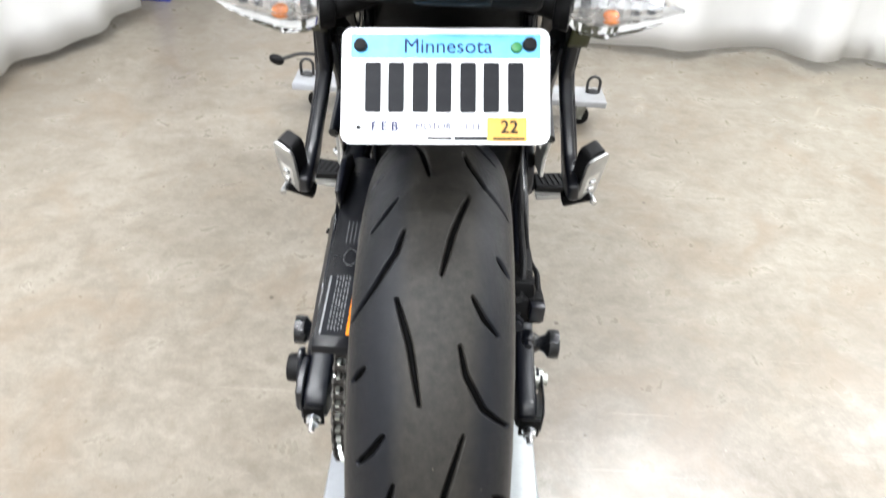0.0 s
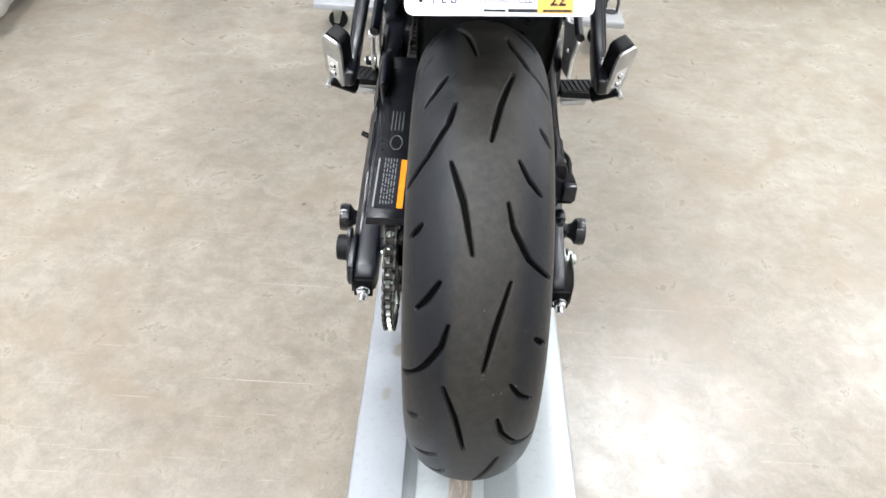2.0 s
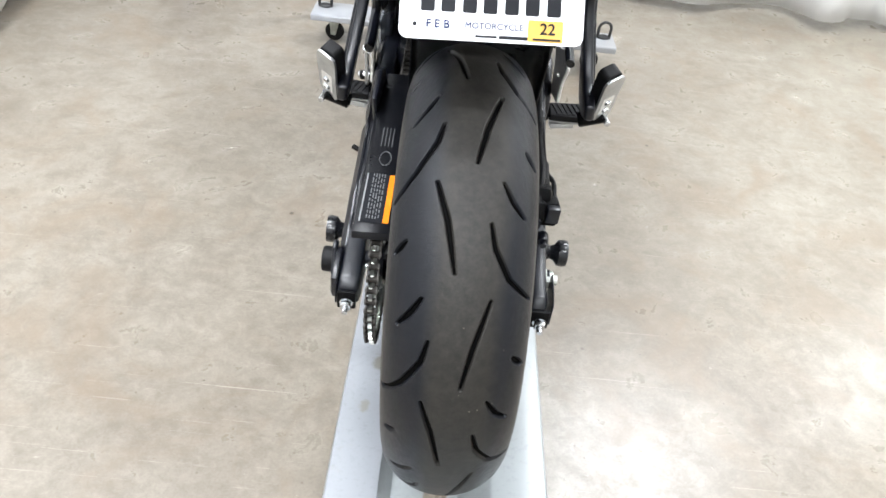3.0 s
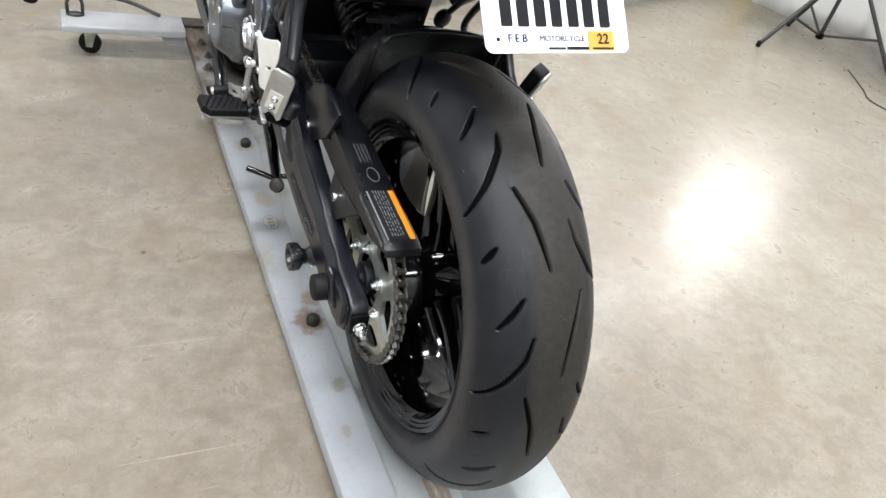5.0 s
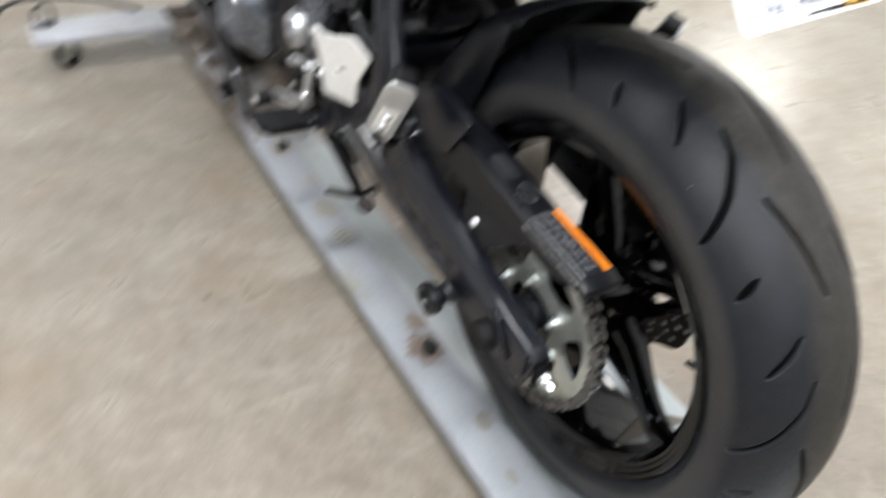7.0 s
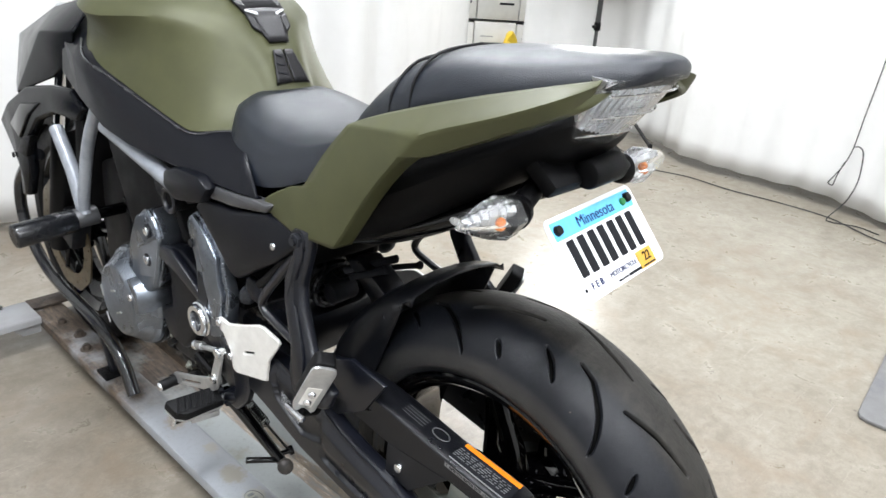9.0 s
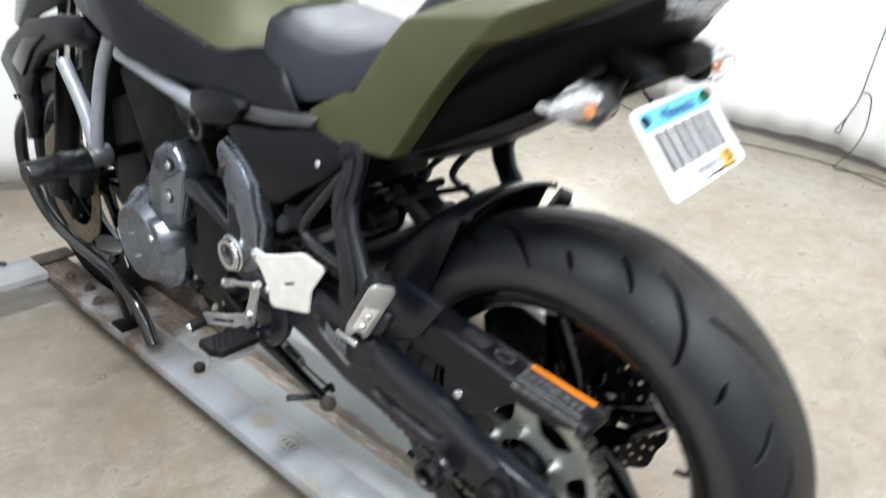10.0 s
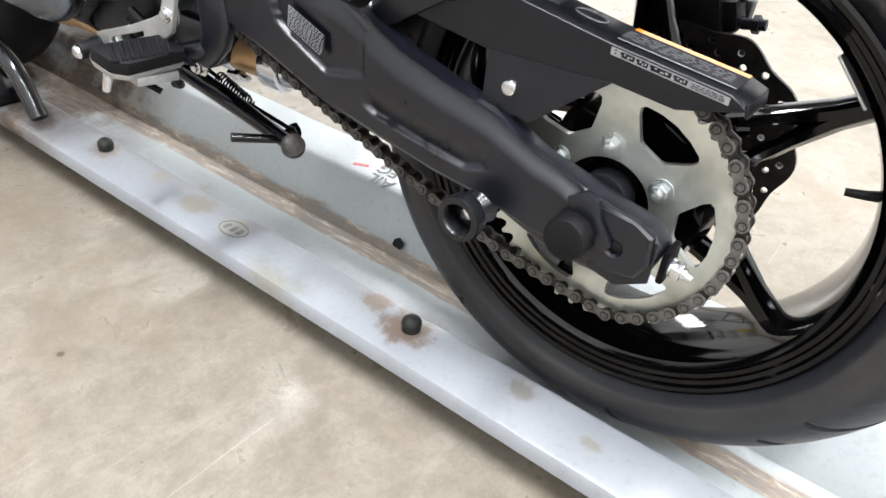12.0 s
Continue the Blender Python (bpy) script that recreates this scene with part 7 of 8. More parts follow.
def number_plate():
    u = Vector((0.1816, 0.0025, 0.0100)).normalized()
    v = Vector((0.0, 0.0645, 0.0775))
    v = (v - u * v.dot(u)).normalized()
    n = u.cross(v)
    mid = Vector((0.0160, -0.085, 0.7940))
    m = Matrix((u, v, n)).transposed().to_4x4()
    m.translation = mid
    W, H = 0.180, 0.1015

    def sheet(x0, y0, x1, y1, lift, mat, name, parent, label="", r=0.0, depth=0.0004):
        bm = bmesh.new()
        t = bmesh.new()
        pts = []
        for cx_, cy_, a0 in ((x1 - r, y1 - r, 0), (x0 + r, y1 - r, 90), (x0 + r, y0 + r, 180), (x1 - r, y0 + r, 270)):
            if r:
                pts += [(cx_ + r * math.cos(radians(a0 + 15 * k)), cy_ + r * math.sin(radians(a0 + 15 * k))) for k in range(7)]
            else:
                pts.append((cx_, cy_))
        prism(t, pts, lift, lift + depth, 0, axis="z")
        bmesh.ops.transform(t, matrix=m, verts=t.verts)
        return part(name, join(bm, t), mat, parent, label)

    p = sheet(-W / 2, -H / 2, W / 2, H / 2, -0.0009, M["white"], "number_plate", BIKE, "white plate with a sky blue band and barred-out characters", 0.009, 0.0012)
    sheet(-0.082, 0.024, 0.082, 0.0455, 0.0004, M["blue"], "blue_band", p, "sky blue band", 0.001)
    words("Minnesota", 0.0185, m @ pose(0.002, 0.034, 0.0014), M["navy"], "lettering", p, "navy serif-like state name")
    bars = [-0.0625, -0.0425, -0.0215, -0.0015, 0.0195, 0.0395, 0.0605]
    for k, x in enumerate(bars):
        sheet(x - 0.0068, -0.0235, x + 0.0068, 0.0205, 0.0004, M["ink"], "plate_character", p, "dark bar in place of a character", 0.002)
    words("F E B", 0.0112, m @ pose(-0.052, -0.036, 0.0012), M["navy"], "lettering", p, "navy month lettering")
    words("MOTORCYCLE", 0.0086, m @ pose(0.003, -0.036, 0.0012), M["navy"], "lettering", p, "navy lettering")
    sheet(-0.015, -0.047, 0.006, -0.0448, 0.0004, M["ink"], "small_print", p)
    sheet(0.008, -0.0475, 0.036, -0.0442, 0.0004, M["ink"], "small_print", p)
    st = sheet(0.036, -0.0485, 0.070, -0.0275, 0.0006, M["yellow"], "date_sticker", p, "amber date sticker", 0.001)
    words("22", 0.0155, m @ pose(0.055, -0.0365, 0.0018), M["ink"], "lettering", p)
    sheet(0.041, -0.0472, 0.068, -0.0452, 0.0011, M["ink"], "small_print", p)
    for x, y, r, mat in ((-0.0735, 0.035, 0.0062, "rubber"), (0.0725, 0.036, 0.0065, "rubber"), (-0.0745, -0.0365, 0.0022, "ink"), (0.0745, -0.0365, 0.0022, "alu")):
        a = m @ Vector((x, y, 0.0))
        part("plate_bolt", rod(bmesh.new(), a, a + n * (0.006 if r > 0.004 else 0.0012), r, r * 0.85, 16, r * 0.1), M[mat], p)
    a = m @ Vector((0.061, 0.0335, 0.0))
    part("green_cap", rod(bmesh.new(), a, a + n * 0.004, 0.0055, 0.0045, 14, 0.0008), M["greenpin"], p, "green bolt cap")
    # holder, lamp, arms
    back = m @ Vector((0, 0.01, -0.012))
    hold = part("plate_holder", box(bmesh.new(), back, (0.11, 0.07, 0.012), (math.degrees(math.asin(v.z)), 0, 0), 0.004), M["plastic"], BIKE, "black plate holder")
    part("plate_lamp", rod(rod(bmesh.new(), (CX - 0.03, -0.062, 0.872), (CX + 0.035, -0.062, 0.874), 0.017, 0.017, 20, 0.004), (CX + 0.035, -0.062, 0.874), (CX + 0.038, -0.062, 0.874), 0.005, n=12), M["plastic"], hold, "black plate lamp housing")
    part("bracket", box(bmesh.new(), (CX, -0.035, 0.872), (0.16, 0.05, 0.022), (38, 0, 0), 0.006), M["plastic"], hold)
    for s in (1, -1):
        part("tail_leg", tube(bmesh.new(), [(CX - s * 0.05, 0.03, 0.85), (CX - s * 0.05, -0.015, 0.865), (CX - s * 0.045, -0.045, 0.858)], 0.011, 10), M["plastic"], hold)


def shock():
    a, b = Vector((0.0125, 0.520, 0.590)), Vector((0.0125, 0.385, 0.550))
    ob = part("rear_shock", rod(rod(bmesh.new(), a, b, 0.012, n=16), a, a.lerp(b, 0.3), 0.024, n=20, bevel=0.003), M["darkmetal"], BIKE, "black rear shock absorber")
    d = (b - a).normalized()
    sd = d.cross(Vector((1, 0, 0))).normalized()
    bm = tube(bmesh.new(), [a.lerp(b, 0.22 + 0.7 * k / 96) + 0.040 * (Vector((1, 0, 0)) * math.cos(2 * math.pi * k / 16) + sd * math.sin(2 * math.pi * k / 16)) for k in range(97)], 0.0068, 10, 1)
    part("spring", bm, M["delrin"], ob, "gloss black coil spring")
    part("top_eye", rod(bmesh.new(), b - Vector((0.025, 0, 0)), b + Vector((0.025, 0, 0)), 0.018, n=20, bevel=0.003), M["darkmetal"], ob)
    part("adjuster_ring", rod(bmesh.new(), a.lerp(b, 0.12), a.lerp(b, 0.2), 0.033, n=24, bevel=0.002), M["darkmetal"], ob)
    part("linkage", prism(bmesh.new(), [(0.36, 0.62), (0.33, 0.63), (0.26, 0.59), (0.29, 0.56)], 0.0, 0.05, 0.005, 2), M["satin"], ob)
    sub = part("subframe", tube(bmesh.new(), [(-0.09, 0.47, 0.66), (-0.085, 0.30, 0.70), (-0.075, 0.12, 0.77), (-0.06, -0.02, 0.85)], 0.012, 12), M["gloss"], BIKE, "black tubular subframe")
    part("main_tube", tube(bmesh.new(), [(mirror(-0.09), 0.47, 0.66), (mirror(-0.085), 0.30, 0.70), (mirror(-0.075), 0.12, 0.77), (mirror(-0.06), -0.02, 0.85)], 0.012, 12), M["gloss"], sub)
    part("cross_tube", rod(bmesh.new(), (-0.085, 0.28, 0.70), (mirror(-0.085), 0.28, 0.70), 0.010, n=12), M["gloss"], sub)
    part("battery_box", box(bmesh.new(), (CX, 0.43, 0.68), (0.17, 0.14, 0.12), (0, 0, 0), 0.012), M["plastic"], sub)
    part("brake_reservoir_hose", tube(bmesh.new(), [(-0.136, 0.395, 0.602), (-0.138, 0.360, 0.632), (-0.137, 0.330, 0.662), (-0.13, 0.290, 0.700)], 0.0075, 10), M["rubber"], sub)
    part("sensor", ball(bmesh.new(), (-0.136, 0.407, 0.588), (0.010, 0.026, 0.019), (25, 0, 0)), M["panel"], sub, "grey connector")
    # added panel, blocks the bright gaps behind the linkage
    part("gap_panel", prism(bmesh.new(), [(0.40, 0.745), (0.40, 0.62), (0.43, 0.50), (0.52, 0.50), (0.52, 0.745)], 0.104, 0.116, 0.004, 2), M["plastic"], sub, "black inner side panel, added to close a gap")
    part("inner_wall", prism(bmesh.new(), [(0.47, 0.52), (0.485, 0.52), (0.50, 0.73), (0.485, 0.73)], -0.12, 0.104, 0.003, 2), M["plastic"], sub)
    # linkage clutter seen over the mudguard
    for k, (p, q, r) in enumerate((((0.0, 0.36, 0.60), (0.04, 0.285, 0.635), 0.007), ((-0.03, 0.31, 0.615), (0.0, 0.262, 0.635), 0.006), ((0.05, 0.33, 0.60), (0.07, 0.26, 0.625), 0.005))):
        part("bracket_rod", rod(bmesh.new(), p, q, r, n=10), M["darkmetal"], sub)
        part("clip", hexbolt(bmesh.new(), q, (-1, 0, 0.3), 0.006, 0.005, 0.007), M["darkmetal"], sub)


M["lip"] = mottled("satin_black_edge", (0.03, 0.03, 0.032), (0.045, 0.045, 0.048), 60, (0.2, 0.3), metal=0.3, bump=0.0)
M["tube_silver"] = mottled("silver_tube_paint", (0.20, 0.215, 0.24), (0.27, 0.287, 0.315), 35, (0.3, 0.42), metal=0.25, bump=0.04)
M["grey_paint"] = mottled("satin_grey_paint", (0.065, 0.066, 0.07), (0.085, 0.086, 0.09), 35, (0.3, 0.4), metal=0.5, bump=0.04)
tank_and_seat()
fairings()
tail_lamps()
number_plate()
shock()


# ---- engine, footrests, front ----
def engine():
    bm = prism(bmesh.new(), [(0.60, 0.42), (0.585, 0.52), (0.66, 0.58), (0.80, 0.57), (0.95, 0.50), (0.985, 0.42), (0.95, 0.33), (0.85, 0.285), (0.70, 0.29), (0.62, 0.35)], -0.095, 0.135, 0.018, 3)
    eng = part("engine", bm, M["darkmetal"], BIKE, "dark grey parallel-twin engine block")
    part("cylinder", prism(bmesh.new(), [(0.68, 0.56), (0.90, 0.52), (0.985, 0.70), (0.80, 0.77)], -0.105, 0.135, 0.012, 3), M["black_engine"], eng)
    for k in range(6):
        f = k / 5
        y, z = 0.925 + 0.045 * f, 0.545 + 0.12 * f
        part("cooling_fin", box(bmesh.new(), (CX, y, z), (0.225, 0.035, 0.005), (-62 + 90, 0, 0), 0.0015), M["black_engine"], eng)
    # generator cover: a shallow cone with a flat face, a bolt boss and a step down to the crankcase
    c = (-0.095, 0.872, 0.394)
    prof = [(0.0, 0.106), (-0.026, 0.105), (-0.033, 0.101), (-0.036, 0.096), (-0.060, 0.079), (-0.066, 0.0745), (-0.068, 0.070), (-0.0685, 0.0)]
    part("generator_cover", lathe(bmesh.new(), prof, c, 64), M["silver"], eng, "silver round engine cover", 22)
    part("cover_boss", rod(bmesh.new(), (-0.100, 0.806, 0.424), (-0.160, 0.812, 0.422), 0.046, 0.036, 32, 0.004), M["silver"], eng, "silver bolt boss of the cover")
    part("boss_screw", rod(bmesh.new(), (-0.159, 0.812, 0.422), (-0.1645, 0.812, 0.422), 0.0085, 0.0075, 16, 0.001), M["chrome"], eng)
    # flat black disc for the shade round the sunk screw
    part("boss_recess_shade", rod(bmesh.new(), (-0.1595, 0.812, 0.422), (-0.1608, 0.812, 0.422), 0.013, n=20), M["ink"], eng)
    part("cover_rim", lathe(bmesh.new(), [(-0.018, 0.1055), (-0.018, 0.109), (-0.009, 0.109), (-0.009, 0.1055)], c, 64, closed=True), M["darkmetal"], eng)
    for k, (y, z, turn) in enumerate(((0.940, 0.390, 70), (0.886, 0.4085, -20), (0.869, 0.366, -25), (0.925, 0.334, 60))):
        part("cover_mark", box(bmesh.new(), (-0.1638, y, z), (0.0016, 0.024, 0.0045), (turn, 0, 0), 0.0005), M["alu"], eng)
    column = [(0.850, 0.470), (0.838, 0.520), (0.819, 0.559), (0.797, 0.594), (0.765, 0.614), (0.735, 0.622), (0.713, 0.608), (0.697, 0.574), (0.706, 0.535), (0.728, 0.470), (0.775, 0.440)]
    part("cam_cover", prism(bmesh.new(), column, -0.145, -0.095, 0.010, 3), M["silver"], eng, "silver upper engine cover")
    part("cover_pocket", prism(bmesh.new(), [(0.781, 0.536), (0.709, 0.577), (0.705, 0.565), (0.726, 0.494), (0.791, 0.472)], -0.1465, -0.1435, 0.0012, 1), M["satin_silver"], eng, "grey sunk panel of the cover")
    part("cam_cover_lip", tube(bmesh.new(), [(-0.1452, 0.785, 0.537), (-0.1452, 0.745, 0.560), (-0.1452, 0.709, 0.580)], 0.0035, 8), M["silver"], eng)
    part("cam_cover_edge", tube(bmesh.new(), [(-0.143, 0.737, 0.616), (-0.143, 0.716, 0.604), (-0.143, 0.702, 0.574), (-0.143, 0.711, 0.535), (-0.143, 0.733, 0.475)], 0.0055, 8), M["silver"], eng)
    for y, z in ((0.7405, 0.5811), (0.7515, 0.5200)):
        # black disc on the surface, in place of a shaded recess
        part("bolt_recess_shade", rod(bmesh.new(), (-0.1455, y, z), (-0.1475, y, z), 0.0125, n=20), M["ink"], eng)
        part("cover_bolt", rod(rod(bmesh.new(), (-0.145, y, z), (-0.152, y, z), 0.0085, 0.0085, 16, 0.001), (-0.152, y, z), (-0.1524, y, z), 0.004, n=6), M["chrome"], eng)
    # dark links and a rod between the cover and the frame
    part("engine_link", prism(bmesh.new(), [(0.700, 0.545), (0.690, 0.570), (0.655, 0.575), (0.560, 0.525), (0.565, 0.508), (0.640, 0.535)], -0.150, -0.138, 0.003, 2), M["satin"], eng, "dark link arm behind the cover")
    part("front_sprocket_cover", prism(bmesh.new(), [(0.735, 0.555), (0.66, 0.570), (0.585, 0.545), (0.575, 0.49), (0.60, 0.43), (0.66, 0.365), (0.72, 0.37), (0.745, 0.42), (0.70, 0.44), (0.695, 0.50)], -0.134, -0.10, 0.008, 3), M["panel"], eng, "charcoal front sprocket cover")
    part("sump", prism(bmesh.new(), [(0.66, 0.30), (0.68, 0.235), (0.83, 0.235), (0.86, 0.31)], -0.06, 0.10, 0.012, 2), M["black_engine"], eng)
    # added black block that fills the bright gap ahead of the engine
    part("crankcase_filler", prism(bmesh.new(), [(0.95, 0.34), (1.06, 0.32), (1.10, 0.40), (1.08, 0.62), (0.97, 0.66)], -0.085, 0.12, 0.012, 2), M["black_engine"], eng, "black filler block ahead of the crankcase")
    part("oil_filter", rod(bmesh.new(), (0.02, 0.95, 0.33), (0.02, 1.03, 0.31), 0.034, n=24, bevel=0.004), M["gloss"], eng)
    # small hoses and levers under the cover
    rng = random.Random(2)
    for k in range(10):
        y, z = rng.uniform(0.58, 0.76), rng.uniform(0.27, 0.36)
        p = Vector((-0.09 - rng.uniform(0, 0.03), y, z))
        part("hose", tube(bmesh.new(), [p, p + Vector((0.01, rng.uniform(-0.05, 0.05), -0.03)), p + Vector((0.03, rng.uniform(-0.08, 0.08), -0.05))], rng.uniform(0.004, 0.008), 8, 5), M["rubber"], eng)
    for y, z in ((0.66, 0.33), (0.70, 0.30), (0.62, 0.31), (0.755, 0.345)):
        part("small_bolt", hexbolt(bmesh.new(), (-0.105, y, z), (-1, 0, 0), 0.007, 0.006, 0.010), M["zinc"], eng)
    # silver frame hanger and pivot
    outline = [(0.592, 0.640), (0.583, 0.658), (0.557, 0.676), (0.532, 0.664), (0.501, 0.640), (0.479, 0.617), (0.478, 0.580), (0.468, 0.554), (0.478, 0.500), (0.495, 0.470), (0.526, 0.455), (0.575, 0.450), (0.584, 0.480), (0.572, 0.526), (0.570, 0.579)]
    hang = part("frame_hanger", prism(bmesh.new(), outline, -0.148, -0.126, 0.005, 2), M["silver"], BIKE, "silver cast frame hanger")
    rib = [(0.557, 0.672), (0.537, 0.660), (0.508, 0.636), (0.490, 0.612), (0.489, 0.578), (0.479, 0.552), (0.489, 0.503), (0.515, 0.482), (0.522, 0.525), (0.535, 0.560), (0.538, 0.590), (0.553, 0.630), (0.573, 0.655)]
    part("hanger_rib", prism(bmesh.new(), rib, -0.156, -0.146, 0.0045, 2), M["silver"], hang, "raised cast rib")
    # dark raised plate gives the shade of a pocket
    part("slot_shade", prism(bmesh.new(), [(0.562, 0.568), (0.545, 0.562), (0.534, 0.528), (0.540, 0.500), (0.560, 0.500), (0.566, 0.530)], -0.1492, -0.1475, 0.0005, 1), M["darkmetal"], hang, "dark plate standing in for a shaded pocket in the casting")
    bm = lathe(bmesh.new(), [(0.0, 0.012), (0.0, 0.031), (-0.007, 0.031), (-0.009, 0.028), (-0.012, 0.028), (-0.016, 0.026), (-0.016, 0.0185), (-0.004, 0.017), (-0.004, 0.0)], (-0.146, 0.556, 0.480), 36)
    part("pivot_ring", bm, M["chrome"], hang, "bright swingarm pivot nut")
    part("pivot_bolt", rod(bmesh.new(), (-0.149, 0.556, 0.480), (-0.152, 0.556, 0.480), 0.0165, n=24), M["ink"], hang)
    part("hanger_bolt", rod(bmesh.new(), (-0.147, 0.578, 0.612), (-0.1505, 0.578, 0.612), 0.007, n=16, bevel=0.001), M["darkmetal"], hang)
    fr = part("frame_tube", rod(bmesh.new(), (-0.155, 0.850, 0.752), (-0.158, 0.585, 0.7075), 0.0145, n=20), M["tube_silver"], BIKE, "silver frame tube")
    part("tube_clamp", prism(bmesh.new(), [(0.608, 0.735), (0.56, 0.750), (0.50, 0.752), (0.472, 0.738), (0.50, 0.708), (0.575, 0.692), (0.612, 0.708)], -0.174, -0.150, 0.007, 2), M["panel"], fr, "charcoal cover over the tube's end")
    part("frame_cap", rod(bmesh.new(), (-0.122, 0.620, 0.679), (-0.158, 0.620, 0.677), 0.023, 0.021, 24, 0.003), M["plastic"], fr, "black frame plug")
    part("plug_ring", lathe(bmesh.new(), [(0.0, 0.022), (-0.004, 0.0225), (-0.006, 0.020), (-0.005, 0.015), (-0.002, 0.0135), (0.0, 0.0135)], (-0.1575, 0.620, 0.677), 28, closed=True), M["satin"], fr)
    part("frame_gusset", prism(bmesh.new(), [(0.72, 0.70), (0.68, 0.725), (0.58, 0.715), (0.56, 0.685), (0.62, 0.665), (0.70, 0.66)], -0.142, -0.118, 0.006, 3), M["panel"], fr)
    part("main_tube", tube(bmesh.new(), [(-0.10, 1.10, 0.86), (-0.115, 0.92, 0.80), (-0.12, 0.75, 0.74), (-0.12, 0.58, 0.69)], 0.016, 12), M["satin"], fr)
    part("main_tube", tube(bmesh.new(), [(mirror(-0.10), 1.10, 0.86), (mirror(-0.115), 0.92, 0.80), (mirror(-0.12), 0.75, 0.74), (mirror(-0.12), 0.58, 0.69), (mirror(-0.12), 0.56, 0.46)], 0.016, 12), M["satin"], fr)
    # silver V of the crash frame, with a black slider
    v = part("crash_bar", tube(bmesh.new(), [(-0.160, 1.085, 0.70), (-0.163, 1.02, 0.63), (-0.165, 0.985, 0.565), (-0.165, 0.975, 0.545)], 0.0135, 14), M["tube_silver"], BIKE, "silver crash bar tubes")
    part("crash_bar_tube", tube(bmesh.new(), [(-0.155, 0.885, 0.775), (-0.160, 0.93, 0.70), (-0.165, 0.965, 0.60), (-0.166, 0.975, 0.56)], 0.0115, 14), M["tube_silver"], v)
    part("crash_collar", rod(bmesh.new(), (-0.140, 0.982, 0.540), (-0.185, 0.982, 0.538), 0.020, n=20, bevel=0.003), M["grey_paint"], v)
    part("crash_stay", rod(bmesh.new(), (-0.03, 0.980, 0.545), (-0.15, 0.982, 0.540), 0.012, n=14), M["gloss"], v)
    part("slider", rod(rod(bmesh.new(), (-0.185, 0.980, 0.537), (-0.300, 0.972, 0.531), 0.024, n=28, bevel=0.004), (-0.297, 0.9722, 0.5311), (-0.3004, 0.972, 0.531), 0.0165, n=24), M["delrin"], v, "black crash slider puck")
    # exhaust
    ex = part("exhaust", tube(bmesh.new(), [(0.06, 1.03, 0.52), (0.05, 1.10, 0.40), (0.04, 1.09, 0.29), (0.03, 1.00, 0.235), (0.03, 0.86, 0.222)], [0.021, 0.021, 0.022, 0.026, 0.03], 16, 7), M["gold"], BIKE, "heat-tinted exhaust pipes")
    part("second_header", tube(bmesh.new(), [(-0.03, 1.03, 0.52), (-0.03, 1.10, 0.40), (-0.03, 1.09, 0.30), (-0.03, 1.03, 0.256), (-0.02, 0.92, 0.260), (0.0, 0.84, 0.245)], [0.021, 0.021, 0.022, 0.022, 0.023, 0.024], 16, 7), M["gold"], ex)
    part("collector", tube(bmesh.new(), [(0.04, 0.90, 0.235), (0.065, 0.78, 0.250), (0.085, 0.70, 0.256), (0.098, 0.625, 0.250)], [0.034, 0.040, 0.038, 0.034], 20, 6), M["gold"], ex)
    part("clamp", rod(bmesh.new(), (0.097, 0.632, 0.250), (0.103, 0.598, 0.248), 0.043, n=24, bevel=0.003), M["chrome"], ex, "bright exhaust clamp")
    part("band", rod(bmesh.new(), (0.0835, 0.706, 0.256), (0.0870, 0.688, 0.256), 0.0405, n=24, bevel=0.002), M["chrome"], ex)
    part("clamp_bolt", rod(rod(bmesh.new(), (0.050, 0.678, 0.226), (0.052, 0.636, 0.228), 0.0055, n=10), (0.050, 0.662, 0.227), (0.051, 0.650, 0.2275), 0.010, n=6, bevel=0.001), M["chrome"], ex)
    part("muffler", tube(bmesh.new(), [(0.103, 0.60, 0.248), (0.122, 0.53, 0.256), (0.142, 0.42, 0.275), (0.154, 0.32, 0.295)], [0.036, 0.036, 0.035, 0.028], 22, 6), M["chrome"], ex, "brushed steel muffler tip")


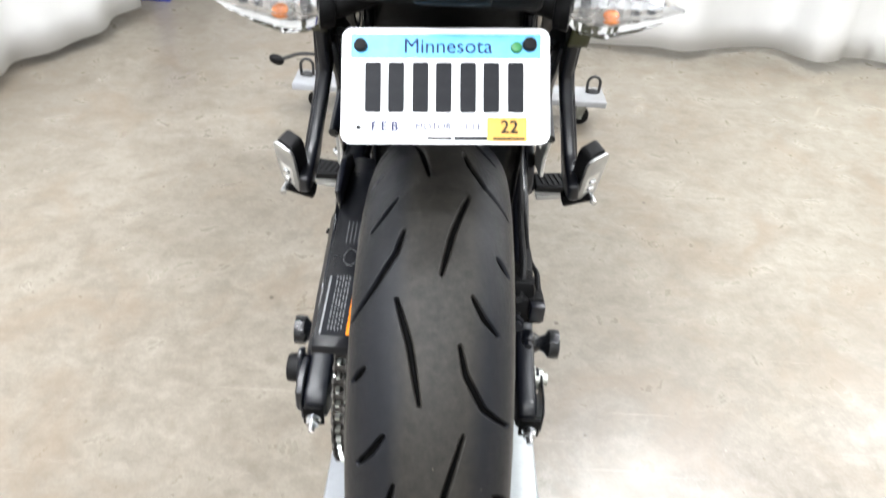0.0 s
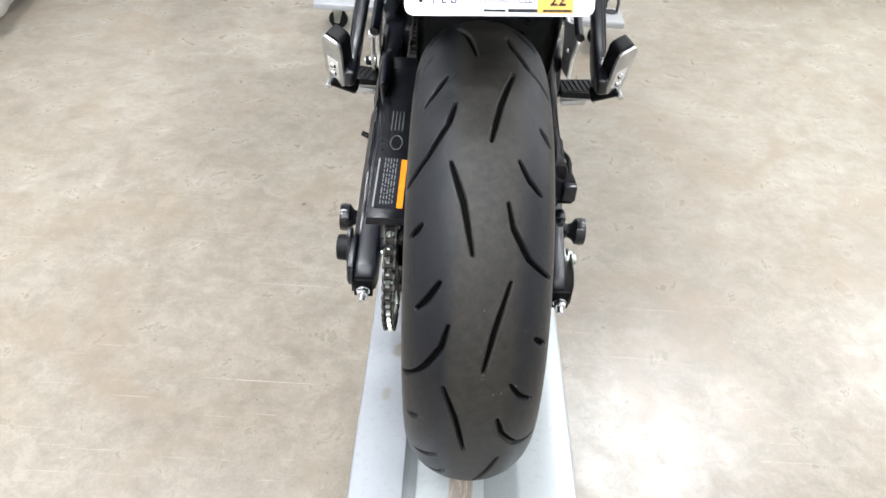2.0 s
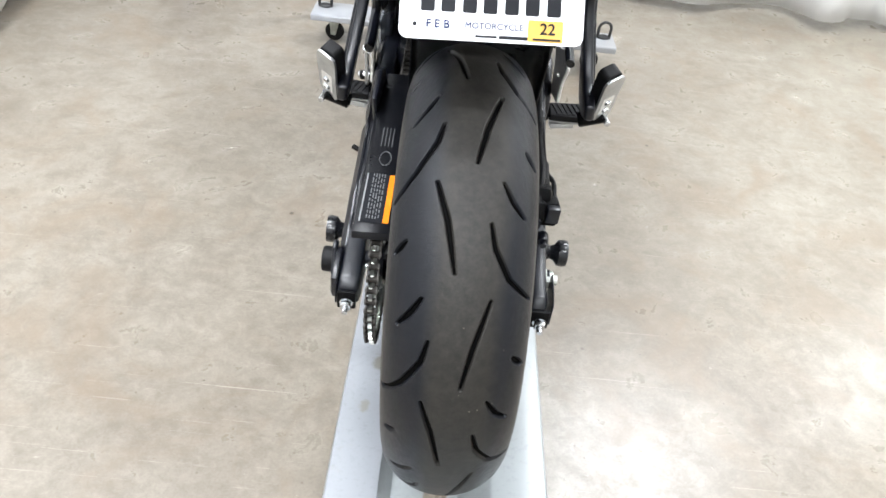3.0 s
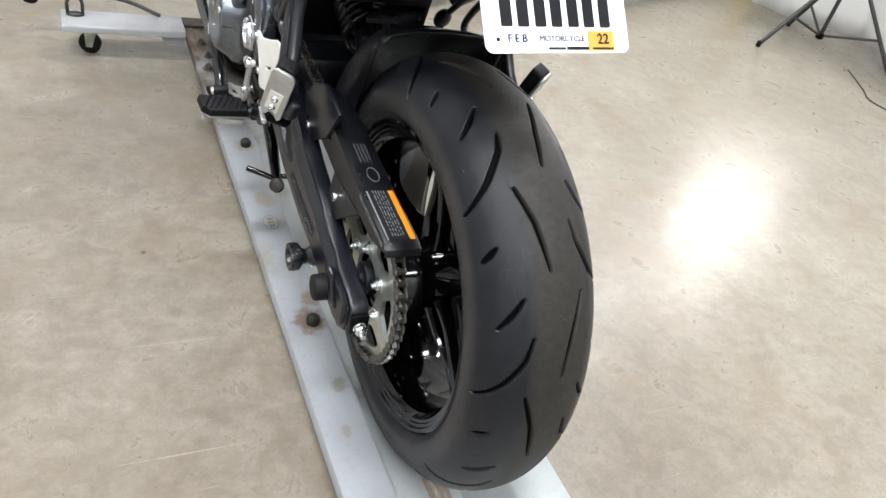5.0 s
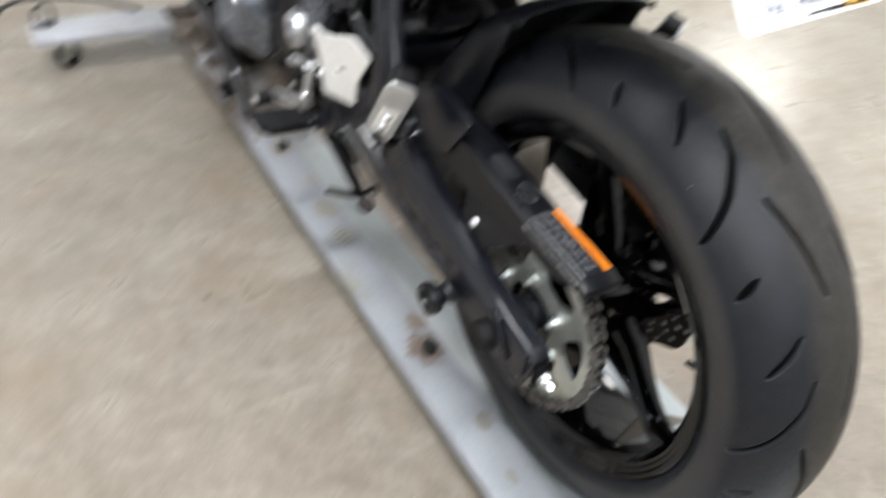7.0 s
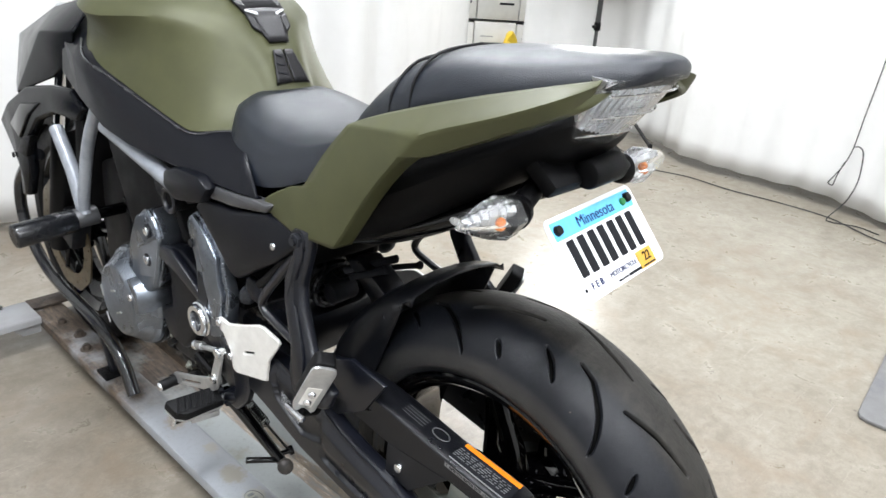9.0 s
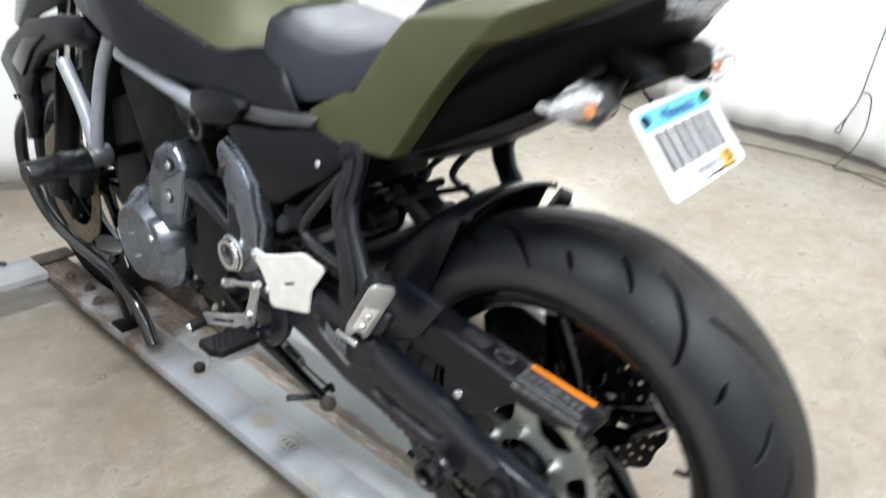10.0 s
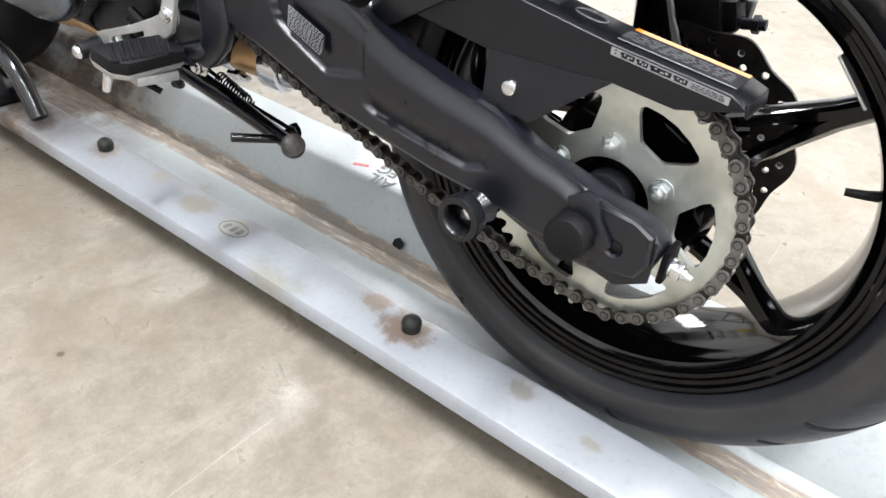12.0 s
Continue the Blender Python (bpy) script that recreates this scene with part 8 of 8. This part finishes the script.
def footrests():
    hg = [(0.500, 0.500), (0.496, 0.511), (0.487, 0.514), (0.463, 0.512), (0.424, 0.525), (0.384, 0.541), (0.372, 0.542), (0.338, 0.534), (0.333, 0.528), (0.346, 0.508), (0.361, 0.486), (0.364, 0.468), (0.366, 0.449), (0.372, 0.446), (0.444, 0.429), (0.453, 0.434), (0.460, 0.466), (0.478, 0.488)]
    slot = [(0.4225, 0.4785), (0.396, 0.4885), (0.394, 0.4845), (0.4205, 0.4745)]
    guard = plate(bmesh.new(), hg, [slot], -0.156, -0.150, 0.0015)
    for v in guard.verts:
        v.co.x += 0.08 * max(0.0, 0.45 - v.co.y)
    ob = part("heel_guard", guard, M["heel"], BIKE, "pale aluminium heel guard plate")
    for y, z in ((0.4575, 0.4545), (0.4870, 0.5045)):
        part("screw", rod(bmesh.new(), (-0.156, y, z), (-0.1605, y, z), 0.0072, 0.0055, 16, 0.0014), M["chrome"], ob)
    right = part("heel_guard", plate(bmesh.new(), hg, [slot], mirror(-0.156), mirror(-0.150), 0.0015), M["heel"], BIKE, "pale aluminium heel guard plate")
    for s in (1, -1):
        def X(x):
            return x if s == 1 else mirror(x)
        par = ob if s == 1 else right
        part("mount", prism(bmesh.new(), [(0.505, 0.475), (0.465, 0.455), (0.425, 0.430), (0.420, 0.40), (0.432, 0.372), (0.462, 0.343), (0.480, 0.346), (0.464, 0.385), (0.470, 0.43), (0.505, 0.455)], *sorted((X(-0.150), X(-0.132))), 0.006, 3), M["satin"], par)
        # folding rider footrest
        a, b = Vector((X(-0.151), 0.493, 0.358)), Vector((X(-0.250), 0.504, 0.360))
        d = (b - a).normalized()
        w = d.cross(Vector((0, 0, 1))).normalized()
        if w.y < 0:
            w = -w
        up = d.cross(w)
        if up.z < 0:
            up = -up

        # the pad is rolled back towards the rider's heel
        w, up = w * math.cos(0.30) + up * math.sin(0.30), up * math.cos(0.30) - w * math.sin(0.30)

        def footprint(z0, z1, low, high, mat, name, label, parent):
            bm = bmesh.new()
            rings = []
            for lift, scale in ((z0, low), (z1, high)):
                ring = []
                for f, h in ((0.10, -0.020), (0.78, -0.026), (0.93, -0.016), (1.0, 0.010), (0.985, 0.017), (0.10, 0.018)):
                    ring.append(a.lerp(b, 0.5 + (f - 0.5) * (0.5 + 0.5 * scale)) + w * h * scale + up * lift)
                rings.append(ring)
            loft(bm, rings)
            bmesh.ops.recalc_face_normals(bm, faces=bm.faces)
            soften(bm, 0.002, 2, 30)
            return part(name, bm, mat, parent, label)

        peg = footprint(-0.010, 0.0, 0.80, 1.0, M["alu"], "rider_footrest", "aluminium rider footrest with a rubber pad", BIKE)
        footprint(0.0002, 0.014, 1.0, 0.90, M["rubber"], "rubber_pad", "black ribbed rubber pad", peg)
        for k in range(7):
            p = a.lerp(b, 0.22 + 0.1 * k) + up * 0.0140
            bar = rod(bmesh.new(), p - w * 0.016 + d * 0.005, p + w * 0.012 - d * 0.004, 0.0022, n=8)
            part("rib", rod(bar, p - w * 0.016 + d * 0.0015, p - w * 0.016 + d * 0.0085, 0.0022, n=8), M["rubber"], peg)
        part("pivot_arm", rod(bmesh.new(), (X(-0.141), 0.462, 0.366), a - up * 0.004, 0.010, 0.009, 14, 0.002), M["satin"], peg)
        part("pivot_fork", rod(rod(bmesh.new(), a + d * 0.012 - up * 0.005, a - d * 0.022 - up * 0.004, 0.011, 0.013, 14, 0.002), a + w * 0.017 - up * 0.004, a - w * 0.017 - up * 0.004, 0.006, n=12), M["satin"], peg)
        part("feeler", rod(bmesh.new(), a.lerp(b, 0.86) - up * 0.012, a.lerp(b, 0.88) - up * 0.034, 0.0055, 0.0045, 12, 0.001), M["chrome"], peg, "bright feeler under the footrest")
        part("weight", box(bmesh.new(), a.lerp(b, 0.40) - w * 0.010 - up * 0.019, (0.048, 0.020, 0.011), (0, 2 * s, -8 * s), 0.002), M["alu"], peg)
    # gear lever on the left: a flat slotted arm, an upright and a link rod
    arm = [(0.636, 0.338), (0.630, 0.346), (0.560, 0.372), (0.515, 0.392), (0.500, 0.400), (0.484, 0.440), (0.478, 0.466), (0.464, 0.468), (0.462, 0.452), (0.474, 0.412), (0.482, 0.384), (0.500, 0.370), (0.560, 0.350), (0.624, 0.326)]
    cut = [(0.604, 0.346), (0.560, 0.3625), (0.535, 0.372), (0.535, 0.366), (0.560, 0.3555), (0.604, 0.339)]
    lev = part("gear_lever", plate(bmesh.new(), arm, [cut], -0.172, -0.166, 0.001), M["alu"], BIKE, "slotted aluminium gear lever")
    part("toe_piece", rod(rod(bmesh.new(), (-0.158, 0.631, 0.331), (-0.200, 0.630, 0.327), 0.0100, n=18, bevel=0.002), (-0.170, 0.631, 0.330), (-0.176, 0.631, 0.3295), 0.0112, n=18), M["rubber"], lev, "black rubber toe piece")
    part("toe_tip", rod(bmesh.new(), (-0.200, 0.630, 0.327), (-0.2045, 0.630, 0.3265), 0.0088, 0.006, 16, 0.001), M["chrome"], lev)
    part("toe_collar", rod(bmesh.new(), (-0.1595, 0.631, 0.331), (-0.1545, 0.631, 0.3315), 0.0092, n=16, bevel=0.001), M["chrome"], lev)
    part("shift_rod", rod(rod(bmesh.new(), (-0.164, 0.474, 0.458), (-0.145, 0.590, 0.412), 0.0046, n=12), (-0.150, 0.560, 0.424), (-0.145, 0.590, 0.412), 0.0075, n=8), M["alu"], lev)
    part("shift_joint", ball(bmesh.new(), (-0.145, 0.592, 0.411), 0.0095), M["chrome"], lev)
    part("lever_bolt", hexbolt(bmesh.new(), (-0.164, 0.488, 0.402), (-1, 0, 0), 0.0095, 0.009, 0.014), M["chrome"], lev)
    part("upper_joint", rod(bmesh.new(), (-0.160, 0.471, 0.460), (-0.176, 0.471, 0.460), 0.0085, n=14, bevel=0.0015), M["chrome"], lev)
    # side stand, folded up
    st = part("side_stand", tube(bmesh.new(), [(-0.103, 0.575, 0.302), (-0.118, 0.46, 0.298), (-0.133, 0.352, 0.2925)], [0.0125, 0.0110, 0.0085], 14, 6), M["gloss"], BIKE, "black side stand, folded up")
    part("foot", ball(rod(bmesh.new(), (-0.1335, 0.342, 0.2890), (-0.1385, 0.336, 0.2965), 0.0128, 0.0132, 30, 0.002), (-0.1380, 0.3366, 0.2958), (0.0122, 0.0122, 0.0032), (40, -34, 0), 20, 8), M["foot_steel"], st, "round worn brown steel foot")
    part("tang", rod(bmesh.new(), (-0.129, 0.358, 0.2915), (-0.180, 0.386, 0.3005), 0.0048, 0.0052, 12, 0.001), M["gloss"], st)
    part("stop", rod(rod(bmesh.new(), (-0.124, 0.378, 0.287), (-0.104, 0.370, 0.290), 0.0045, n=12), (-0.107, 0.371, 0.2895), (-0.100, 0.369, 0.2905), 0.0085, n=16, bevel=0.001), M["gloss"], st)
    part("stand_bolt", hexbolt(bmesh.new(), (-0.112, 0.520, 0.322), (-1, 0, 0), 0.009, 0.008, 0.013), M["chrome"], st)
    part("stand_bracket", prism(bmesh.new(), [(0.58, 0.37), (0.60, 0.33), (0.55, 0.305), (0.51, 0.32), (0.52, 0.37)], -0.100, -0.080, 0.005, 2), M["satin"], st)
    bm = tube(bmesh.new(), [Vector((-0.0926, 0.512, 0.3035)).lerp(Vector((-0.0916, 0.463, 0.288)), k / 88) + 0.0085 * Vector((math.cos(2 * math.pi * k / 8), 0.15 * math.sin(2 * math.pi * k / 8), math.sin(2 * math.pi * k / 8))) for k in range(89)], 0.0013, 6, 1)
    part("spring", bm, M["gloss"], st, "black return spring")
    for p, q in (((-0.0926, 0.512, 0.3035), (-0.096, 0.545, 0.315)), ((-0.0916, 0.463, 0.288), (-0.106, 0.372, 0.290))):
        part("spring_hook", rod(bmesh.new(), p, q, 0.0026, n=8), M["gloss"], st)


def front_end():
    FA = (CX, 1.41, 0.336)
    hub = part("front_wheel", lathe(bmesh.new(), [(-0.055, 0.012), (-0.055, 0.03), (0.055, 0.03), (0.055, 0.012)], FA, 36), M["gloss"], BIKE, "black front wheel")
    prof = [(-0.045, 0.219), (-0.058, 0.232), (-0.060, 0.25)] + [(0.060 * math.sin(a), 0.252 + 0.048 * math.cos(a)) for a in np.linspace(-1.35, 1.35, 19)] + [(0.060, 0.25), (0.058, 0.232), (0.045, 0.219)]
    part("tyre", lathe(bmesh.new(), prof, FA, 96, closed=True), M["rubber"], hub, "black front tyre")
    part("rim", lathe(bmesh.new(), [(-0.050, 0.224), (-0.050, 0.214), (-0.030, 0.198), (0.030, 0.198), (0.050, 0.214), (0.050, 0.224), (0.03, 0.21), (-0.03, 0.21)], FA, 96, closed=True), M["gloss"], hub)
    for k in range(5):
        a = radians(20 + 72 * k)
        part("spoke", rod(bmesh.new(), (CX, FA[1] + 0.025 * math.cos(a), FA[2] + 0.025 * math.sin(a)), (CX, FA[1] + 0.202 * math.cos(a + 0.12), FA[2] + 0.202 * math.sin(a + 0.12)), 0.016, 0.010, 10), M["gloss"], hub)
    for x in (-0.062, 0.092):
        outer = [(FA[1] + (0.148 + 0.003 * math.cos(10 * q)) * math.cos(q), FA[2] + (0.148 + 0.003 * math.cos(10 * q)) * math.sin(q)) for q in np.linspace(0, 2 * math.pi, 101)[:-1]]
        holes = [disc_points((FA[1], FA[2]), 0.105, 40)] + [disc_points((FA[1] + r * math.cos(q), FA[2] + r * math.sin(q)), 0.0038, 8) for k in range(24) for r, q in (((0.138, 0.120, 0.129)[k % 3], 2 * math.pi * k / 24),)]
        disc = part("brake_disc", plate(bmesh.new(), outer, holes, x, x + 0.004), M["gold_disc"], hub, "drilled front brake disc")
        for k in range(5):
            q = 2 * math.pi * k / 5
            part("carrier_arm", rod(bmesh.new(), (x + 0.004, FA[1] + 0.03 * math.cos(q), FA[2] + 0.03 * math.sin(q)), (x + 0.004, FA[1] + 0.108 * math.cos(q), FA[2] + 0.108 * math.sin(q)), 0.006, n=8), M["gloss"], disc)
    for s in (1, -1):
        x = CX - s * 0.098
        fork = part("fork_leg", rod(bmesh.new(), (x, 1.395, 0.32), (x, 1.26, 0.66), 0.027, n=24, bevel=0.003), M["black_engine"], BIKE, "black front fork leg")
        part("stanchion", rod(bmesh.new(), (x, 1.262, 0.655), (x, 1.155, 0.925), 0.021, n=24), M["chrome"], fork)
        part("caliper", box(bmesh.new(), (x + s * 0.012, 1.30, 0.395), (0.05, 0.06, 0.10), (22, 0, 0), 0.010), M["darkmetal"], fork)
        part("axle_lug", rod(bmesh.new(), (x - s * 0.03, 1.41, 0.336), (x + s * 0.03, 1.41, 0.336), 0.022, n=20, bevel=0.003), M["darkmetal"], fork)
    bm = bmesh.new()
    rings = []
    for deg in range(20, 151, 10):
        a = radians(deg)
        rings.append([bm.verts.new((CX + x, FA[1] + r * math.cos(a), FA[2] + r * math.sin(a))) for x, r in ((-0.072, 0.285), (-0.066, 0.312), (-0.035, 0.322), (0, 0.325), (0.035, 0.322), (0.066, 0.312), (0.072, 0.285))])
    for a, b in zip(rings, rings[1:]):
        for k in range(6):
            bm.faces.new((a[k], a[k + 1], b[k + 1], b[k]))
    mg = part("front_mudguard", bm, M["plastic"], BIKE, "black front mudguard", 50)
    mg.modifiers.new("thick", "SOLIDIFY").thickness = 0.003
    part("radiator", box(bmesh.new(), (CX, 1.115, 0.60), (0.26, 0.04, 0.26), (14, 0, 0), 0.006), M["black_engine"], BIKE, "black radiator")
    for s in (1, -1):
        def X(x):
            return x if s == 1 else mirror(x)
        sh = part("radiator_shroud", prism(bmesh.new(), [(1.40, 0.655), (1.335, 0.705), (1.20, 0.765), (1.06, 0.790), (0.955, 0.800), (0.905, 0.772), (0.94, 0.742), (1.06, 0.735), (1.16, 0.700), (1.235, 0.640), (1.245, 0.565), (1.285, 0.500), (1.325, 0.490), (1.315, 0.560), (1.355, 0.610)], *sorted((X(-0.172), X(-0.150))), 0.007, 3), M["cowl"], BIKE, "black angular radiator shroud")
        part("shroud_vane", prism(bmesh.new(), [(1.315, 0.665), (1.225, 0.725), (1.12, 0.745), (1.19, 0.705), (1.265, 0.64)], *sorted((X(-0.178), X(-0.168))), 0.004, 2), M["gloss"], sh)
        part("shroud_vane", prism(bmesh.new(), [(1.305, 0.60), (1.255, 0.645), (1.20, 0.66), (1.245, 0.60)], *sorted((X(-0.176), X(-0.160))), 0.004, 2), M["plastic"], sh)
        part("shroud_bolt", rod(bmesh.new(), (X(-0.172), 1.335, 0.585), (X(-0.176), 1.335, 0.585), 0.006, n=14, bevel=0.001), M["rubber"], sh)
        bm = bmesh.new()
        v = {k: bm.verts.new((X(x), y, z)) for k, (x, y, z) in {"t1": (-0.115, 1.132, 0.930), "t2": (-0.105, 0.945, 0.972), "r2": (-0.166, 0.925, 0.908), "r1": (-0.168, 1.080, 0.890), "b1": (-0.168, 1.262, 0.742), "b2": (-0.166, 1.050, 0.806),
                                                                    "b3": (-0.160, 0.960, 0.855), "f1": (-0.115, 1.360, 0.850), "f2": (-0.12, 1.420, 0.725), "f3": (-0.13, 1.319, 0.705), "m1": (-0.150, 1.230, 0.845)}.items()}
        for ring in (("t1", "t2", "r2", "r1"), ("r1", "r2", "b3", "b2"), ("r1", "b2", "b1"), ("t1", "r1", "m1"), ("r1", "b1", "m1"), ("t1", "m1", "f1"), ("m1", "b1", "f2", "f1"), ("b1", "f3", "f2")):
            bm.faces.new([v[k] for k in ring])
        ob = part("tank_cowl", bm, M["cowl"], BIKE, "black faceted cowl ahead of the tank", 30)
        ob.modifiers.new("thick", "SOLIDIFY").thickness = 0.006
        mod = ob.modifiers.new("edge", "BEVEL")
        mod.width, mod.segments, mod.limit_method, mod.angle_limit = 0.006, 3, "ANGLE", radians(15)
    part("head_stock", rod(bmesh.new(), (CX, 1.18, 0.86), (CX, 1.12, 1.0), 0.035, n=24), M["satin"], BIKE)


M["cowl"] = mottled("smooth_black_plastic", (0.0022, 0.0026, 0.0036), (0.0038, 0.0043, 0.0058), 50, (0.16, 0.24), spec=0.09, bump=0.02, bump_scale=1400)
M["black_engine"] = mottled("black_engine_paint", (0.003, 0.003, 0.0036), (0.005, 0.005, 0.0056), 40, (0.42, 0.58), spec=0.15, bump=0.1)
M["gold_disc"] = mottled("bronze_disc_steel", (0.12, 0.095, 0.055), (0.17, 0.135, 0.085), 40, (0.3, 0.4), metal=0.8, bump=0.02)
engine()
footrests()
front_end()
